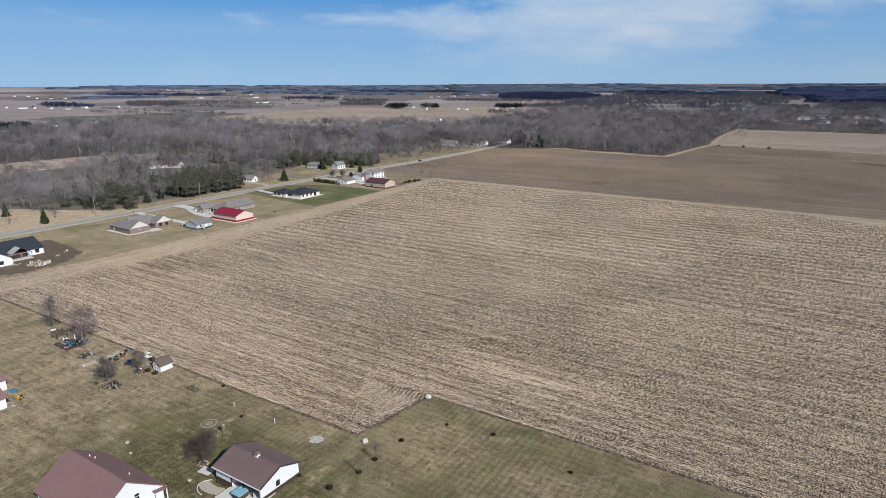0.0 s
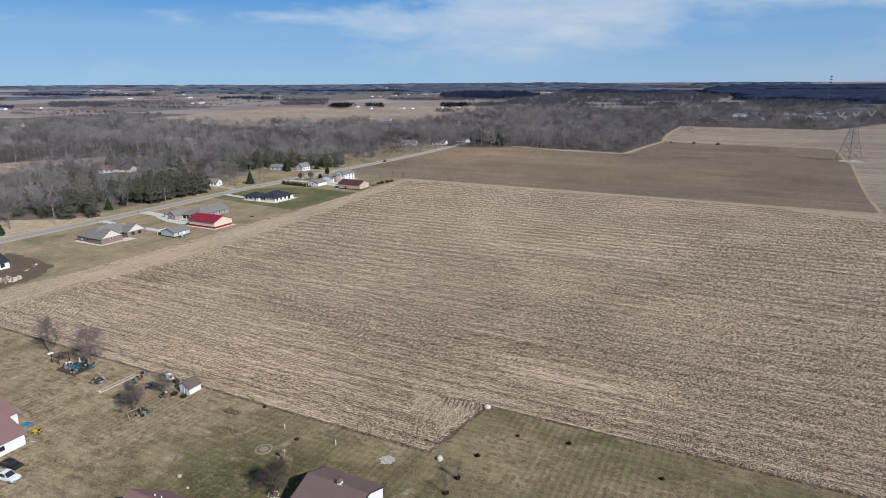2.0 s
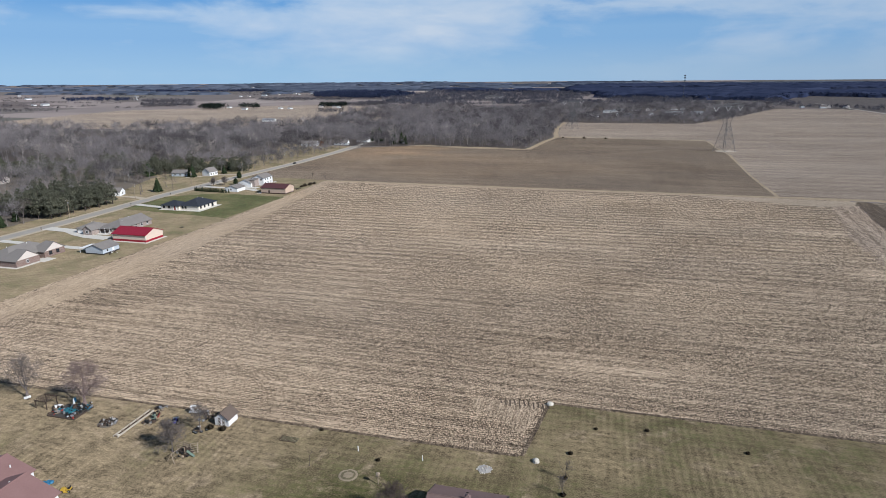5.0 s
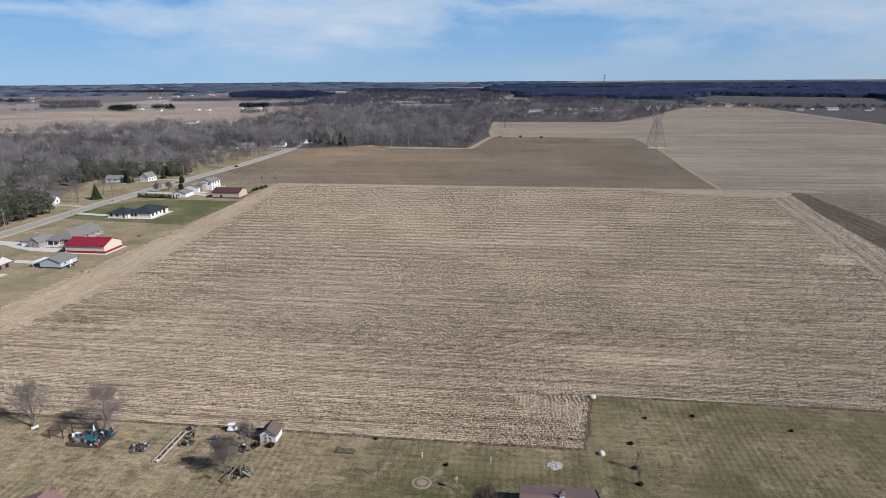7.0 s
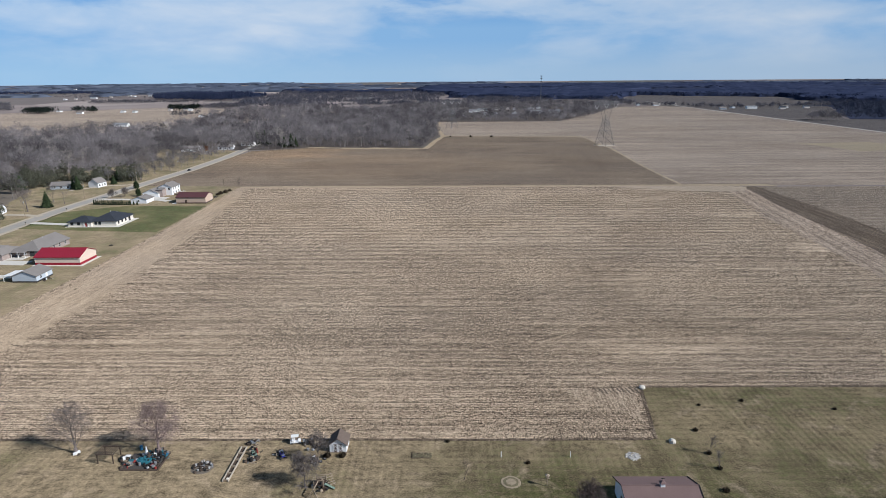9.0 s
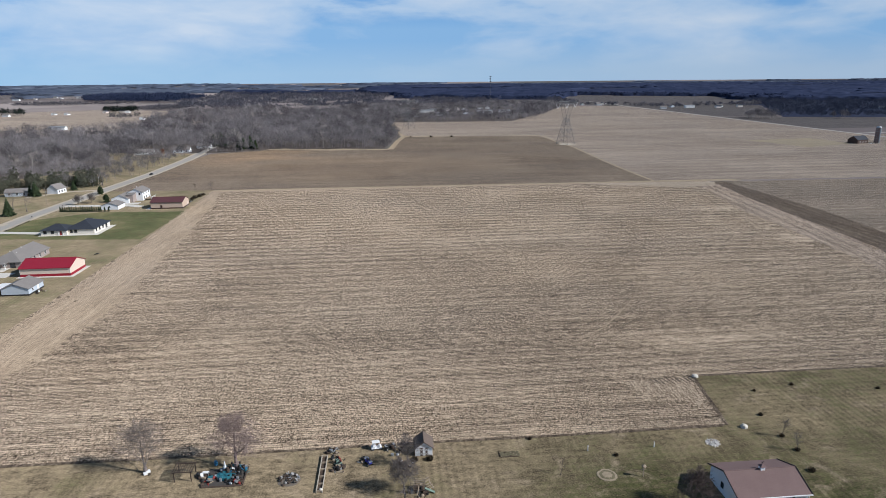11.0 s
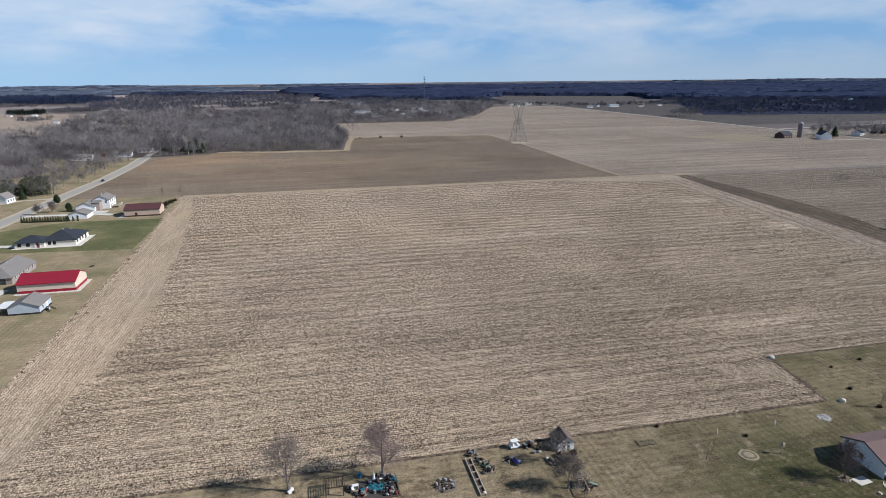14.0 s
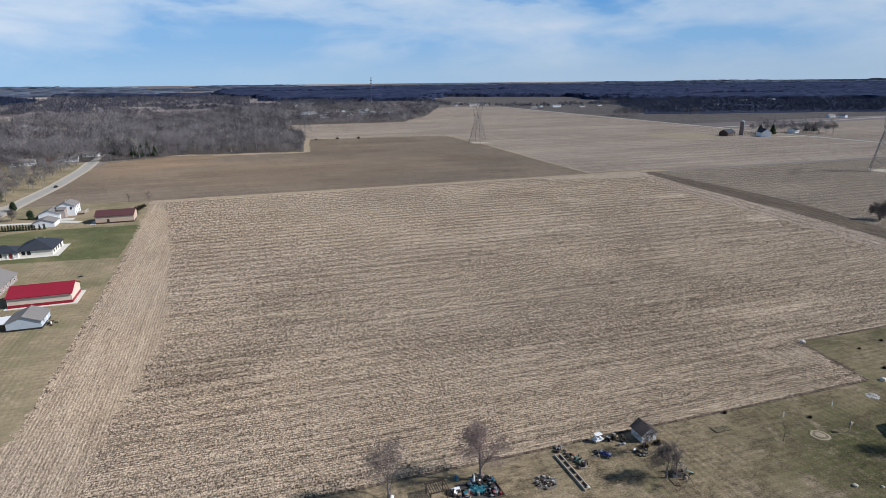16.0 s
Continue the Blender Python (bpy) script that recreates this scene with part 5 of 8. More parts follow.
def far_row():
    """Clumps of trees round the houses on a far road."""
    rng = random.Random(61)
    out = []
    line = ((283, 1311), (346, 1269), (385, 1190), (440, 1165), (497, 1175), (557, 1203), (616, 1170))
    for (ax, ay), (bx, by) in zip(line, line[1:]):
        for _ in range(26):
            t = rng.random()
            if noise.noise((ax + t * (bx - ax), 0.0, 3.0)) > -0.2:
                out.append((K * (ax + t * (bx - ax)) + rng.uniform(-8, 8), K * (ay + t * (by - ay)) + rng.uniform(-14, 20)))
    return out


scatter("far_hedgerow", [k[:2] for k in FAR_KINDS], stand(far_row(), 6, 62, 0.4, 0.95), DIM_HAZE_TWIGS, "haze-dimmed clumps of trees along a far road", "hedgerow")


# ---- single trees ----
def bare_thing(name, label, group, seed, height, radius, kids, mat, x, y, spread=0.75, trunk=0.28, blade=0.02, upright=0.25, turn=0.0, stems=1):
    """A leafless tree: a trunk and a crown of branches."""
    vs, fs, n = [], [], 0
    for i in range(stems):
        v, f = bare_tree(seed + i, height * (1 - 0.08 * i), radius, kids, spread, trunk, blade, 3, upright, True)
        if stems > 1:
            m = Matrix.Rotation(2.4 * i, 3, "Z") @ Matrix.Rotation(0.24, 3, "Y")
            v = v @ np.array(m.transposed(), np.float32)
        vs.append(v)
        fs.append(f + n)
        n += len(v)
    fit_ = height / max(v[:, 2].max() for v in vs)
    vs = [v * fit_ for v in vs]
    ob = thing(name, label, "tree", x, y, turn, group)
    part("trunk", Geo().loft([[(r * math.cos(a), r * math.sin(a), z) for a in [6.2832 * k / 8 for k in range(8)]] for r, z in ((radius * 1.7, -0.1), (radius * 1.15, 0.35), (radius * 1.02, height * 0.10))]), mat, ob)
    crown = new("crown", big_mesh("crown", np.concatenate(vs), np.concatenate(fs), mat))
    crown.parent = ob
    return ob


def evergreen(name, label, group, seed, height, width, whorls, arms, mat, x, y, round_=0.0, bare=0.06, droop=0.25):
    ob = thing(name, label, "tree", x, y, 0, group)
    part("trunk", Geo().tube((0, 0, -0.1), (0, 0, height * 0.9), height * 0.016 + 0.04, 0.03, 7), BARK_BROWN, ob)
    v, f = needle_tree(seed, height, width, whorls, arms, droop, bare, 0.25, round_)
    crown = new("crown", big_mesh("crown", v, f, mat))
    crown.parent = ob
    return ob


bare_thing("bare_tree", "slender leafless tree with upswept branches beside the junk yard", "", 12, 12.2, 0.32, (18, 8, 6, 4), BARK_TREE, -147.8, 63.3, 0.66, 0.12, 0.032, 0.36)
bare_thing("bare_tree", "leafless tree with a dense reddish rounded crown", "", 25, 11.6, 0.46, (16, 9, 8, 5), BARK_RUSSET, -135, 63.2, 1.0, 0.22, 0.034, 0.16)
bare_thing("bare_tree", "short leafless tree with a dense dark crown by the play set", "", 35, 7.6, 0.17, (18, 10, 8, 5), BARK, -111, 55.2, 0.85, 0.2, 0.028)
bare_thing("bare_tree", "small leafless tree ringed with old tyres", "", 45, 7.2, 0.14, (14, 8, 6, 4), BARK, -110.4, 61.2, 0.75, 0.25, 0.026)
bare_thing("bare_tree", "leafless yard tree in a round stone-edged bed", "", 55, 7.6, 0.17, (18, 10, 8, 4), BARK_BROWN, -73.4, 48.4, 0.85, 0.2, 0.032)
bare_thing("sapling", "thin leafless sapling on the lawn", "lawn saplings", 65, 4.4, 0.06, (14, 5, 3), BARK, -52, 59.2, 0.45, 0.15, 0.022)
bare_thing("sapling", "thin leafless sapling on the lawn", "lawn saplings", 66, 4.6, 0.06, (14, 5, 3), BARK, -52, 63, 0.45, 0.15, 0.022)
bare_thing("sapling", "thin leaning leafless sapling on the lawn", "", 67, 4.0, 0.06, (9, 4, 2), BARK_BROWN, -88.8, 56.9, 0.6, 0.2, 0.010)

# trees of the lots and roadside
oak = bare_thing("bare_tree", "large leafless yard tree beside the country road", "roadside trees", 81, 15.0, 0.32, (12, 7, 5, 3), BARK, -276, 178, 0.72, 0.25, 0.03)
ash = bare_thing("bare_tree", "leafless roadside tree with an open grey crown", "roadside trees", 82, 14.0, 0.26, (11, 6, 4, 3), BARK, -279, 128, 0.66, 0.28, 0.03)
pale = bare_thing("bare_tree", "pale-barked leafless tree at the wood's edge", "pale trees", 83, 19.0, 0.34, (10, 6, 4, 2), BARK_PALE, -232, 506, 0.62, 0.3, 0.05)
rs = random.Random(5)
for x, y in ((-283, 112), (-296, 130), (-276, 245), (-281, 252), (-270, 262), (-279, 268), (-268, 332), (-275, 340), (-272, 358), (-269, 372),
             (-267, 395), (-270, 425), (-272, 452), (-266, 468), (-251, 474)):
    copy_thing(rs.choice((oak, ash)), pose(K * x, K * y, 0, 0, 0, rs.uniform(0, 360)) @ Matrix.Scale(rs.uniform(0.65, 1.05), 4))
for _ in range(46):
    x, y = rs.choice(((rs.uniform(-330, -115), rs.uniform(500, 600)), (rs.uniform(-560, -330), rs.uniform(330, 520))))
    copy_thing(pale, pose(K * x, K * y, 0, 0, 0, rs.uniform(0, 360)) @ Matrix.Scale(rs.uniform(0.8, 1.08), 4))
bare_thing("bare_tree", "small tree with clinging russet leaves by the road", "", 84, 8.0, 0.18, (12, 8, 6, 4), BARK_RED, -282, 470, 0.8, 0.15, 0.09)
bare_thing("shrub", "leafless grey shrub behind the hedge", "garden shrubs", 85, 7.0, 0.10, (12, 7, 5, 3), BARK, -255, 276, 0.6, 0.05, 0.05, stems=3)
bare_thing("shrub", "leafless grey shrub behind the hedge", "garden shrubs", 86, 7.0, 0.10, (12, 7, 5, 3), BARK, -251, 280, 0.6, 0.05, 0.05, stems=3)
bare_thing("sapling", "leafless sapling at the edge of the tilled field", "field saplings", 87, 6.0, 0.07, (12, 5, 3), BARK_BROWN, -212, 309, 0.5, 0.1, 0.03)
bare_thing("sapling", "leafless sapling at the edge of the tilled field", "field saplings", 88, 7.5, 0.08, (12, 5, 3), BARK_BROWN, -203, 306, 0.5, 0.1, 0.03)
spruce = evergreen("spruce", "dark green conical spruce beside the road", "roadside spruces", 91, 8.5, 2.6, 26, 11, NEEDLES, -271, 120)
blue_spruce = evergreen("spruce", "broad dark spruce on the roadside lawn", "roadside spruces", 92, 10.0, 3.6, 26, 12, NEEDLES, -273, 254)
for x, y, s in ((-287, 302, 1.0), (-290, 303, 0.9), (-281, 331, 0.95), (-277, 319, 0.7),
                (-316, 300, 1.2), (-300, 330, 1.15), (-282, 180, 0.9), (-278, 170, 0.75), (-300, 118, 1.0), (-345, 178, 1.2), (-402, 235, 1.2), (-408, 262, 1.1), (-396, 258, 1.1), (-257, 541, 1.7), (-252, 534, 1.5), (-231, 509, 1.6), (-227, 516, 1.75), (-222, 512, 1.3), (-238, 524, 1.4), (-262, 536, 1.5)):
    copy_thing(rs.choice((spruce, blue_spruce)), pose(K * x, K * y, 0, 0, 0, rs.uniform(0, 360)) @ Matrix.Scale(s, 4))


def pine_thing(label, seed, height, width, count, x, y, tiers, bare):
    ob = thing("pine", label, "tree", x, y, 0, "stand of pines")
    part("trunk", Geo().tube((0, 0, -0.1), (0, 0, height * 0.95), height * 0.014 + 0.06, 0.03, 7), BARK_BROWN, ob)
    v, f = pine_tree(seed, height, width, count, tiers, bare)
    crown = new("crown", big_mesh("crown", v, f, NEEDLES_PINE))
    crown.parent = ob
    return ob


pine = pine_thing("tall ragged grey-green pine in a roadside stand", 93, 14.5, 4.0, 1300, -274, 214, 8, 0.22)
pine_low = pine_thing("broad grey-green pine in a roadside stand", 94, 11.5, 5.4, 1500, -276, 150, 6, 0.10)
for i in range(9):
    for j in range(6):
        # planted in rows
        x, y = -271.5 - j * 5.6 + rs.uniform(-0.9, 0.9), 187 + i * 4.3 + j * 0.5 + rs.uniform(-0.9, 0.9)
        copy_thing(pine, pose(K * x, K * y, 0, 0, 0, rs.uniform(0, 360)) @ Matrix.Scale(rs.uniform(0.86, 1.08), 4))
SOUTH_PINES = ((-270, 157), (-276, 160), (-283, 153), (-290, 160), (-297, 151), (-303, 162), (-311, 154), (-318, 165), (-291, 170), (-305, 175), (-357, 205), (-350, 212), (-284, 162), (-288, 148), (-294, 166), (-300, 143), (-308, 168), (-315, 146), (-299, 180), (-311, 186), (-318, 198), (-310, 215), (-322, 226), (-333, 238))
NORTH_PINES = ((-323, 310), (-318, 316), (-327, 338), (-321, 346), (-330, 345), (-288, 331), (-283, 337), (-281, 343), (-300, 322), (-293, 326), (-309, 312), (-296, 318), (-288, 324), (-284, 318), (-305, 322), (-314, 306), (-318, 318), (-312, 290), (-375, 300), (-382, 310), (-390, 304), (-398, 315), (-366, 308), (-372, 318), (-345, 268), (-335, 262), (-340, 280), (-420, 315), (-428, 322))
for x, y in SOUTH_PINES + NORTH_PINES:
    copy_thing(rs.choice((pine, pine_low, pine_low)), pose(K * x, K * y, 0, 0, 0, rs.uniform(0, 360)) @ Matrix.Scale(rs.uniform(0.7, 1.0), 4))
yew = evergreen("yew", "rounded dark evergreen shrub beside the garage", "rounded yews", 97, 5.2, 2.0, 22, 12, NEEDLES, -257, 304, 0.85, 0.02, 0.0)
for x, y, s in ((-244.5, 281, 0.95),):
    copy_thing(yew, pose(K * x, K * y, 0, 0, 0, 40) @ Matrix.Scale(s, 4))
for x, y in ((-298, 326), (-289, 336), (-280, 334), (-276, 343), (-276, 328), (-272, 331), (-304, 332), (-310, 322), (-296, 338)):
    copy_thing(pine_low, pose(K * x, K * y, 0, 0, 0, rs.uniform(0, 360)) @ Matrix.Scale(rs.uniform(0.95, 1.15), 4))
for cx, cy, n, spread in ((-399, 285, 9, 14), (-382, 291, 5, 7), (-372, 326, 8, 12), (-322, 305, 6, 6), (-425, 290, 5, 10), (-300, 160, 5, 9), (-290, 160, 5, 8)):
    for i in range(n):
        x, y = cx + rs.uniform(-1, 1) * spread, cy + rs.uniform(-0.6, 0.6) * spread
        copy_thing(rs.choice((pine, pine_low, pine_low)), pose(K * x, K * y, 0, 0, 0, rs.uniform(0, 360)) @ Matrix.Scale(rs.uniform(0.85, 1.2), 4))
arbor = evergreen("arborvitae", "clipped dark green arborvitae in a hedge row", "hedge row", 95, 3.2, 0.75, 16, 9, NEEDLES, -255, 260, 0.3, 0.02, -0.1)
for i in range(1, 22):
    if i not in (18,):
        x, s = (-255 + i * 0.98, rs.uniform(0.8, 1.05)) if i < 18 else (-237.5 + (i - 19) * 1.7, 0.9)
        copy_thing(arbor, pose(K * x, K * (260 - i * 0.08), 0, 0, 0, rs.uniform(0, 360)) @ Matrix.Scale(s, 4))
for x, y in ((317, 470), (322, 476), (330, 468), (388, 482), (394, 478)):
    copy_thing(rs.choice((spruce, blue_spruce)), pose(K * x, K * y, 0, 0, 0, rs.uniform(0, 360)) @ Matrix.Scale(rs.uniform(1.1, 1.4), 4))

# ---- buildings ----
def volume(parent, x0, x1, y0, y1, eave, rise, wall, roof, axis="x", ends="gg", over=0.45, wain=None, z0=0.0):
    """Walls under a pitched roof. ends: g gable or h hip at the low and the high end of the ridge. wain: height and material of a dado."""
    cx, cy = (x0 + x1) / 2, (y0 + y1) / 2
    half, wide = ((x1 - x0) / 2, (y1 - y0) / 2) if axis == "x" else ((y1 - y0) / 2, (x1 - x0) / 2)

    def at(u, v, z):
        return (cx + u, cy + v, z) if axis == "x" else (cx - v, cy + u, z)

    slope = rise / wide
    g = Geo()
    ends_u = []
    for sign, kind in ((-1, ends[0]), (1, ends[1])):
        ends_u.append((sign * half, kind))
    # the walls: two long sides, two ends
    a = [at(-half, -wide, z0), at(half, -wide, z0), at(half, wide, z0), at(-half, wide, z0)]
    b = [(p[0], p[1], eave) for p in a]
    g.face(a[0], a[1], b[1], b[0]).face(a[2], a[3], b[3], b[2])
    for (i, j), (u, kind) in (((1, 2), (half, ends[1])), ((3, 0), (-half, ends[0]))):
        if kind == "g":
            g.face(a[i], a[j], b[j], at(u, 0, eave + rise - 0.05), b[i])
        else:
            g.face(a[i], a[j], b[j], b[i])
    g.face(*b[::-1])
    part("wall", g, wall, parent)
    # the roof: a slab for each slope
    r = Geo()
    inset = min(wide, half)
    lo = -half - over if ends[0] == "g" else -half + inset
    hi = half + over if ends[1] == "g" else half - inset
    e = half + over
    drop = eave - slope * over + 0.06
    top = eave + rise + 0.06
    for s in (-1, 1):
        quad = [at(-e, s * (wide + over), drop), at(e, s * (wide + over), drop), at(hi, 0, top), at(lo, 0, top)]
        r.slab(quad if s < 0 else quad[::-1], 0.16)
    for sign, kind, apex in ((-1, ends[0], lo), (1, ends[1], hi)):
        if kind == "h":
            tri = [at(sign * e, sign * (wide + over), drop), at(sign * e, -sign * (wide + over), drop), at(apex, 0, top)]
            r.slab(tri[::-1], 0.16)
    part("roof", r, roof, parent)
    cap = Geo()
    cap.tube(at(lo, 0, top + 0.02), at(hi, 0, top + 0.02), 0.10, 0.10, 5)
    part("ridge_cap", cap, roof, parent)
    if wain:
        h, m = wain
        d = Geo()
        t = 0.04
        d.box(x0 - t, x1 + t, y0 - t, y0 + 0.05, z0, z0 + h).box(x0 - t, x1 + t, y1 - 0.05, y1 + t, z0, z0 + h)
        d.box(x0 - t, x0 + 0.05, y0 + 0.05, y1 - 0.05, z0, z0 + h).box(x1 - 0.05, x1 + t, y0 + 0.05, y1 - 0.05, z0, z0 + h)
        part("wainscot", d, m, parent)
    return x0, x1, y0, y1


def opening(parent, box, side, u, z, w, h, kind="window", frame_mat=None, leaf=None):
    """A window, door or garage door at u along a side of a box of walls."""
    x0, x1, y0, y1 = box
    fm = frame_mat or TRIM_WHITE
    t = 0.09

    def block(g, ua, ub, za, zb, d0, d1):
        if side == "S":
            g.box(u + ua, u + ub, y0 - d1, y0 - d0, za, zb)
        elif side == "N":
            g.box(u + ua, u + ub, y1 + d0, y1 + d1, za, zb)
        elif side == "E":
            g.box(x1 + d0, x1 + d1, u + ua, u + ub, za, zb)
        else:
            g.box(x0 - d1, x0 - d0, u + ua, u + ub, za, zb)

    f = Geo()
    block(f, -w / 2 - t, -w / 2, z, z + h, -0.03, 0.06)
    block(f, w / 2, w / 2 + t, z, z + h, -0.03, 0.06)
    block(f, -w / 2 - t, w / 2 + t, z + h, z + h + t, -0.03, 0.06)
    if kind == "window":
        block(f, -w / 2 - t, w / 2 + t, z - t, z, -0.03, 0.08)
        block(f, -w / 2, w / 2, z + h / 2 - 0.03, z + h / 2 + 0.03, -0.02, 0.045)
        if w > 1.3:
            block(f, -0.04, 0.04, z, z + h, -0.02, 0.045)
        ob = part("window", f, fm, parent)
        p = Geo()
        block(p, -w / 2, w / 2, z, z + h, -0.02, 0.025)
        part("pane", p, GLASS, ob)
    else:
        name = "garage_door" if kind == "garage" else "door"
        ob = part(name, f, fm, parent)
        p = Geo()
        rows = 4 if kind == "garage" else 2
        for i in range(rows):
            block(p, -w / 2, w / 2, z + h * i / rows + 0.015, z + h * (i + 1) / rows - 0.015, -0.02, 0.03)
        part("door_leaf", p, leaf or TRIM_WHITE, ob)
        if kind == "door":
            k = Geo()
            block(k, w / 2 - 0.16, w / 2 - 0.09, z + h * 0.46, z + h * 0.50, 0.03, 0.09)
            part("handle", k, STEEL, ob)


def pipes(parent, spots, mat=None):
    """Vent pipes that stand out of a roof: x, y, foot, height."""
    for x, y, z, h in spots:
        part("vent_pipe", Geo().tube((x, y, z), (x, y, z + h), 0.11, 0.10, 8), mat or TRIM_WHITE, parent)


def slab_part(parent, name, x0, x1, y0, y1, top, mat, label=""):
    part(name, Geo().box(x0, x1, y0, y1, -0.05, top, 0.15), mat, parent, label)


def red_barn():
    ob = thing("pole_barn", "cream metal pole barn with a bright red roof and red dado", "barn", -212, 167.5)
    slab_part(ob, "apron", -10.0, 10.6, -7.3, 7.0, 0.10, CONCRETE)
    b = volume(ob, -9.1, 9.1, -5.85, 5.85, 3.5, 2.2, CREAM_SIDING, ROOF_RED, over=0.35, wain=(0.95, RED_PANEL), z0=0.10)
    trim = Geo()
    for x in (-9.12, 9.02):
        for y in (-5.88, 5.78):
            trim.box(x, x + 0.1, y, y + 0.1, 1.05, 3.4)
    part("corner_trim", trim, TRIM_WHITE, ob)
    for s in (-1, 1):
        part("gutter", Geo().box(-9.5, 9.5, s * 6.28 - 0.07, s * 6.28 + 0.07, 3.24, 3.36), RED_PANEL, ob)
    opening(ob, b, "W", 0, 0.10, 4.2, 3.0, "garage", leaf=CREAM_SIDING)
    opening(ob, b, "N", 6.5, 0.10, 0.95, 2.1, "door")


def blue_shed():
    ob = thing("garage_shed", "pale blue metal shed with a grey shingle roof and carport", "shed", -211, 149.6)
    b = volume(ob, -4.5, 4.5, -4.7, 4.7, 2.6, 1.75, BLUE_SIDING, ROOF_GREY, axis="y", over=0.35, wain=(0.55, TRIM_DARK))
    opening(ob, b, "E", 1.2, 0.0, 0.95, 2.1, "door")
    opening(ob, b, "E", -2.2, 1.1, 1.0, 0.9)
    c = Geo()
    c.slab([(-8.4, -4.2, 2.35), (-4.6, -4.2, 2.45), (-4.6, 3.0, 2.45), (-8.4, 3.0, 2.35)], 0.10)
    car = part("carport_roof", c, TRIM_WHITE, ob)
    for x, y in ((-8.2, -4.0), (-8.2, -0.6), (-8.2, 2.8)):
        part("post", Geo().box(x - 0.07, x + 0.07, y - 0.07, y + 0.07, 0, 2.3), TRIM_WHITE, car)


def navy_house():
    ob = thing("house", "pale limestone bungalow with a dark navy hipped roof", "house", -229, 221)
    slab_part(ob, "patio", -15.5, 11.0, -8.9, -6.0, 0.08, CONCRETE)
    slab_part(ob, "terrace", 8.6, 12.2, -8.9, 12.4, 0.12, CONCRETE)
    b = volume(ob, -3.8, 9.6, -6.2, 11.2, 2.8, 2.9, LIME_BRICK, ROOF_NAVY, axis="y", ends="hh", over=0.55)
    c = volume(ob, -14.4, -2.6, -7.6, 2.0, 2.7, 2.0, LIME_BRICK, ROOF_NAVY, axis="x", ends="hh", over=0.55)
    for u in (-4.0, -0.4, 3.2):
        opening(ob, b, "E", u, 0.9, 1.2, 1.3, frame_mat=TRIM_DARK)
    opening(ob, b, "E", 7.0, 0.1, 1.8, 2.1, "door", TRIM_DARK, GLASS)
    for u in (-1.0, 1.0):
        opening(ob, b, "S", u, 0.9, 1.1, 1.3, frame_mat=TRIM_DARK)
    for u in (-12.4, -9.0):
        opening(ob, c, "S", u, 0.9, 1.3, 1.3, frame_mat=TRIM_DARK)
    opening(ob, c, "S", -5.2, 0.1, 1.0, 2.1, "door", leaf=RED_PAINT)
    pipes(ob, [(1.5, 4.5, 5.1, 0.7), (4.4, 5.5, 4.8, 0.6)])
    for x in (-6.4, -4.2):
        part("porch_post", Geo().box(x, x + 0.2, -7.9, -7.7, 0, 2.5), TRIM_WHITE, ob)


def grey_house():
    ob = thing("house", "brown brick bungalow with a hipped grey shingle roof", "house", -230, 180)
    slab_part(ob, "terrace", -3.5, 3.5, -14.2, -9.0, 0.10, CONCRETE)
    b = volume(ob, -4.4, 7.6, -9.0, 12.2, 2.7, 2.7, GREY_BRICK, ROOF_GREY, axis="y", ends="hg", over=0.5)
    c = volume(ob, -14.5, -3.6, -13.6, -2.8, 2.6, 2.3, GREY_BRICK, ROOF_GREY, axis="x", ends="hh", over=0.5)
    d = volume(ob, -8.6, -3.4, -16.0, -8.0, 2.7, 1.9, GREY_BRICK, ROOF_GREY, axis="y", ends="gg", over=0.4)
    for u in (-6.0, -2.4, 1.0, 5.0, 9.0):
        opening(ob, b, "E", u, 0.9, 1.1, 1.3)
    for u in (-1.6, 1.4):
        opening(ob, b, "S", u, 0.9, 1.3, 1.4)
    opening(ob, b, "S", 4.5, 0.1, 1.8, 2.1, "door", TRIM_DARK, GLASS)
    opening(ob, d, "S", -6.0, 0.9, 1.5, 1.3)
    opening(ob, c, "S", -11.6, 0.05, 4.6, 2.2, "garage")
    for u in (-2.9, 0.0, 2.9):
        part("porch_post", Geo().box(u, u + 0.18, -11.6, -11.4, 0.1, 2.6), TRIM_WHITE, ob)
    part("porch_roof", Geo().slab([(-3.3, -11.9, 2.45), (3.4, -11.9, 2.45), (3.4, -8.8, 3.0), (-3.3, -8.8, 3.0)], 0.14), ROOF_GREY, ob)
    pipes(ob, [(1.8, 3.0, 4.9, 0.8), (-1.0, 0.0, 4.2, 0.7), (3.2, -3.0, 4.2, 0.7), (-10.0, -8.2, 4.5, 0.6)])


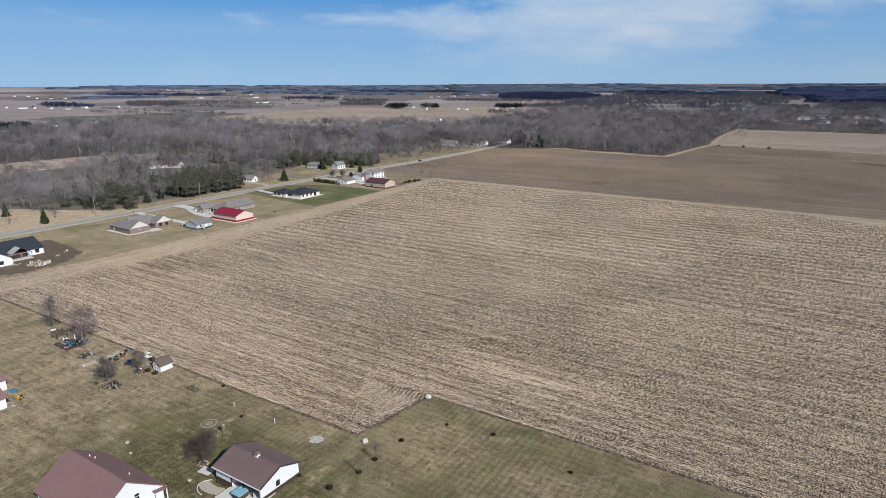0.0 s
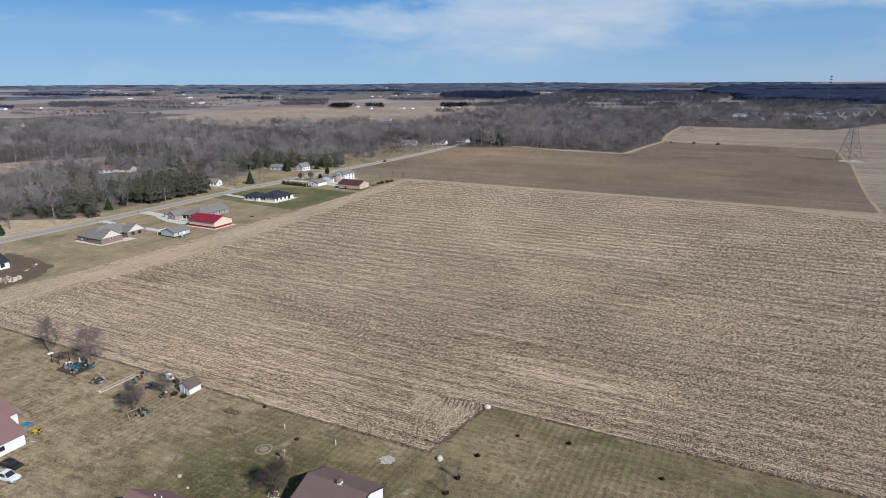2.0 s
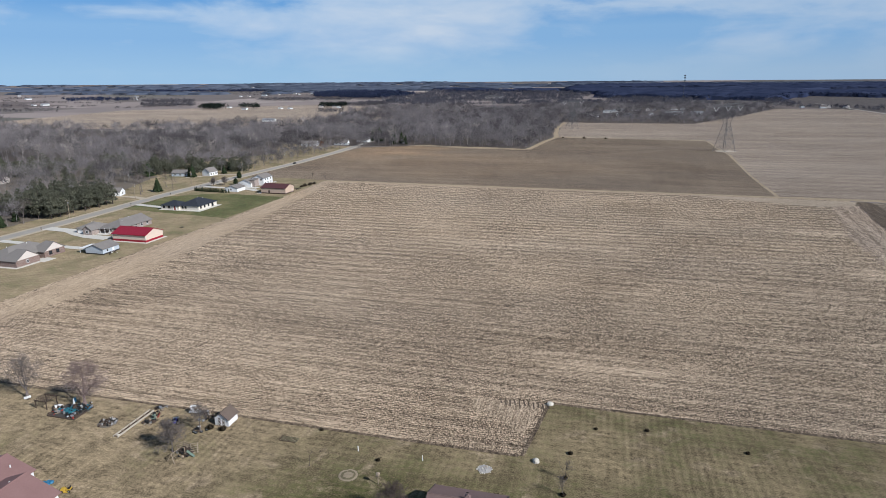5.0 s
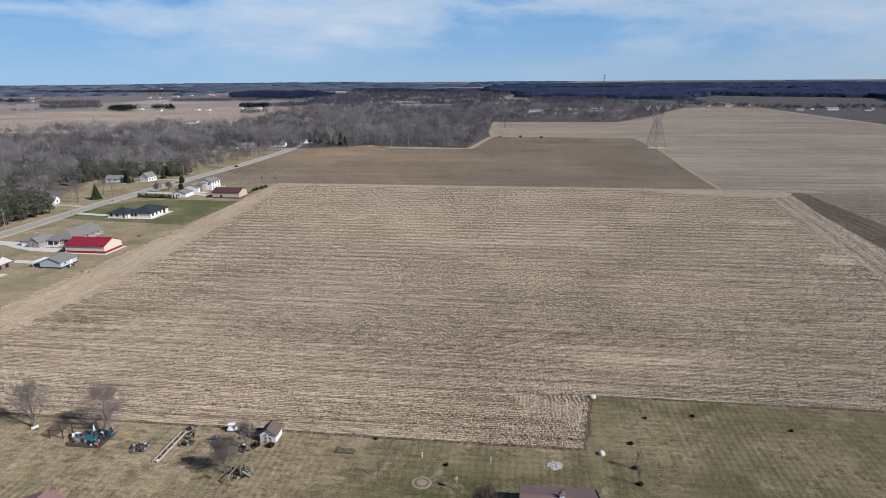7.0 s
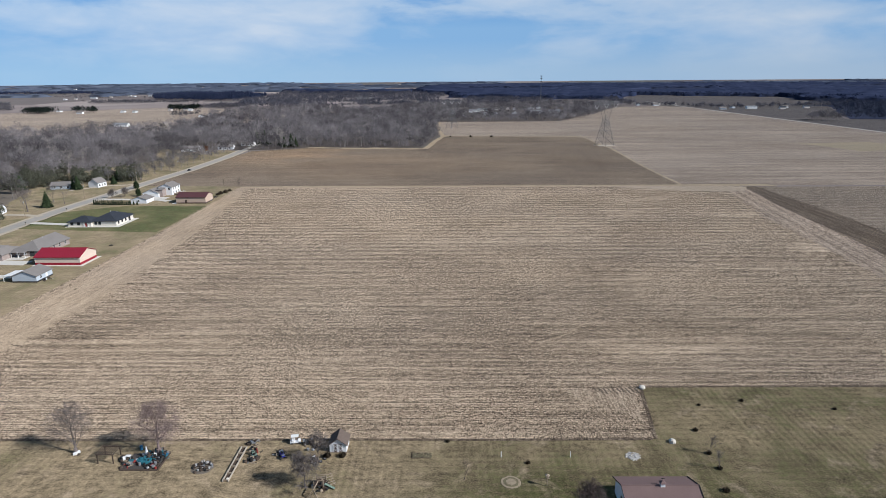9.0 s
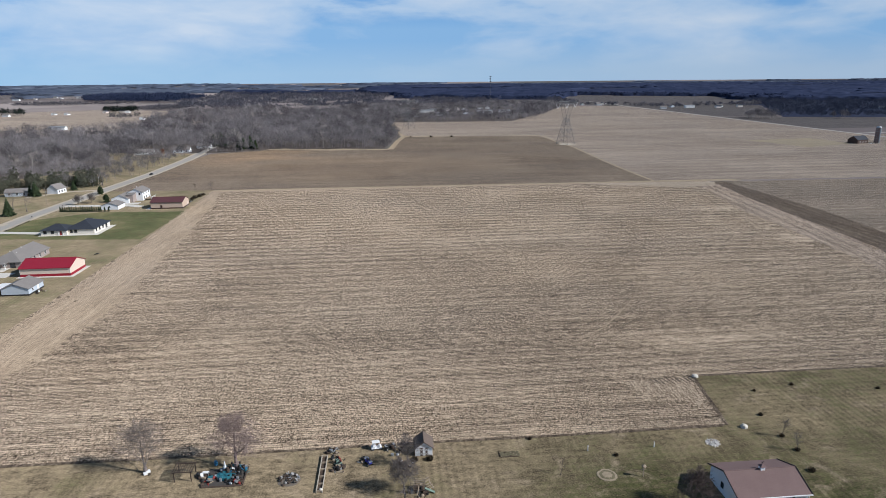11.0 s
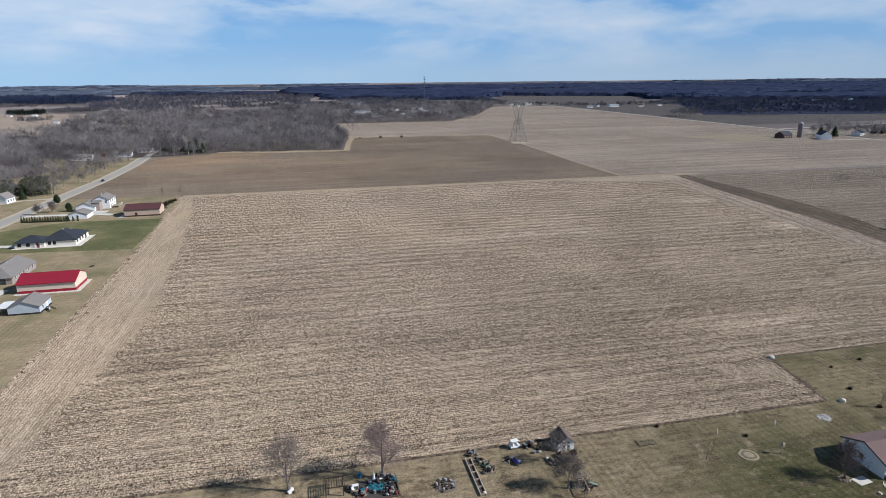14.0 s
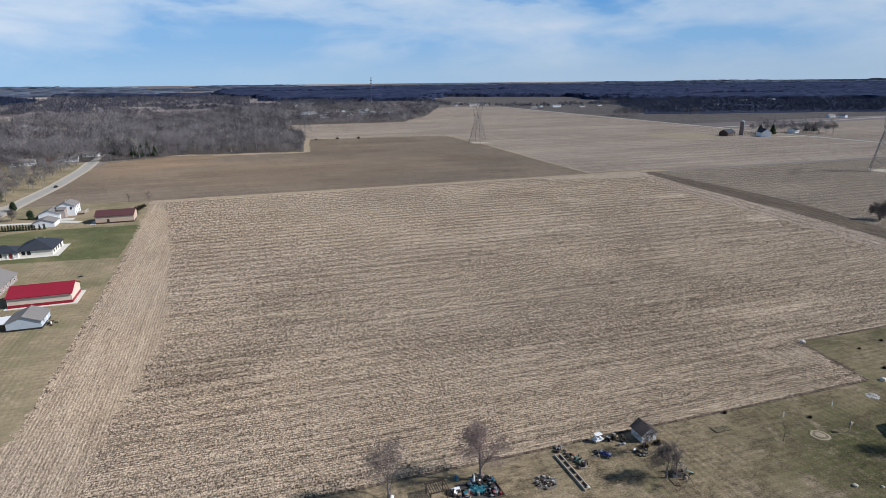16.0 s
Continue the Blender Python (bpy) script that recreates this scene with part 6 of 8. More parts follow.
def brick_house():
    ob = thing("house", "red brick house with twin gables and a grey roof", "house", -230, 137)
    slab_part(ob, "walk", -9.2, 11.2, -13.8, -11.6, 0.08, CONCRETE)
    slab_part(ob, "patio", 7.0, 13.4, -3.0, 3.0, 0.10, CONCRETE)
    slab_part(ob, "walk", 9.0, 11.6, -12.0, -3.0, 0.07, CONCRETE)
    b = volume(ob, -8.5, 5.0, -11.8, 11.7, 2.8, 3.2, BRICK, ROOF_GREY, axis="y", ends="hh", over=0.5)
    c = volume(ob, 0.0, 9.8, -12.4, -1.6, 2.8, 3.3, BRICK, ROOF_GREY, axis="x", ends="hg", over=0.4)
    d = volume(ob, 0.0, 8.4, 2.2, 12.4, 2.8, 3.2, BRICK, ROOF_GREY, axis="x", ends="hg", over=0.4)
    for x, ym, w_ in ((9.8, -7.0, 5.3), (8.4, 7.3, 5.0)):
        part("gable_siding", Geo().loft([[(x + 0.0, ym - w_, 2.7), (x, ym + w_, 2.7), (x, ym, 5.95)], [(x + 0.05, ym - w_, 2.7), (x + 0.05, ym + w_, 2.7), (x + 0.05, ym, 5.95)]]), BEIGE_SIDING, ob)
    for u in (5.2, 8.8):
        opening(ob, d, "E", u, 0.9, 1.4, 1.4, frame_mat=TRIM_DARK)
    for u in (-1.6, 0.2, 1.8):
        opening(ob, b, "E", u, 0.5, 1.1, 1.9, frame_mat=TRIM_DARK)
    opening(ob, c, "E", -7.2, 0.9, 1.0, 1.2)
    for u in (-5.0, -1.0):
        opening(ob, b, "S", u, 0.9, 1.0, 1.2)
    pipes(ob, [(-1.0, 3.0, 5.6, 0.6), (-2.5, -5.0, 5.6, 0.6), (3.5, 7.0, 4.8, 0.6)])


def tan_barn():
    ob = thing("pole_barn", "tan metal pole barn with a maroon roof", "barn", -210.6, 266)
    slab_part(ob, "apron", -11.6, -8.6, -6.6, 3.0, 0.06, CONCRETE)
    b = volume(ob, -8.9, 8.9, -5.9, 5.9, 3.9, 2.0, TAN_SIDING, ROOF_MAROON, over=0.35, wain=(0.7, DARK_PANEL))
    trim = Geo()
    for s in (-1, 1):
        trim.box(-9.25, 9.25, s * 6.24 - 0.06, s * 6.24 + 0.06, 3.66, 3.82)
    part("eave_trim", trim, DARK_PANEL, ob)
    opening(ob, b, "W", -2.0, 0.0, 3.6, 3.0, "garage")
    opening(ob, b, "S", -3.0, 0.0, 0.95, 2.1, "door", TRIM_DARK, DARK_PANEL)
    opening(ob, b, "E", 3.0, 0.0, 0.95, 2.1, "door", leaf=TAN_SIDING)


def white_garage():
    ob = thing("garage", "white sided garage with a light grey roof", "garage", -235.3, 266)
    b = volume(ob, -4.7, 4.7, -4.9, 4.9, 2.5, 1.6, WHITE_SIDING, ROOF_GREY, axis="y", over=0.35)
    opening(ob, b, "E", 0.5, 0.0, 4.8, 2.2, "garage")
    opening(ob, b, "S", 0.0, 1.0, 1.0, 1.1)


def two_storey_house():
    ob = thing("house", "white two-storey house with grey roof and rear deck", "house", -234, 284)
    slab_part(ob, "drive", -3.0, 8.0, -13.5, -7.4, 0.06, CONCRETE)
    a = volume(ob, -9.0, 1.0, -8.0, 5.0, 2.9, 2.1, WHITE_SIDING, ROOF_GREY, axis="y", over=0.4)
    b = volume(ob, -2.0, 6.8, -1.0, 11.5, 5.4, 2.0, WHITE_SIDING, ROOF_GREY, axis="y", over=0.4)
    tower = thing_part(ob, "bay", Geo().box(-0.6, 3.0, -6.4, -0.9, 0, 4.6), GREY_BRICK)
    part("bay_roof", Geo().slab([(-0.9, -6.7, 4.6), (3.3, -6.7, 4.6), (3.3, -0.8, 5.3), (-0.9, -0.8, 5.3)], 0.12), ROOF_GREY, ob)
    for u in (1.5, 5.0, 9.0):
        opening(ob, b, "E", u, 3.5, 1.1, 1.3)
        opening(ob, b, "E", u, 0.9, 1.1, 1.4)
    opening(ob, b, "S", 5.0, 3.5, 1.1, 1.3)
    opening(ob, a, "S", -4.0, 0.0, 4.6, 2.2, "garage")
    deck = part("deck", Geo().box(6.8, 11.0, 1.0, 9.0, 0.7, 0.85), WOOD, ob)
    rail = Geo()
    for y in (1.0, 3.6, 6.3, 8.9):
        rail.box(10.85, 11.0, y, y + 0.12, 0.0, 1.75)
    rail.box(10.87, 10.97, 1.0, 9.0, 1.65, 1.75)
    part("railing", rail, TRIM_WHITE, deck)
    pipes(ob, [(1.5, 5.0, 7.2, 0.8)])


def thing_part(parent, name, geo, mat):
    return part(name, geo, mat, parent)


def unfinished_house():
    ob = thing("house", "unfinished white-wrapped house with a navy roof and open porch rafters", "house", -228, 87)
    b = volume(ob, -9.5, 7.0, -14.0, 12.6, 2.9, 3.6, HOUSEWRAP, ROOF_NAVY, axis="y", ends="gg", over=0.4)
    c = volume(ob, 2.0, 15.5, -12.4, -3.4, 2.9, 2.9, HOUSEWRAP, ROOF_NAVY, axis="x", ends="hg", over=0.35)
    opening(ob, c, "E", -7.9, 1.0, 2.2, 1.3, frame_mat=TRIM_DARK)
    opening(ob, b, "N", -2.0, 0.9, 1.2, 1.3, frame_mat=TRIM_DARK)
    opening(ob, b, "E", 10.0, 0.9, 1.4, 1.4, frame_mat=TRIM_DARK)
    opening(ob, b, "E", -2.0, 0.1, 1.0, 2.1, "door", TRIM_DARK, TRIM_DARK)
    porch = part("porch_floor", Geo().box(7.0, 11.4, -3.2, 6.4, -0.05, 0.2), CONCRETE, ob)
    for y in (-2.6, 2.0, 6.0):
        part("porch_post", Geo().box(11.0, 11.25, y - 0.12, y + 0.12, 0.2, 2.8), WOOD, porch)
    part("beam", Geo().box(11.0, 11.25, -3.0, 6.4, 2.8, 3.05), WOOD, porch)
    for i in range(9):
        x = 6.0 + i * 0.62
        for s in (-1, 1):
            part("rafter", Geo().tube((x, 2.0 + s * 3.6, 3.0), (x, 2.0, 5.2), 0.10, 0.10, 4), TRIM_WHITE if i % 2 else TRIM_DARK, porch)
    part("dark_panel", Geo().slab([(6.0, 2.1, 5.05), (10.6, 2.1, 5.05), (10.6, 5.7, 2.95), (6.0, 5.7, 2.95)], 0.05), ROOF_NAVY, porch)
    part("wall_sheet", Geo().box(7.02, 7.10, -2.0, 6.0, 0.2, 2.7), DARK_PANEL, ob)


def corner_house():
    ob = thing("house", "white house with a plain red-brown shingle gable roof", "house", -77.8, 35.4)
    b = volume(ob, -8.85, 8.85, -6.4, 6.4, 3.0, 4.5, WHITE_SIDING, ROOF_ROSE, axis="x", over=0.45)
    opening(ob, b, "E", 1.6, 3.0, 0.8, 1.1, frame_mat=TRIM_WHITE)
    opening(ob, b, "E", -3.0, 0.9, 1.2, 1.3)
    opening(ob, b, "E", 3.6, 0.1, 0.95, 2.1, "door")
    slab_part(ob, "porch_floor", 8.86, 10.6, 2.0, 6.6, 0.15, CONCRETE)
    porch = part("porch_roof", Geo().slab([(8.9, 4.3, 2.95), (9.9, 4.3, 2.95), (9.9, 6.75, 2.60), (8.9, 6.75, 2.60)], 0.12), ROOF_ROSE, ob)
    for y in (4.5, 6.5):
        part("porch_post", Geo().box(9.7, 9.85, y - 0.08, y + 0.08, 0.15, 2.5), TRIM_WHITE, porch)
    pipes(ob, [(-5.2, 1.6, 6.2, 0.6), (-4.2, 2.0, 5.9, 0.6), (4.4, 3.2, 5.0, 0.6)])
    part("gutter", Geo().box(-9.2, 9.2, 6.82, 6.96, 2.45, 2.6), TRIM_WHITE, ob)


def pole_garage():
    ob = thing("garage", "white garage with a brown shingle roof, cupola and open bay", "garage", -63.7, 50.5)
    w_, d_ = 6.1, 4.6
    x0, x1, y0, y1 = -w_, w_, -d_, d_
    eave, rise = 3.05, 1.75
    slab_part(ob, "floor_slab", -2.2, 6.4, -8.2, -1.4, 0.08, CONCRETE)
    # walls round an open bay on the south side
    g = Geo()
    g.box(x0, x1, y0 + 3.0, y1, 0, eave).box(x0, x0 + 4.1, y0, y0 + 3.0, 0, eave).box(x1 - 0.35, x1, y0, y0 + 3.0, 0, eave)
    part("wall", g, WHITE_SIDING, ob)
    for x in (x0, x1 - 0.12):
        part("gable", Geo().loft([[(x, y0, eave), (x, y1, eave), (x, 0, eave + rise - 0.06)], [(x + 0.12, y0, eave), (x + 0.12, y1, eave), (x + 0.12, 0, eave + rise - 0.06)]]), WHITE_SIDING, ob)
    r = Geo()
    o, slope = 0.45, rise / d_
    for s in (-1, 1):
        q = [(x0 - o, s * (d_ + o), eave - slope * o + 0.06), (x1 + o, s * (d_ + o), eave - slope * o + 0.06), (x1 + o, 0, eave + rise + 0.06), (x0 - o, 0, eave + rise + 0.06)]
        r.slab(q if s < 0 else q[::-1], 0.16)
    roof = part("roof", r, ROOF_BROWN, ob)
    part("ridge_cap", Geo().tube((x0 - o, 0, eave + rise + 0.07), (x1 + o, 0, eave + rise + 0.07), 0.10, 0.10, 5), ROOF_BROWN, ob)
    for x in (x0 - o - 0.03, x1 + o - 0.03):
        for s in (-1, 1):
            a, b_ = (x, s * (d_ + o), eave - slope * o), (x, 0, eave + rise)
            rake = Geo().loft([[a, (x + 0.06, a[1], a[2]), (x + 0.06, a[1], a[2] + 0.2), (x, a[1], a[2] + 0.2)], [b_, (x + 0.06, 0, b_[2]), (x + 0.06, 0, b_[2] + 0.2), (x, 0, b_[2] + 0.2)]])
            part("rake_trim", rake, TRIM_DARK, ob)
    cup = part("cupola", Geo().box(0.0, 0.75, -0.37, 0.37, eave + rise - 0.3, eave + rise + 0.55), TRIM_WHITE, ob, "small white roof cupola")
    part("cupola_roof", Geo().prism([(-0.15, -0.52), (0.9, -0.52), (0.9, 0.52), (-0.15, 0.52)], eave + rise + 0.55, eave + rise + 1.0, 0.1), ROOF_BROWN, cup)
    part("weather_vane", Geo().tube((0.37, 0, eave + rise + 0.95), (0.37, 0, eave + rise + 1.45), 0.03, 0.02, 5).box(0.1, 0.65, -0.015, 0.015, eave + rise + 1.3, eave + rise + 1.42), TRIM_DARK, cup)
    part("wainscot", Geo().box(x0 - 0.04, x0 + 4.1, y0 - 0.04, y0 + 0.02, 0, 0.95), DARK_PANEL, ob)
    part("wainscot", Geo().box(x1 - 0.02, x1 + 0.04, y0, y1, 0, 0.75), DARK_PANEL, ob)
    for x in (-2.0, 1.4, 3.7):
        part("porch_post", Geo().box(x - 0.09, x + 0.09, y0 + 0.02, y0 + 0.2, 0.08, eave), TRIM_DARK, ob)
    bay = (x0, x1, y0 + 3.0, y1)
    opening(ob, bay, "S", 0.2, 0.08, 2.7, 2.3, "garage")
    opening(ob, bay, "S", 3.6, 0.08, 0.95, 2.1, "door")
    box = (x0, x1, y0, y1)
    opening(ob, box, "W", -2.6, 0.0, 0.95, 2.1, "door", TRIM_WHITE)
    opening(ob, box, "W", 0.5, 1.2, 0.7, 0.9, frame_mat=TRIM_DARK)
    opening(ob, box, "E", -0.6, 1.2, 0.7, 0.9, frame_mat=TRIM_DARK)
    part("gutter", Geo().box(x0 - o, x1 + o, y0 - o - 0.14, y0 - o, eave - 0.22, eave - 0.08), TRIM_WHITE, ob)
    part("downspout", Geo().tube((x1 + 0.1, y0 - 0.1, 0.1), (x1 + 0.1, y0 - 0.1, eave - 0.1), 0.06, 0.06, 6), TRIM_WHITE, ob)


def side_house():
    ob = thing("house", "white sided house with rose-brown shingle roofs", "house", -122.3, 35)
    b = volume(ob, -6.6, 6.5, -9.5, 7.2, 2.8, 2.6, WHITE_SIDING, ROOF_ROSE, axis="y", over=0.4)
    c = volume(ob, -15.0, -3.4, 3.0, 11.4, 2.8, 2.2, WHITE_SIDING, ROOF_ROSE, axis="y", over=0.35)
    opening(ob, b, "E", 2.6, 1.1, 1.1, 0.8, frame_mat=TRIM_DARK)
    opening(ob, b, "E", -4.0, 1.1, 1.1, 1.1)
    opening(ob, c, "N", -8.0, 0.0, 4.6, 2.2, "garage")
    pipes(ob, [(-1.0, 5.0, 4.6, 0.6), (-6.3, 9.6, 4.0, 0.5)])


def garden_shed():
    ob = thing("garden_shed", "small white garden shed with brown roof and dark crossbuck doors", "shed", -107.8, 64.7)
    slab_part(ob, "base", -1.75, 1.75, -1.8, 1.8, 0.12, WOOD)
    b = volume(ob, -1.65, 1.65, -1.7, 1.7, 1.95, 1.25, WHITE_SIDING, ROOF_SHED, axis="y", over=0.3, z0=0.1)
    for s in (-1, 1):
        d = part("door", Geo().box(s * 0.47 - 0.45, s * 0.47 + 0.45, -1.76, -1.7, 0.15, 1.85), DARK_PANEL, ob, "dark brown door with white crossbuck")
        x = Geo()
        a, c = s * 0.47 - 0.4, s * 0.47 + 0.4
        for za, zb in ((0.2, 0.98), (1.02, 1.8)):
            x.tube((a, -1.78, za), (c, -1.78, zb), 0.05, 0.05, 4).tube((a, -1.78, zb), (c, -1.78, za), 0.05, 0.05, 4)
        x.box(a - 0.05, a + 0.05, -1.80, -1.76, 0.15, 1.85).box(c - 0.05, c + 0.05, -1.80, -1.76, 0.15, 1.85)
        part("crossbuck", x, TRIM_WHITE, d)


for make in (red_barn, blue_shed, navy_house, grey_house, brick_house, tan_barn, white_garage, two_storey_house, unfinished_house, corner_house, pole_garage, side_house, garden_shed):
    make()


def plain_house(name, label, x, y, turn, l, w, eave, rise, wall, roof, group=""):
    ob = thing(name, label, name.replace("_", " "), x, y, turn, group)
    b = volume(ob, -l / 2, l / 2, -w / 2, w / 2, eave, rise, wall, roof, over=0.4)
    for u in (-l * 0.3, 0.0, l * 0.3):
        opening(ob, b, "S", u, 0.9, 1.2, 1.3)
    opening(ob, b, "E", 0.0, 0.9, 1.2, 1.3)
    opening(ob, b, "E", -w * 0.3, 0.0, 1.0, 2.1, "door")
    return ob


plain_house("house", "low blue-grey house under evergreens beside the road", -297, 306, 10, 14, 8, 2.7, 2.0, BLUE_SIDING, ROOF_GREY)
plain_house("house", "white gabled house beside the road", -281.5, 311, 80, 8.5, 7.5, 3.4, 2.8, WHITE_SIDING, ROOF_GREY)
plain_house("house", "small white house behind bare yard trees", -287, 241, 15, 8, 7, 2.8, 2.2, WHITE_SIDING, ROOF_GREY)
plain_house("house", "tan house half hidden by trees", -385, 257, 20, 18, 10, 2.8, 3.0, BEIGE_SIDING, ROOF_BROWN)
plain_house("house", "white house half hidden by trees", -391, 249, 60, 12, 9, 3.0, 3.0, WHITE_SIDING, ROOF_BROWN)
plain_house("house", "white house at the wood's edge beside the road", -301, 484, 5, 18, 9, 3.0, 2.6, WHITE_SIDING, ROOF_GREY)
plain_house("house", "white house among bare trees at the road's end", -277, 498, 5, 16, 9, 3.0, 2.6, WHITE_SIDING, ROOF_GREY)
plain_house("house", "white house among the trees by the road", -268, 528, -5, 14, 9, 3.0, 2.6, WHITE_SIDING, ROOF_GREY)
# the farm across the fields
plain_house("barn", "white gabled barn with a dark roof in the farmyard", 306, 455, 62, 20, 11, 5.2, 4.0, WHITE_SIDING, ROOF_NAVY)
plain_house("barn", "old dark brown barn with a dark roof", 281, 474, 20, 18, 11, 4.2, 3.6, DARK_PANEL, ROOF_NAVY)
plain_house("house", "white farmhouse with a dark roof among trees", 362, 474, 25, 15, 10, 3.6, 3.2, WHITE_SIDING, ROOF_NAVY)


def silo():
    ob = thing("silo", "tall brown concrete silo with a pale dome", "silo", 298, 474)
    r, h = 2.7, 16.0
    ring = [(r * math.cos(math.pi * i / 12), r * math.sin(math.pi * i / 12)) for i in range(24)]
    part("barrel", Geo().prism(ring, 0, h), BRICK, ob)
    dome = Geo().loft([[(x * math.cos(a), y * math.cos(a), h + 2.0 * math.sin(a)) for x, y in ring] for a in (0, 0.4, 0.8, 1.2, 1.5)])
    part("dome", dome, STEEL, ob)
    for z in (2, 4.5, 7, 9.5, 12, 14.5):
        part("hoop", Geo().prism([(x * 1.02, y * 1.02) for x, y in ring], z, z + 0.12), STEEL, ob)
    part("chute", Geo().box(-0.5, 0.5, -r - 0.8, -r + 0.2, 0, h), STEEL, ob)


silo()


def far_homes():
    """White farm buildings dotted over the far fields."""
    rng = random.Random(77)
    kinds = []
    for i, (l, w, e, r_, wall, roof) in enumerate(((14, 8, 3.2, 2.6, WHITE_SIDING, ROOF_GREY), (24, 10, 4.0, 2.4, TRIM_WHITE, STEEL), (13, 8, 4.4, 3.0, BEIGE_SIDING, ROOF_NAVY))):
        kinds.append(((l, w, e, r_, wall, roof), None))
    first = [None, None, None]
    spots = []
    for _ in range(26):
        az = rng.uniform(-1.05, 0.1)
        r = rng.uniform(2700, 4300)
        spots.append((-110 + r * math.sin(az), r * math.cos(az)))
    west = ((-2429, 1050), (-2395, 1079), (-2185, 1008), (-2151, 1035), (-2117, 1061), (-2192, 1183), (-1659, 695), (-1600, 705), (-1574, 717), (-1530, 732), (-1479, 744), (-1502, 794), (-1479, 860), (-1455, 1167), (-1386, 1207), (-1365, 1219), (-1384, 1544), (-1510, 1699), (-1499, 1040), (-1810, 1340), (-1198, 1799), (-1180, 1820), (-1161, 1882), (-1150, 1960), (-1143, 2061), (-1100, 2010), (-1060, 2040), (-1593, 2021))
    north = ((-702, 1158), (-676, 1150), (-843, 1192), (-760, 1118), (-472, 981), (-484, 976), (-462, 969), (-598, 1215), (-635, 1208), (-612, 1226), (-507, 773), (-840, 347), (-866, 384), (-882, 414), (-898, 428), (-892, 462), (-905, 490))
    east = ((765, 1886), (990, 1982), (1086, 2114), (745, 1011), (958, 1166), (1053, 1178), (1122, 1211), (606, 640), (619, 633), (378, 1308), (381, 1322), (331, 1280), (394, 1107), (555, 1132), (497, 1103), (520, 1140), (455, 1130), (430, 1150), (300, 1296), (345, 1300))
    for x, y in west + north + east:
        spots.append((K * x, K * y))
    # homes among the trees of the north wood
    for i in range(19):
        spots.append((K * (-85 + 9.6 * i + rng.uniform(-6, 6)), K * (950 + 5 * i + rng.choice((0, 40, 90, 150)) + rng.uniform(-12, 12))))
    for x, y in spots:
        k = rng.choice((0, 0, 0, 1, 2))
        (l, w, e, r_, wall, roof), _ = kinds[k]
        turn = rng.choice((0, 90)) + rng.uniform(-6, 6)
        if first[k] is None:
            ob = thing("farm_building", "distant pale farm building in open fields", "farm building", x / K, y / K, turn, "distant farm buildings")
            volume(ob, -l / 2, l / 2, -w / 2, w / 2, e, r_, wall, roof, over=0.5)
            first[k] = ob
        else:
            copy_thing(first[k], pose(x, y, lift(x, y), 0, 0, turn))


far_homes()

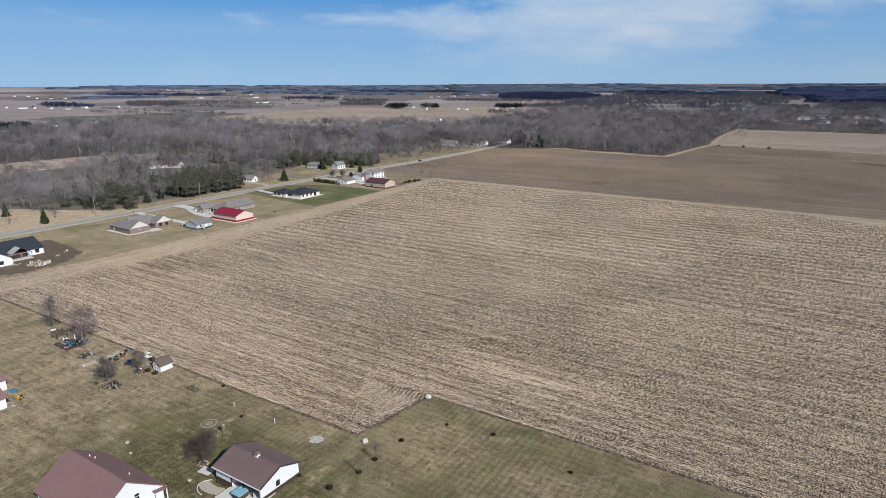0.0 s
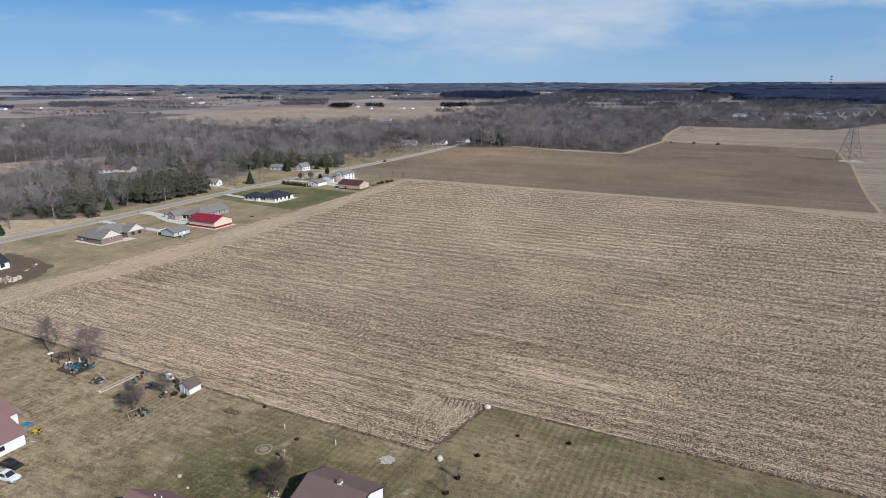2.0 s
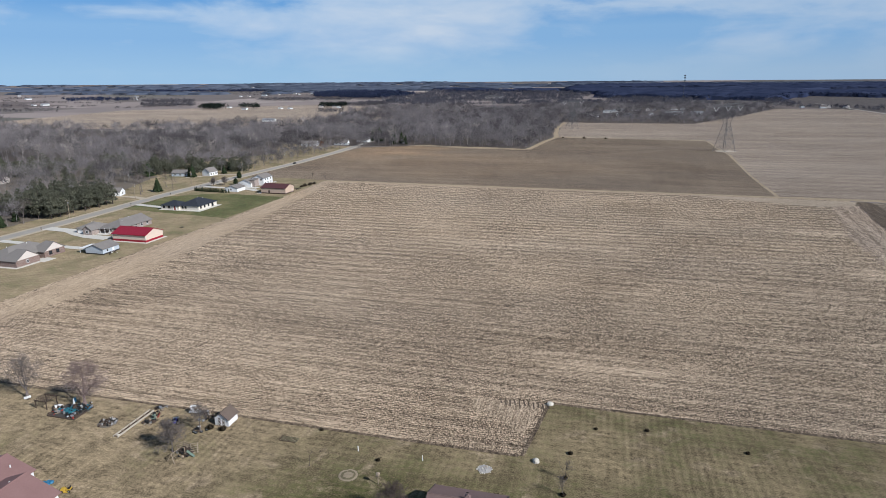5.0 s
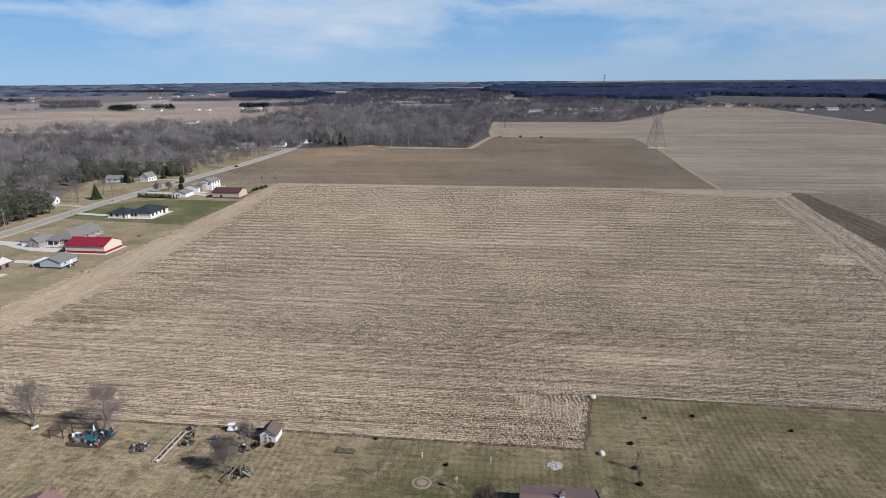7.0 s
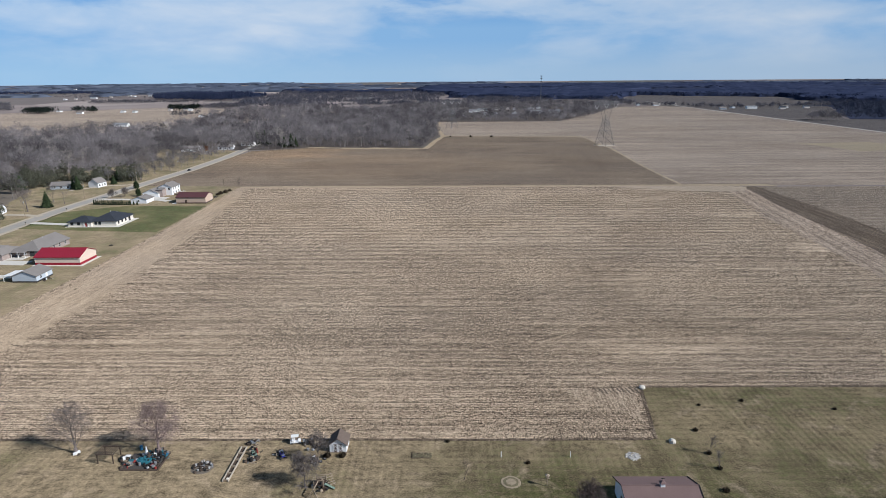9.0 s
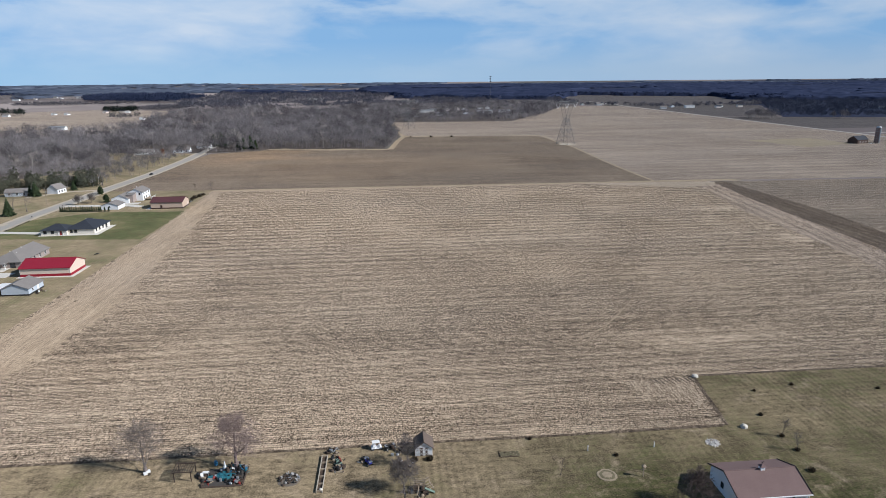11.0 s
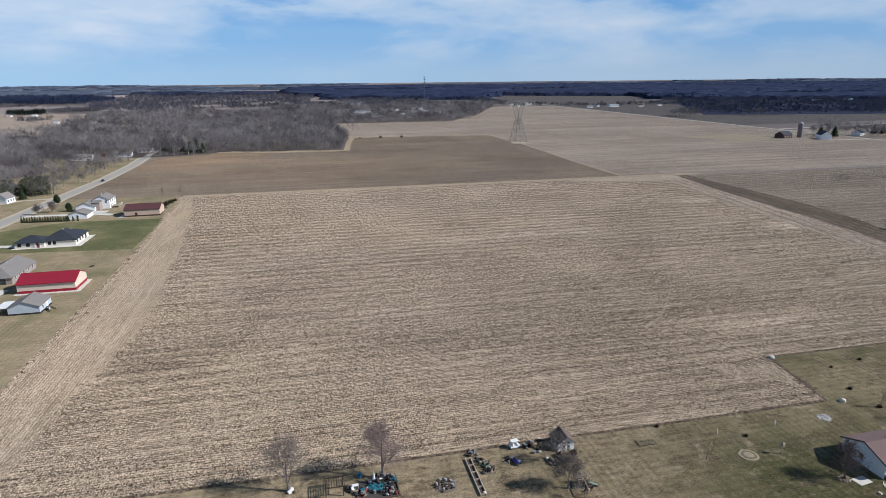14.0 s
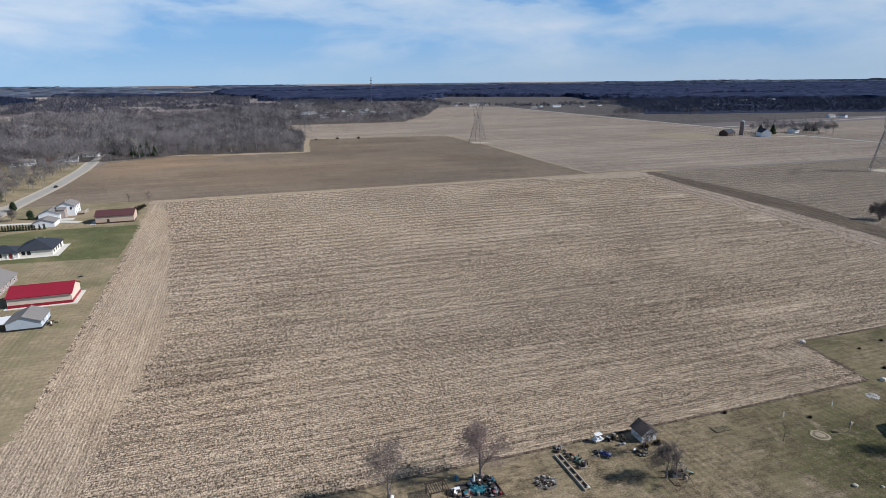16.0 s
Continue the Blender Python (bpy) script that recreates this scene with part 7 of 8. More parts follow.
# ---- power line ----
def pylon(x, y, turn, group="power line towers"):
    """A lattice tower with a slim waist and a wide bridge that carries three V strings."""
    ob = thing("power_pylon", "grey galvanised lattice pylon on four legs", "pylon", x, y, turn, group)
    b, wst, hw, ht = 7.4, 2.3, 28.0, 44.0

    def foot(sx, sy, z):
        if z <= hw:
            r = b + (wst - b) * z / hw
            return (sx * r, sy * r, z)
        t = (z - hw) / (ht - hw)
        return (sx * (wst + 7.2 * t), sy * wst, z)

    corners = ((-1, -1), (1, -1), (1, 1), (-1, 1))
    for sx, sy in corners:
        leg = Geo().tube(foot(sx, sy, 0), foot(sx, sy, hw), 0.21, 0.18, 4).tube(foot(sx, sy, hw), foot(sx, sy, ht), 0.18, 0.14, 4)
        part("leg", leg, PYLON_STEEL, ob)
        part("footing", Geo().box(sx * b - 0.5, sx * b + 0.5, sy * b - 0.5, sy * b + 0.5, -0.1, 0.4, 0.1), CONCRETE, ob)
    levels = (0, 9.0, 16.0, 21.5, 25.0, 28.0)
    for k, ((ax, ay), (bx, by)) in enumerate(zip(corners, corners[1:] + corners[:1])):
        g = Geo()
        for lo, hi in zip(levels, levels[1:]):
            g.tube(foot(ax, ay, lo), foot(bx, by, hi), 0.10, 0.10, 4).tube(foot(bx, by, lo), foot(ax, ay, hi), 0.10, 0.10, 4)
            g.tube(foot(ax, ay, hi), foot(bx, by, hi), 0.10, 0.10, 4)
        part("bracing", g, PYLON_STEEL, ob)
    g = Geo()
    for s in (-1, 1):
        zs = (28.0, 32.0, 36.0, 40.0, 44.0)
        for lo, hi in zip(zs, zs[1:]):
            g.tube(foot(s, -1, lo), foot(s, 1, hi), 0.07, 0.07, 4).tube(foot(s, 1, lo), foot(s, -1, hi), 0.07, 0.07, 4)
    g.tube((-wst, -wst, 28), (wst, wst, 28), 0.07, 0.07, 4)
    part("head_bracing", g, PYLON_STEEL, ob)
    arm = Geo()
    w_, z0, z1 = 23.0, 44.0, 46.6
    for sy in (-2.0, 2.0):
        for e in (-1, 1):
            arm.tube((e * w_, 0, z0 + 1.2), (e * 12.0, sy, z1), 0.12, 0.12, 4).tube((e * w_, 0, z0 + 0.8), (e * 11.0, sy, z0), 0.12, 0.12, 4)
            for u in (14.0, 17.0, 20.0):
                q = (u - 11.5) / 11.5
                arm.tube((e * u, sy * (1 - q), z0 + 0.8 * q), (e * (u - 1.4), sy * (1 - q), z1 - 1.4 * q), 0.07, 0.07, 4)
        arm.tube((-12.0, sy, z1), (12.0, sy, z1), 0.13, 0.13, 4).tube((-11.0, sy, z0), (11.0, sy, z0), 0.13, 0.13, 4)
        for i in range(8):
            u = -11.2 + i * 2.8
            arm.tube((u, sy, z0), (u + 1.4, sy, z1), 0.075, 0.075, 4).tube((u + 1.4, sy, z1), (u + 2.8, sy, z0), 0.075, 0.075, 4)
    part("crossarm", arm, PYLON_STEEL, ob)
    for s in (-1, 1):
        part("peak", Geo().tube((s * 10.5, 0, z1), (s * 12.5, 0, 50.5), 0.12, 0.06, 4).tube((s * 13.6, 0, z1 - 0.4), (s * 12.5, 0, 50.5), 0.11, 0.06, 4), PYLON_STEEL, ob)
    for u in (-17.0, 0.0, 17.0):
        v = Geo()
        for s in (-1, 1):
            top = Vector((u + s * 4.2, 0, z0 + 0.3))
            tip = Vector((u, 0, z0 - 4.6))
            v.tube(top, tip, 0.09, 0.09, 5)
            for i in range(1, 12):
                c = top.lerp(tip, i / 12.5)
                v.tube(c, c + (tip - top).normalized() * 0.2, 0.22, 0.22, 7)
        part("insulator_string", v, TRIM_WHITE, ob, "pale V-shaped insulator string")
    return ob


LINE = math.degrees(math.atan2(507 - 254, 39 - 191)) - 80
tower = pylon(39.4, 506.5, LINE)
for x, y, s in ((191, 254, 1.0), (-88, 710, 0.9), (-215, 915, 0.9)):
    copy_thing(tower, pose(K * x, K * y, lift(K * x, K * y), 0, 0, LINE) @ Matrix.Scale(s, 4))


def mast():
    ob = thing("radio_mast", "tall thin lattice radio mast with dark antennas", "mast", 66, 1072)
    g = Geo()
    h = 78.0
    for i in range(3):
        a = 2.094 * i
        g.tube((1.6 * math.cos(a), 1.6 * math.sin(a), 0), (0.5 * math.cos(a), 0.5 * math.sin(a), h), 0.12, 0.10, 5)
    part("mast_leg", g, PYLON_STEEL, ob)
    for z in (66, 72, 77):
        part("antenna", Geo().box(-1.8, 1.8, -1.8, 1.8, z - 0.9, z + 0.9, 0.6), TRIM_DARK, ob)


mast()


def utility_pole(x, y, turn=0.0):
    ob = thing("utility_pole", "weathered wooden utility pole with a transformer", "utility pole", x, y, turn, "roadside utility poles")
    part("pole", Geo().tube((0, 0, -0.2), (0, 0, 10.4), 0.17, 0.11, 8), WOOD, ob)
    part("crossarm", Geo().box(-1.2, 1.2, -0.06, 0.06, 9.5, 9.64), WOOD, ob)
    for u in (-1.05, 0.0, 1.05):
        part("insulator", Geo().tube((u, 0, 9.64 if u else 10.4), (u, 0, 9.9 if u else 10.62), 0.06, 0.04, 6), TRIM_WHITE, ob)
    part("transformer", Geo().tube((0.32, 0, 7.9), (0.32, 0, 8.8), 0.24, 0.24, 10), STEEL, ob)
    return ob


post_a = utility_pole(-266, 191)
for x, y in ((-269, 233), (-271, 141), (-268, 275), (-263.5, 318), (-261, 366), (-262, 412), (-268, 100)):
    copy_thing(post_a, pose(K * x, K * y, 0, 0, 0, rs.uniform(-8, 8)))


def mailbox(x, y):
    ob = thing("mailbox", "dark roadside mailbox on a wooden post", "mailbox", x, y, 0, "roadside mailboxes")
    part("post", Geo().box(-0.06, 0.06, -0.06, 0.06, 0, 1.1), WOOD, ob)
    part("box", Geo().loft([[(-0.3, -0.12, 1.1), (-0.3, 0.12, 1.1), (-0.3, 0.12, 1.28), (-0.3, 0.0, 1.38), (-0.3, -0.12, 1.28)], [(0.3, -0.12, 1.1), (0.3, 0.12, 1.1), (0.3, 0.12, 1.28), (0.3, 0.0, 1.38), (0.3, -0.12, 1.28)]]), BLACK, ob)
    return ob


box_a = mailbox(-258.6, 151)
for x, y in ((-258.4, 170), (-259.5, 219), (-260, 247), (-259, 270)):
    copy_thing(box_a, pose(K * x, K * y, 0))


# ---- vehicles ----
def wheel_set(ob, spots, r, wide):
    for x, y in spots:
        w_ = part("wheel", Geo().tube((x, y - wide / 2, r), (x, y + wide / 2, r), r, r, 14), BLACK, ob)
        part("rim", Geo().tube((x, y - wide / 2 - 0.01, r), (x, y + wide / 2 + 0.01, r), r * 0.55, r * 0.55, 10), STEEL, w_)


def pickup(x, y, turn):
    ob = thing("pickup_truck", "white pickup truck with a grey covered bed", "truck", x, y, turn)
    body = Geo().loft([[(xx, -0.92, z0), (xx, 0.92, z0), (xx, 0.95, (z0 + z1) / 2), (xx, 0.88, z1), (xx, -0.88, z1), (xx, -0.95, (z0 + z1) / 2)]
                       for xx, z0, z1 in ((-2.9, 0.5, 1.05), (-2.8, 0.42, 1.12), (0.9, 0.40, 1.12), (1.3, 0.42, 1.12), (2.5, 0.45, 1.02), (2.75, 0.5, 0.85))])
    part("body", body, WHITE_PAINT, ob)
    cab = Geo().loft([[(xx, -h, z) for xx in (a, b_)][:1] + [(a, h, z), (b_, h, z), (b_, -h, z)] for z, a, b_, h in ((1.08, -0.9, 1.35, 0.87), (1.50, -0.75, 0.85, 0.80), (1.80, -0.6, 0.45, 0.72))])
    cab = part("cab", cab, WHITE_PAINT, ob)
    part("windscreen", Geo().loft([[(1.34, -0.78, 1.12), (1.34, 0.78, 1.12), (0.5, 0.68, 1.76), (0.5, -0.68, 1.76)], [(1.38, -0.78, 1.14), (1.38, 0.78, 1.14), (0.54, 0.68, 1.78), (0.54, -0.68, 1.78)]]), GLASS, cab)
    for s in (-1, 1):
        part("side_window", Geo().loft([[(-0.75, s * 0.86, 1.15), (1.0, s * 0.86, 1.15), (0.5, s * 0.76, 1.7), (-0.55, s * 0.76, 1.7)], [(-0.75, s * 0.89, 1.15), (1.0, s * 0.89, 1.15), (0.5, s * 0.79, 1.7), (-0.55, s * 0.79, 1.7)]]), GLASS, cab)
        part("headlight", Geo().box(2.62, 2.78, s * 0.7 - 0.17, s * 0.7 + 0.17, 0.72, 0.88), STEEL, ob)
    part("bed_cover", Geo().box(-2.75, -0.95, -0.84, 0.84, 1.10, 1.20, 0.06), surface("grey_vinyl_cover", (0.30, 0.33, 0.37), (0.40, 0.43, 0.47), 1.0, 0.5, 0.6), ob)
    part("bumper", Geo().box(2.66, 2.86, -0.9, 0.9, 0.45, 0.66, 0.06), STEEL, ob)
    wheel_set(ob, ((-1.8, -0.82), (-1.8, 0.82), (1.75, -0.82), (1.75, 0.82)), 0.39, 0.26)


def sedan(x, y, turn, paint, label, group=""):
    ob = thing("car", label, "car", x, y, turn, group)
    body = Geo().loft([[(xx, -0.86, z0), (xx, 0.86, z0), (xx, 0.9, (z0 + z1) / 2), (xx, 0.8, z1), (xx, -0.8, z1), (xx, -0.9, (z0 + z1) / 2)]
                       for xx, z0, z1 in ((-2.3, 0.45, 0.85), (-2.15, 0.35, 0.98), (-0.8, 0.3, 1.0), (1.0, 0.3, 0.98), (2.0, 0.35, 0.85), (2.3, 0.45, 0.65))])
    part("body", body, paint, ob)
    cab = Geo().loft([[(a, -h, z), (a, h, z), (b_, h, z), (b_, -h, z)] for z, a, b_, h in ((0.95, -1.7, 1.1, 0.78), (1.30, -1.2, 0.5, 0.68), (1.45, -1.0, 0.2, 0.60))])
    part("cabin", cab, GLASS, ob)
    part("roof_panel", Geo().box(-1.05, 0.25, -0.6, 0.6, 1.44, 1.48, 0.1), paint, ob)
    wheel_set(ob, ((-1.4, -0.78), (-1.4, 0.78), (1.4, -0.78), (1.4, 0.78)), 0.33, 0.22)
    return ob


pickup(-110.4, 33.9, 8)
sedan(-113.0, 36.0, 5, BLACK, "black car parked behind a white pickup")
sedan(-255.8, 370, 92, BLACK, "dark car driving on the country road")


def golf_cart():
    ob = thing("golf_cart", "white golf cart with a pale roof beside the field", "golf cart", -114.9, 66.0, 10)
    ob.scale = (0.88, 0.88, 0.88)
    part("body", Geo().loft([[(xx, -0.58, 0.32), (xx, 0.58, 0.32), (xx, 0.55, z), (xx, -0.55, z)] for xx, z in ((-1.15, 0.75), (-0.35, 0.82), (-0.30, 0.48), (0.55, 0.48), (0.62, 0.85), (1.15, 0.66))]), WHITE_PAINT, ob)
    part("seat", Geo().box(-0.75, -0.15, -0.52, 0.52, 0.80, 0.95, 0.06), TRIM_WHITE, ob)
    part("backrest", Geo().box(-0.82, -0.70, -0.52, 0.52, 0.95, 1.30, 0.04), TRIM_WHITE, ob)
    roof = part("roof", Geo().box(-0.95, 0.75, -0.60, 0.60, 1.80, 1.88, 0.12), TRIM_WHITE, ob)
    for x in (-0.85, 0.65):
        for y in (-0.54, 0.54):
            part("roof_post", Geo().tube((x, y, 0.5), (x * 0.95, y, 1.82), 0.025, 0.025, 5), BLACK, roof)
    part("steering_wheel", Geo().tube((0.36, 0.25, 0.98), (0.39, 0.25, 1.0), 0.17, 0.17, 10), BLACK, ob)
    wheel_set(ob, ((-0.8, -0.5), (-0.8, 0.5), (0.8, -0.5), (0.8, 0.5)), 0.23, 0.2)


golf_cart()


def quad_bike(x, y, turn, paint, label):
    ob = thing("quad_bike", label, "quad bike", x, y, turn)
    part("body", Geo().loft([[(xx, -h, z0), (xx, h, z0), (xx, h * 0.7, z1), (xx, -h * 0.7, z1)] for xx, h, z0, z1 in ((-0.9, 0.35, 0.5, 0.75), (-0.5, 0.45, 0.4, 0.85), (0.2, 0.22, 0.4, 0.80), (0.6, 0.45, 0.4, 0.92), (1.0, 0.3, 0.5, 0.7))]), paint, ob)
    part("seat", Geo().box(-0.7, 0.1, -0.16, 0.16, 0.84, 0.95, 0.05), BLACK, ob)
    part("handlebar", Geo().tube((0.45, -0.4, 1.12), (0.45, 0.4, 1.12), 0.025, 0.025, 5).tube((0.55, 0, 0.85), (0.45, 0, 1.12), 0.03, 0.03, 5), BLACK, ob)
    part("rack", Geo().box(-1.0, -0.5, -0.4, 0.4, 0.88, 0.92), STEEL, ob)
    part("rack", Geo().box(0.7, 1.1, -0.35, 0.35, 0.92, 0.96), STEEL, ob)
    wheel_set(ob, ((-0.65, -0.45), (-0.65, 0.45), (0.7, -0.45), (0.7, 0.45)), 0.29, 0.24)


quad_bike(-116.0, 62.3, -60, BLUE_PAINT, "deep blue quad bike on worn grass")
quad_bike(-112.9, 65.8, 20, BLACK, "black quad bike beside the shed")


def riding_mower(x, y, turn, paint, label):
    ob = thing("riding_mower", label, "mower", x, y, turn)
    part("hood", Geo().loft([[(xx, -0.3, 0.3), (xx, 0.3, 0.3), (xx, 0.24, z), (xx, -0.24, z)] for xx, z in ((0.1, 0.9), (0.7, 0.85), (0.95, 0.65))]), paint, ob)
    part("deck", Geo().box(-0.5, 0.5, -0.55, 0.55, 0.12, 0.28, 0.12), paint, ob)
    part("seat", Geo().box(-0.65, -0.25, -0.25, 0.25, 0.6, 0.7, 0.05).box(-0.72, -0.62, -0.25, 0.25, 0.7, 1.05), BLACK, ob)
    part("fender", Geo().box(-0.85, -0.1, -0.48, 0.48, 0.5, 0.6, 0.1), paint, ob)
    part("steering_wheel", Geo().tube((0.02, 0, 1.0), (0.05, 0, 1.02), 0.17, 0.17, 10).tube((0.2, 0, 0.7), (0.04, 0, 1.0), 0.025, 0.025, 5), BLACK, ob)
    wheel_set(ob, ((-0.55, -0.42), (-0.55, 0.42)), 0.27, 0.22)
    wheel_set(ob, ((0.7, -0.38), (0.7, 0.38)), 0.19, 0.15)


riding_mower(-119.0, 43.3, 200, YELLOW_PAINT, "yellow riding mower on the grass beside the house")
riding_mower(-120.4, 62.6, 120, GREEN_PAINT, "old green riding mower among scrap")


# ---- yard things ----
def blob(g, x, y, z, r, seed, squash=0.7, k=9):
    """A lumpy rounded mass."""
    rng = random.Random(seed)
    rings = []
    for j in range(6):
        a = -0.5 + 2.05 * j / 5
        rings.append([(x + math.cos(t) * math.cos(a) * r * q, y + math.sin(t) * math.cos(a) * r * q, z + r * squash * (math.sin(a) + 0.48)) for t, q in [(6.2832 * i / k, rng.uniform(0.8, 1.15)) for i in range(k)]])
    return g.loft(rings)


for x, y, r, s in ((-55.9, 83.3, 0.75, 3), (-56.4, 66.0, 0.72, 5)):
    single("boulder", blob(Geo(), 0, 0, 0, r, s, 0.75), STONE, "pale rounded boulder at the field's corner", "boulder", x, y, 20 * s, "field corner boulders")


def tuft(x, y, h, seed, label, group=""):
    """A low dark clump of twigs or needles."""
    rng = random.Random(seed)
    v, f = [], []
    for _ in range(240):
        a, r = rng.uniform(0, 6.283), rng.random() ** 0.6 * h * 0.75
        base = Vector((math.cos(a) * r * 0.7, math.sin(a) * r * 0.7, 0))
        tip = Vector((math.cos(a) * r * 1.2, math.sin(a) * r * 1.2, h * rng.uniform(0.35, 1.0) * (1.15 - 0.6 * r / h)))
        s = Vector((-math.sin(a), math.cos(a), rng.uniform(-0.5, 0.5))) * 0.09
        n = len(v)
        v.extend((base + s, base - s, tip))
        f.append((n, n + 1, n + 2))
    ob = new("bush", big_mesh("bush", np.array([tuple(p) for p in v]), np.array(f), SCRUB))
    ob.matrix_world = pose(K * x, K * y, 0)
    return tagged(ob, label, "bush", group)


for i, (x, y, h) in enumerate(((-48.0, 77.2, 0.55), (-40, 78.7, 0.65), (-25.6, 75.8, 0.6), (-51.6, 69.3, 0.75), (-53.2, 54.2, 0.9), (-91.2, 66.2, 0.6), (-79.4, 60.6, 0.6))):
    tuft(x, y, h, i, "small dark leafless bush on the lawn", "lawn bushes")
for i, (x, y) in enumerate(((-109.3, 62.3), (-107.0, 62.4))):
    tuft(x, y, 1.1, 20 + i, "dark rounded shrub by the shed doors", "shed shrubs")
for i, (x, y) in enumerate(((-206, 283), (-205.5, 286), (-204.6, 290), (-204, 294), (-206.5, 288), (-205.5, 292))):
    tuft(x, y, 2.2, 30 + i, "dark scrubby brush at the field's end", "field brush")
for i, (x, y) in enumerate(((-90, 598), (-70, 596), (-50, 593))):
    tuft(x, y, 3.2 if i in (1, 2) else 2.0, 40 + i, "dark lone bush along the field line", "field bushes")
for i, (x, y) in enumerate(((-52, 59.2), (-52, 63))):
    tuft(x, y, 0.75, 64 + i, "dark twiggy growth round a lawn sapling", "sapling growth")
tuft(-59.0, 53.9, 0.7, 60, "low brown bush at the garage corner", "")

# marker posts and bird house
for x, y in ((-83.2, 62.2), (-72.9, 62.2)):
    single("marker_post", Geo().box(-0.07, 0.07, -0.07, 0.07, -0.1, 1.15, 0.02).prism([(-0.09, -0.09), (0.09, -0.09), (0.09, 0.09), (-0.09, 0.09)], 1.15, 1.22, 0.3), TRIM_WHITE,
           "white marker post on the lawn", "post", x, y, 0, "lawn marker posts")
bird = thing("bird_feeder", "wooden bird feeder on a post", "bird feeder", -77.4, 55.4)
part("post", Geo().box(-0.06, 0.06, -0.06, 0.06, 0, 1.9), WOOD, bird)
part("arm", Geo().box(-0.5, 0.5, -0.04, 0.04, 1.5, 1.58), WOOD, bird)
part("tray", Geo().box(-0.3, 0.3, -0.25, 0.25, 1.9, 2.0).prism([(-0.38, -0.32), (0.38, -0.32), (0.38, 0.32), (-0.38, 0.32)], 2.25, 2.5, 0.2).box(-0.03, 0.03, -0.03, 0.03, 2.0, 2.25), WOOD, bird)


def stone_ring(x, y, r, n, size, label, inner_mat, stone_mat, name="fire_ring", high=0.10, gaps=0.0):
    ob = thing(name, label, "fire ring" if name == "fire_ring" else "flower bed", x, y)
    rng = random.Random(int(x * 10))
    ring = [(r * 0.97 * math.cos(6.2832 * i / 28) * rng.uniform(0.94, 1.05), r * 0.97 * math.sin(6.2832 * i / 28) * rng.uniform(0.94, 1.05)) for i in range(28)]
    part("bed", Geo().prism(ring, -0.05, high, 0.92), inner_mat, ob)
    for i in range(n):
        a = 6.2832 * (i + rng.uniform(-0.45, 0.45)) / n
        if rng.random() < gaps:
            continue
        g = Geo()
        blob(g, 0, 0, 0, size * rng.uniform(0.6, 1.3), i, 0.6, 6)
        s = part("stone", g, stone_mat, ob)
        s.matrix_basis = pose(r * rng.uniform(0.9, 1.06) * math.cos(a), r * rng.uniform(0.9, 1.06) * math.sin(a), high - 0.06, 0, 0, math.degrees(a))
    return ob


TANRING = surface("trodden_pale_earth", (0.21, 0.168, 0.112), (0.33, 0.272, 0.19), 2.0, 0.8)
OLDRING = surface("grassy_trodden_earth", (0.10, 0.088, 0.050), (0.17, 0.145, 0.088), 2.5, 0.8)
stone_ring(-82.3, 56.2, 2.0, 38, 0.11, "round earth bed with a low stone ring on the lawn", TANRING, OLDRING, gaps=0.3)
stone_ring(-82.3, 56.2, 1.55, 28, 0.07, "dark grassy ring inside the round bed", OLDRING, TANRING, high=0.13, gaps=0.5)
stone_ring(-82.3, 56.2, 1.0, 20, 0.10, "inner fire ring of tan stones round pale ash", TANRING, TANRING, high=0.16, gaps=0.3)
ash_ring = stone_ring(-63.5, 62.4, 1.4, 11, 0.19, "fire pit ring with grey ash and pale stones", ASH, STONE)
rng = random.Random(8)
for i in range(34):
    g = Geo()
    blob(g, 0, 0, 0, rng.uniform(0.07, 0.22), i + 50, 0.7, 6)
    s = part("stone", g, (STONE, ASH, PAVER, ASH)[i % 4], ash_ring)
    s.matrix_basis = pose(rng.gauss(0, 0.6), rng.gauss(0, 0.6), 0.09)
stone_ring(-73.4, 48.4, 0.95, 14, 0.13, "round flower bed edged with pale stones under a tree", BARESOIL, CONCRETE, "flower_bed")
bed = thing("raised_bed", "low earth garden bed with a worn timber edge", "garden bed", -95, 62.6)
part("soil", Geo().box(-1.9, 1.9, -0.85, 0.85, -0.05, 0.10, 0.3), OLDRING, bed)
part("edge_board", Geo().box(-2.0, 1.6, -0.98, -0.90, -0.05, 0.16), DARKWOOD, bed)
part("edge_board", Geo().box(-2.06, -1.98, -0.9, 0.9, -0.05, 0.16), DARKWOOD, bed)
for i in range(26):
    g = Geo()
    blob(g, 0, 0, 0, 0.09 + 0.10 * ((i * 7) % 5) / 5, 300 + i, 0.7, 6)
    part("clod", g, (TANRING, OLDRING, DARKWOOD)[i % 3], bed).matrix_basis = pose(-1.8 + 3.6 * ((i * 0.618) % 1), -0.75 + 1.5 * ((i * 0.414) % 1), 0.07)

# garage surroundings
single("concrete_pad", Geo().box(-1.5, 1.3, -1.0, 1.0, -0.05, 0.09, 0.05), CONCRETE, "small square concrete pad by the garage", "concrete pad", -71.4, 47.5, 8)
patio = thing("paved_patio", "curved pale stone patio before the garage", "patio", -67.4, 45.2)
rng = random.Random(12)
for i in range(7):
    for j in range(3):
        s = part("paving_stone", Geo().box(-0.34, 0.34, -0.34, 0.34, -0.05, 0.08, 0.04), PAVER, patio)
        s.matrix_basis = pose(-2.4 + i * 0.74, -0.9 + j * 0.74 + 0.05 * (i - 3) ** 2, rng.uniform(-0.01, 0.01), 0, 0, rng.uniform(-3, 3))
edge = Geo()
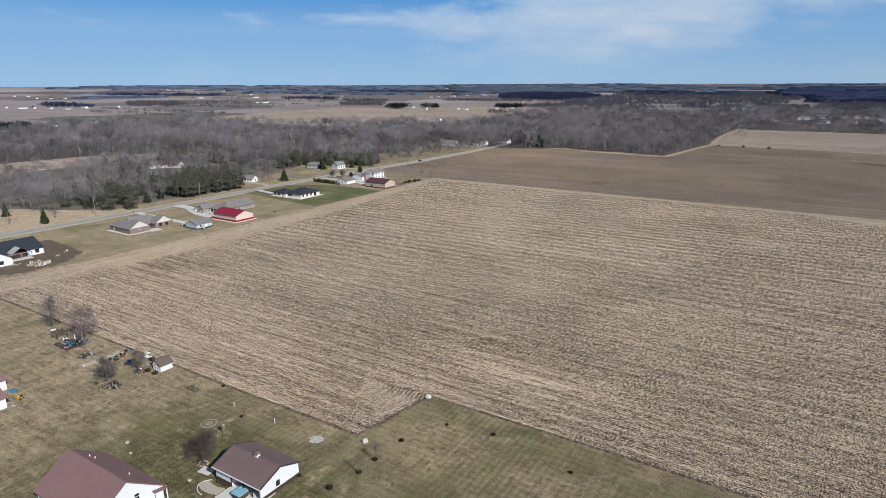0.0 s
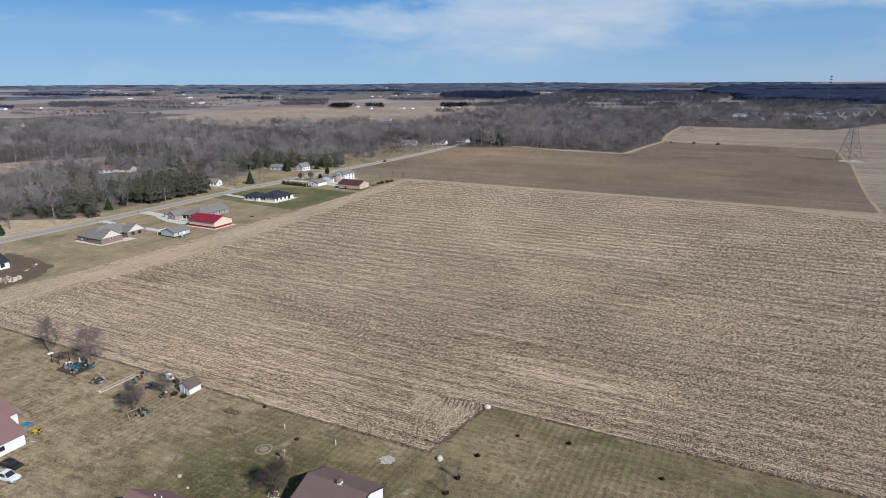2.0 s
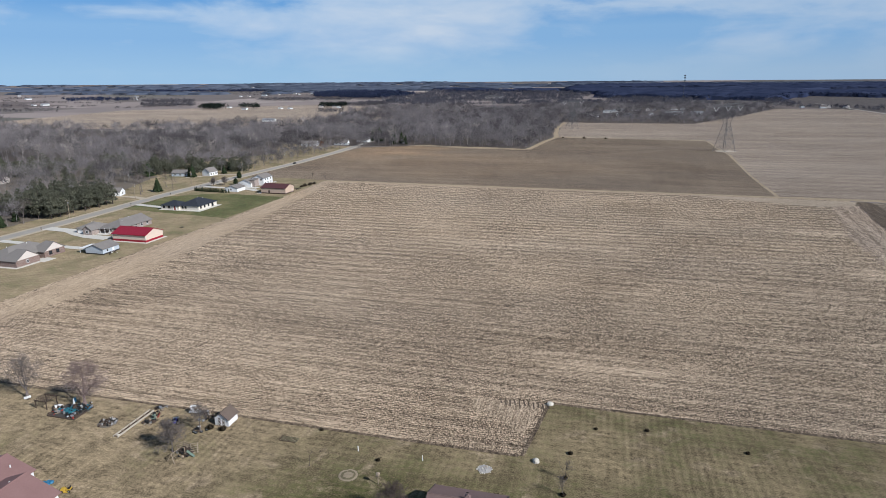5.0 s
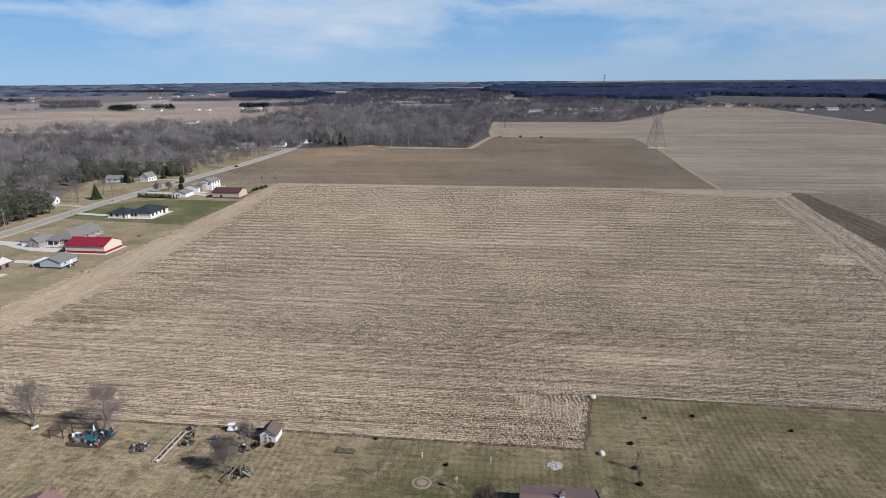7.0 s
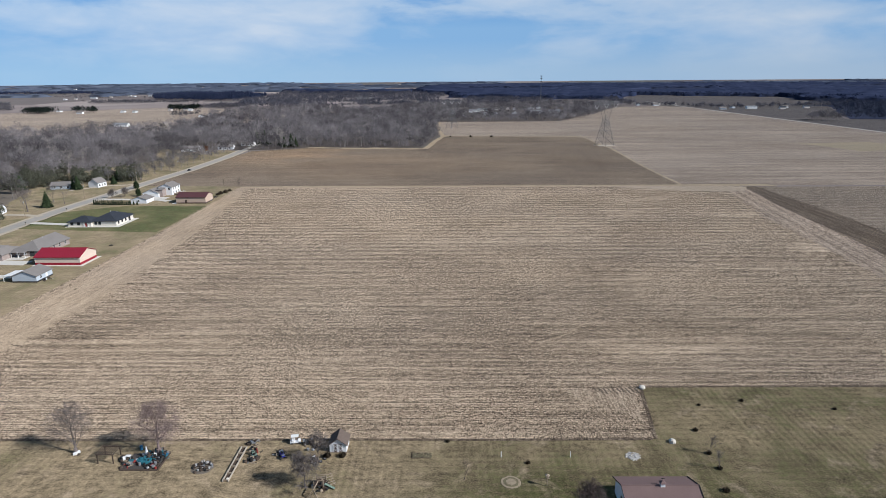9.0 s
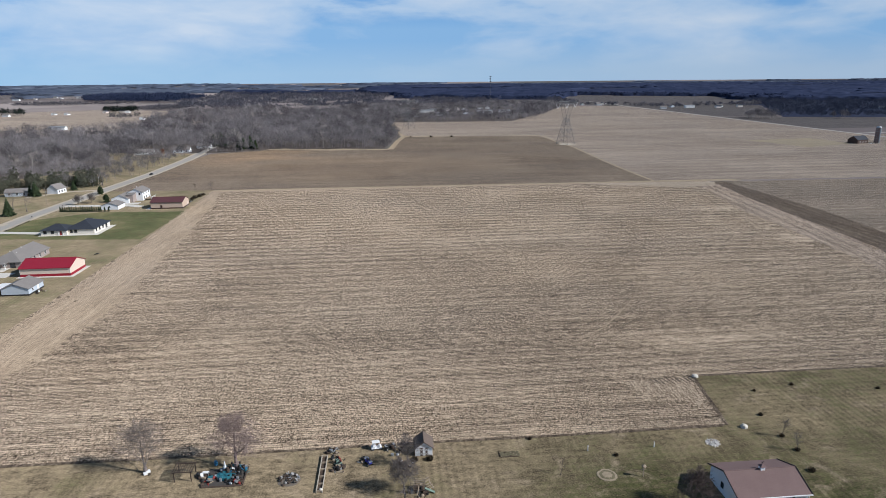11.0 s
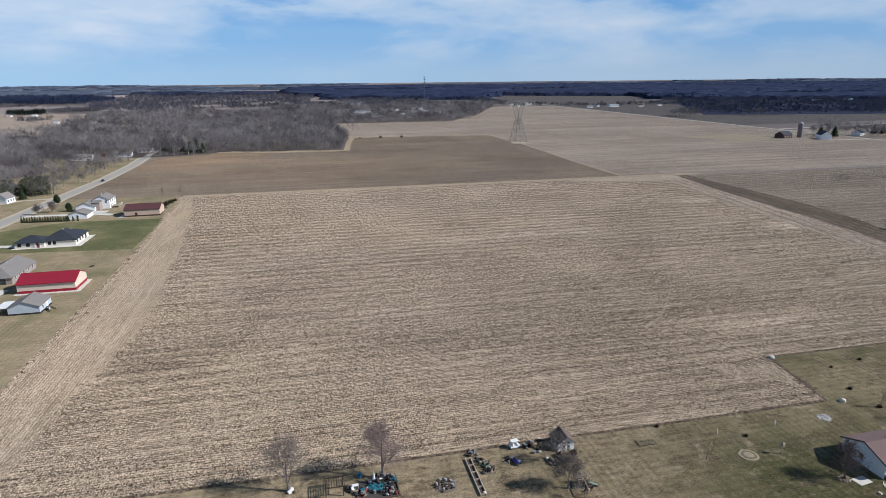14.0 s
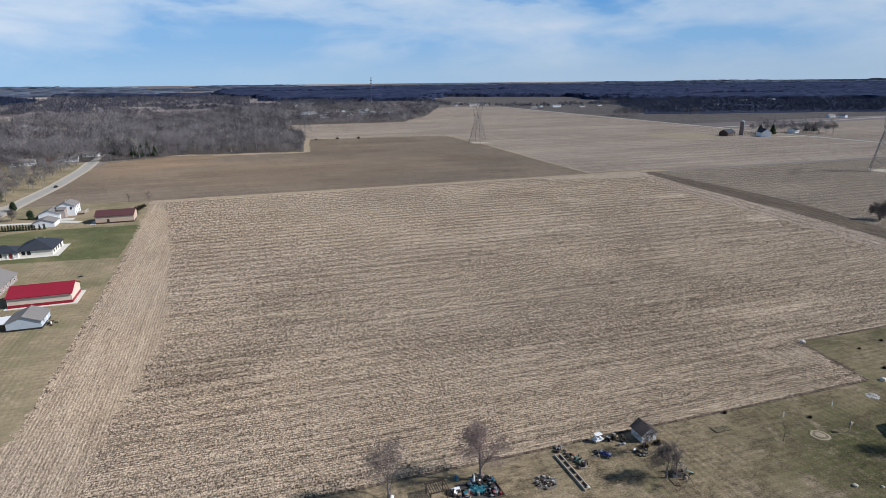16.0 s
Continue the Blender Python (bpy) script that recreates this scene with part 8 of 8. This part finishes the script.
for i in range(14):
    a0, a1 = 2.3 + i * 0.17, 2.3 + (i + 1) * 0.17
    edge.tube((3.2 * math.cos(a0) + 0.2, 2.2 * math.sin(a0) + 0.1, 0.08), (3.2 * math.cos(a1) + 0.2, 2.2 * math.sin(a1) + 0.1, 0.08), 0.09, 0.09, 5)
part("kerb", edge, CONCRETE, patio)
tub = thing("hot_tub", "hot tub with a pale blue cover on the slab", "hot tub", -62.5, 46.3)
part("shell", Geo().box(-1.1, 1.1, -1.1, 1.1, 0.06, 0.95, 0.2), DARKWOOD, tub)
part("cover", Geo().box(-1.16, -0.01, -1.16, 1.16, 0.95, 1.08, 0.18).box(0.01, 1.16, -1.16, 1.16, 0.95, 1.08, 0.18), surface("pale_blue_cover", (0.20, 0.42, 0.52), (0.32, 0.54, 0.62), 1.5, 0.6, 0.5), tub)
bench = thing("bench", "dark wooden garden bench by the garage wall", "bench", -66.8, 46.6)
part("seat", Geo().box(-1.5, 1.5, -0.22, 0.22, 0.42, 0.48).box(-1.5, 1.5, -0.22, 0.0, 0.49, 0.50), DARKWOOD, bench)
for x in (-1.3, 1.3):
    part("leg", Geo().box(x - 0.06, x + 0.06, -0.2, 0.2, 0, 0.42), DARKWOOD, bench)
part("backrest", Geo().box(-1.5, 1.5, 0.20, 0.26, 0.55, 0.9), DARKWOOD, bench)
for x, y, s in ((-88.5, 45.5, 0.5), (-85.3, 44.1, 0.35), (-71.5, 44.7, 0.4)):
    single("field_stone", blob(Geo(), 0, 0, 0, s, int(-x), 0.6, 7), PAVER, "tan field stone on the lawn", "stone", x, y, 0, "lawn stones")

# low play set with swing beam
play = thing("play_set", "weathered wooden play tower with swing beam and slide", "play set", -108.9, 55.3, -8)
for x in (-0.9, 0.9):
    for y in (-0.8, 0.8):
        part("post", Geo().box(x - 0.07, x + 0.07, y - 0.07, y + 0.07, 0, 1.9), WOOD, play)
part("platform", Geo().box(-1.0, 1.0, -0.9, 0.9, 0.8, 0.9), DARKWOOD, play)
for i in range(4):
    part("roof_slat", Geo().box(-1.1, 1.1, -0.9 + i * 0.55, -0.78 + i * 0.55, 1.9, 1.96), WOOD, play)
for z in (1.15, 1.5):
    part("rail", Geo().box(-0.95, 0.95, 0.82, 0.88, z, z + 0.12), WOOD, play)
slide = Geo().loft([[(1.0 + 1.8 * t, -0.4 + d, 0.9 - 0.8 * t + h) for d, h in ((-0.26, 0.16), (-0.2, 0.0), (0.2, 0.0), (0.26, 0.16), (0.18, 0.05), (-0.18, 0.05))] for t in (0, 0.25, 0.5, 0.75, 1.0)])
part("slide", slide, GREEN_PAINT, play, "faded grey-green plastic slide")
part("ladder", Geo().tube((-1.0, -0.3, 0.9), (-1.6, -0.3, 0), 0.05, 0.05, 5).tube((-1.0, 0.3, 0.9), (-1.6, 0.3, 0), 0.05, 0.05, 5).box(-1.35, -1.25, -0.3, 0.3, 0.40, 0.46), WOOD, play)
part("swing_beam", Geo().tube((0, -0.9, 1.75), (0, -3.4, 1.75), 0.09, 0.09, 6), WOOD, play)
for s in (-1, 1):
    part("a_frame_leg", Geo().tube((0, -3.3, 1.8), (s * 1.0, -3.6, 0), 0.07, 0.07, 5), WOOD, play)
for y in (-1.6, -2.6):
    sw = part("swing_seat", Geo().box(-0.22, 0.22, y - 0.09, y + 0.09, 0.45, 0.49), BLACK, play)
    part("chain", Geo().tube((-0.2, y, 0.49), (-0.2, y, 1.7), 0.015, 0.015, 4).tube((0.2, y, 0.49), (0.2, y, 1.7), 0.015, 0.015, 4), STEEL, sw)
climb = thing("climbing_frame", "pale wooden slatted climbing frame beside the play set", "climbing frame", -107.9, 55.9, 35)
for x in (-0.9, 0.9):
    part("side_rail", Geo().tube((x, -1.0, 0.0), (x, 1.0, 1.3), 0.07, 0.07, 5).tube((x, 1.0, 1.3), (x, 1.4, 0), 0.06, 0.06, 5), WOOD, climb)
for i in range(5):
    y = -0.8 + i * 0.4
    part("slat", Geo().box(-1.15, 1.15, y - 0.06, y + 0.06, 0.10 + (y + 1.0) * 0.65, 0.17 + (y + 1.0) * 0.65), WOOD, climb)
# long timber frame
frame_ob = thing("timber_frame", "long low pale timber frame with cross pieces", "timber frame", -122.5, 60.5)
for x in (-0.52, 0.52):
    part("rail", Geo().box(x - 0.07, x + 0.07, -5.5, 5.5, 0.0, 0.42), PALEWOOD, frame_ob)
for y in (-5.3, -3.2, -1.1, 1.1, 3.2, 5.3):
    part("crosspiece", Geo().box(-0.42, 0.42, y - 0.10, y + 0.10, 0.1, 0.40), WOOD, frame_ob)
part("board_floor", Geo().box(-0.42, 0.42, -5.2, 5.2, 0.02, 0.12), DARKWOOD, frame_ob)
single("feed_sack", blob(Geo(), 0, 0, 0, 0.32, 4, 0.5, 8), STONE, "pale plastic sack on the timber frame", "sack", -122.3, 56.6, 30, z=0.36)


def junk_pile(name, label, category, x, y, r, n, mats, seed, tall=0.9, group="", size=1.0):
    """A heap of assorted scrap, each piece a part."""
    ob = thing(name, label, category, x, y, 0, group)
    rng = random.Random(seed)
    for i in range(n):
        a, d = rng.uniform(0, 6.283), rng.random() ** 0.7 * r
        kind = rng.choice(("plank", "crate", "can", "lump", "plank"))
        g = Geo()
        if kind == "plank":
            l = rng.uniform(0.6, 1.9)
            g.box(-l / 2, l / 2, -0.09, 0.09, -0.03, 0.03)
        elif kind == "crate":
            s = rng.uniform(0.2, 0.45)
            g.box(-s, s, -s * 0.7, s * 0.7, 0, s * 1.2, 0.04).box(-s * 1.05, s * 1.05, -s * 0.75, s * 0.75, s * 1.1, s * 1.25)
        elif kind == "can":
            g.tube((0, 0, 0), (0, 0, rng.uniform(0.3, 0.8)), rng.uniform(0.15, 0.3), None, 9)
        else:
            blob(g, 0, 0, 0, rng.uniform(0.2, 0.5), seed * 50 + i, 0.7, 7)
        p = part(kind if kind != "lump" else "bundle", g, rng.choice(mats), ob)
        tilt = rng.uniform(-16, 16) if kind == "plank" else 0.0
        p.matrix_basis = pose(d * math.cos(a), d * math.sin(a), 0.05 + (tall * (1 - d / r) * rng.random() * 0.5 if kind != "crate" else 0.0), tilt, tilt, rng.uniform(0, 360)) @ Matrix.Scale(size, 4)
    return ob


SCRAP = (DARKWOOD, BLACK, STEEL, WOOD, DARKWOOD, BLACK, DARKWOOD, RED_PAINT, BLACK, TRIM_WHITE, DARKWOOD)
DARKJUNK = (DARKWOOD, BLACK, DARKWOOD, STEEL, WOOD, BLACK)
junk_pile("brush_pile", "dark pile of branches and scrap wood", "brush pile", -121.4, 65.8, 1.3, 16, DARKJUNK, 1)
junk_pile("scrap_heap", "heap of scrap metal and timber on worn grass", "scrap heap", -120.6, 63.9, 1.4, 16, SCRAP, 2)
junk_pile("scrap_heap", "dark scrap and barrels beside the shed", "scrap heap", -112.0, 65.2, 1.8, 20, DARKJUNK, 3)
junk_pile("scrap_heap", "small pile of pots and boards under a tree", "scrap heap", -110.9, 61.4, 1.1, 10, SCRAP, 4)
junk_pile("lumber_heap", "boards and crates against the blue shed", "lumber heap", -206.4, 148.5, 2.0, 14, SCRAP, 6)
junk_pile("scrap_heap", "boxes and a heat pump at the house corner", "scrap heap", -116.6, 41.4, 1.1, 9, (TRIM_WHITE, STEEL, STEEL, WOOD), 7)
junk_pile("rubble_heap", "heap of pale building rubble and timber offcuts", "rubble heap", -209.5, 89, 4.2, 90, (STONE, TANRING, WOOD, PAVER, BEIGE_SIDING, TANRING), 8, 2.4, size=1.3)
junk_pile("lumber_heap", "stack of pale lumber on bare soil", "lumber heap", -218, 101.5, 1.6, 12, (WOOD, BEIGE_SIDING, TANRING), 9)
junk_pile("lumber_heap", "small stack of pale lumber on bare soil", "lumber heap", -214.5, 97, 1.3, 9, (WOOD, BEIGE_SIDING, TANRING), 10)
junk_pile("lumber_heap", "building offcuts before the unfinished house", "lumber heap", -214.5, 84, 2.6, 22, (WOOD, TRIM_WHITE, TANRING), 11)
junk_pile("farm_clutter", "farm implements and feeders in the yard", "farm clutter", 290, 466, 6.0, 24, (DARKWOOD, STEEL, TRIM_WHITE, BLACK), 12, 2.0)
junk_pile("scrap_heap", "old machinery parked behind the tan barn", "scrap heap", -205.5, 277, 3.0, 18, DARKJUNK, 13, 1.6)
burn = junk_pile("burn_pile", "burnt brush pile on a ring of ash", "burn pile", -127.0, 59.6, 1.9, 70, (DARKWOOD, ASH, DARKWOOD, BLACK, STEEL, DARKWOOD), 14, 0.9, size=0.6)
part("ash_bed", Geo().prism([(2.3 * math.cos(6.2832 * i / 22) * (1 + 0.1 * math.sin(5 * i)), 2.1 * math.sin(6.2832 * i / 22)) for i in range(22)], -0.05, 0.07, 0.9), surface("dark_ash", (0.09, 0.076, 0.062), (0.20, 0.172, 0.142), 3.0, 0.8), burn)

# pergola, pool and terrace clutter
perg = thing("pergola", "dark stained wooden pergola over white chairs", "pergola", -141.8, 61.7)
for x in (-1.5, 1.5):
    for y in (-1.4, 1.4):
        part("post", Geo().box(x - 0.08, x + 0.08, y - 0.08, y + 0.08, 0, 1.9), DARKWOOD, perg)
for y in (-1.4, 1.4):
    part("beam", Geo().box(-1.8, 1.8, y - 0.06, y + 0.06, 1.9, 2.06), DARKWOOD, perg)
for i in range(9):
    x = -1.72 + i * 0.43
    part("slat", Geo().box(x - 0.06, x + 0.06, -1.7, 1.7, 2.06, 2.14), DARKWOOD, perg)


def garden_chair(x, y, turn):
    ob = thing("garden_chair", "white plastic garden chair by the pergola", "chair", x, y, turn, "garden chairs")
    part("seat", Geo().box(-0.25, 0.25, -0.25, 0.25, 0.40, 0.46, 0.05), TRIM_WHITE, ob)
    part("backrest", Geo().box(-0.25, 0.25, 0.22, 0.28, 0.46, 0.95), TRIM_WHITE, ob)
    for a in (-0.21, 0.21):
        for b in (-0.21, 0.21):
            part("leg", Geo().tube((a, b, 0), (a, b, 0.4), 0.025, 0.025, 5), TRIM_WHITE, ob)
    return ob


chair = garden_chair(-139.3, 61.2, 30)
table = thing("garden_table", "white plastic garden table beside the pergola", "table", -139.0, 61.8)
part("tabletop", Geo().box(-0.55, 0.55, -0.35, 0.35, 0.70, 0.75, 0.1), TRIM_WHITE, table)
for a in (-0.55, 0.55):
    for b in (-0.35, 0.35):
        part("leg", Geo().tube((a, b, 0), (a, b, 0.7), 0.03, 0.03, 5), TRIM_WHITE, table)
pool = thing("garden_pool", "round blue garden pool under a crumpled tarpaulin", "pool", -136.3, 61.2)
ringp = [(1.35 * math.cos(6.2832 * i / 24), 1.15 * math.sin(6.2832 * i / 24)) for i in range(24)]
part("pool_wall", Geo().prism(ringp, 0, 0.55), TEAL, pool)
rng = random.Random(3)
g = Geo()
for i in range(14):
    blob(g, rng.uniform(-0.9, 0.9), rng.uniform(-0.75, 0.75), 0.42, rng.uniform(0.25, 0.5), 200 + i, 0.45, 7)
part("tarpaulin", g, TEAL, pool)
umbrella = thing("garden_umbrella", "closed white garden umbrella on a stand", "umbrella", -136.4, 62.3)
part("pole", Geo().tube((0, 0, 0), (0, 0, 2.5), 0.03, 0.03, 6), STEEL, umbrella)
part("canopy", Geo().tube((0, 0, 0.9), (0, 0, 2.45), 0.30, 0.06, 9), TRIM_WHITE, umbrella)
part("base", Geo().tube((0, 0, 0), (0, 0, 0.12), 0.3, 0.28, 10), CONCRETE, umbrella)
junk_pile("terrace_clutter", "teal and dark garden clutter on a terrace", "clutter", -135.4, 63.0, 2.2, 34, (TEAL, BLACK, DARKWOOD, BLACK, BLUE_TARP, TRIM_WHITE, BLACK, DARKWOOD), 21, 1.2, size=0.8)
junk_pile("terrace_clutter", "boxes and boards piled beside the pool", "clutter", -138.0, 60.2, 1.6, 18, (DARKWOOD, BLACK, RED_PAINT, WOOD, TEAL, STEEL), 22, 0.8)
terrace = thing("garden_terrace", "low terrace edged with brown timbers", "terrace", -135.6, 61.2)
part("gravel", Geo().box(-4.2, 2.9, -2.9, 2.6, -0.05, 0.06, 0.3), surface("dark_gravel", (0.05, 0.044, 0.04), (0.11, 0.098, 0.088), 5.0, 0.8), terrace)
for x0, y0, x1, y1 in ((-4.2, -2.95, 2.9, -2.95), (2.95, -2.9, 2.95, 2.6), (-4.25, -2.9, -4.25, -0.2)):
    part("edge_timber", Geo().tube((x0, y0, 0.14), (x1, y1, 0.14), 0.17, 0.17, 5), DARKWOOD, terrace)
single("blue_barrel", Geo().tube((0, 0, 0), (0, 0, 0.9), 0.3, 0.3, 12).tube((0, 0, 0.28), (0, 0, 0.32), 0.32, 0.32, 12).tube((0, 0, 0.58), (0, 0, 0.62), 0.32, 0.32, 12), BLUE_TARP,
       "blue plastic barrel on the terrace", "barrel", -138.2, 64.2)
sack = junk_pile("firewood_heap", "white-tarped firewood at a tree's foot", "firewood", -147.6, 63.0, 0.8, 8, (TRIM_WHITE, TRIM_WHITE, DARKWOOD, BLACK), 23, 0.5)
pool2 = thing("paddling_pool", "bright blue paddling pool toys behind the house", "paddling pool", -123.3, 44.0)
g = Geo()
rng = random.Random(4)
for i in range(9):
    blob(g, rng.uniform(-0.9, 0.9), rng.uniform(-0.6, 0.6), 0.0, rng.uniform(0.3, 0.55), 300 + i, 0.7, 7)
part("tarpaulin", g, BLUE_TARP, pool2)


def tyre(x, y, turn, z=0.0):
    ob = thing("tyre", "old black tyre with a pale rim under a tree", "tyre", x, y, turn, "old tyres", z)
    part("tread", Geo().loft([[(r * math.cos(6.2832 * i / 16), r * math.sin(6.2832 * i / 16), h) for i in range(16)] for r, h in ((0.30, 0.0), (0.36, 0.05), (0.36, 0.18), (0.30, 0.23))]), BLACK, ob)
    part("rim", Geo().tube((0, 0, 0.05), (0, 0, 0.24), 0.2, 0.18, 12), STEEL, ob)
    return ob


old = tyre(-110.0, 61.0, 0)
for x, y in ((-111.2, 60.7), (-109.5, 61.7), (-110.7, 60.5), (-111.4, 61.5)):
    copy_thing(old, pose(K * x, K * y, 0, 0, 0, 40 * x))
for i, (x, y) in enumerate(((-196.5, 143.5), (-193.0, 140.0))):
    single("dirt_clod", blob(Geo(), 0, 0, 0, 0.55, 70 + i, 0.4, 7), BARESOIL, "dark clod of earth on the headland", "clod", x, y, 0, "headland clods")
single("scrap_heap", Geo().box(-0.9, 0.9, -0.4, 0.4, 0.0, 0.25, 0.1).box(-0.3, 0.5, -0.2, 0.2, 0.25, 0.4), BLACK, "small dark scrap heap on the lawn behind the barn", "scrap heap", -208, 186.5, 20)

junk_pile("terrace_clutter", "tangle of dark chairs, frames and toys behind the pool", "clutter", -134.4, 62.6, 1.9, 34, (BLACK, DARKWOOD, TEAL, BLACK, STEEL, BLUE_TARP), 23, 1.6, size=0.8)
junk_pile("terrace_clutter", "dark pots and broken furniture along the terrace edge", "clutter", -134.3, 60.0, 1.4, 26, (BLACK, DARKWOOD, RED_PAINT, BLACK, STEEL), 24, 1.0)
junk_pile("play_clutter", "tangle of dark toys and boards under the play set", "clutter", -108.8, 55.0, 1.5, 30, (BLACK, DARKWOOD, DARKWOOD, WOOD, BLACK, STEEL), 25, 1.4)
junk_pile("scrap_heap", "dark heap of machine parts beside the timber frame", "scrap heap", -120.2, 61.6, 1.5, 24, DARKJUNK, 26, 1.3)
junk_pile("scrap_heap", "dark clutter round the blue quad bike", "scrap heap", -116.6, 63.0, 1.0, 12, DARKJUNK, 27, 1.0)
bare_thing("bare_tree", "dark leafless bush at the weedy field border", "", 71, 10.0, 0.28, (16, 9, 7, 5), BARK_BROWN, 67, 160.5, 0.9, 0.05, 0.06, stems=2)

junk_pile("terrace_clutter", "folded dark loungers and frames over the pool edge", "clutter", -136.0, 61.6, 2.6, 46, (BLACK, DARKWOOD, BLACK, STEEL, TEAL, DARKWOOD), 28, 1.8, size=0.9)
junk_pile("terrace_clutter", "dark boxes beside the pergola posts", "clutter", -139.6, 61.6, 1.4, 18, (BLACK, DARKWOOD, TRIM_WHITE, DARKWOOD, BLACK), 29, 1.0, size=0.8)

# ---- corn litter on the near part of the field ----
def litter():
    rng = np.random.default_rng(4)
    n = 70000
    x = rng.uniform(-185, 20, n) * K
    y = (67.6 + 78 * rng.random(n) ** 1.5) * K
    keep = ~((x > -58.0 * K) & (y < 84.5 * K))
    x, y = x[keep], y[keep]
    n = len(x)
    # most pieces lie in the rows
    row = np.round(y / 0.76) * 0.76
    y = np.where(rng.random(n) < 0.65, row + rng.normal(0, 0.10, n), y)
    a = rng.normal(0, 0.9, n)
    l, wd = rng.uniform(0.10, 0.30, n), rng.uniform(0.03, 0.07, n)
    z0, z1 = rng.uniform(0.05, 0.09, n), rng.uniform(0.08, 0.24, n)
    c, s = np.cos(a), np.sin(a)
    v = np.empty((n, 3, 3), np.float32)
    v[:, 0] = np.stack([x - c * l - s * wd, y - s * l + c * wd, z0], 1)
    v[:, 1] = np.stack([x - c * l + s * wd, y - s * l - c * wd, z0], 1)
    v[:, 2] = np.stack([x + c * l, y + s * l, z1], 1)
    f = np.arange(3 * n, dtype=np.int32).reshape(n, 3)
    ob = new("corn_litter", big_mesh("corn_litter", v.reshape(-1, 3), f, HUSK))
    tagged(ob, "pale corn husks and stalks littering the field", "litter", kind="stuff")


litter()
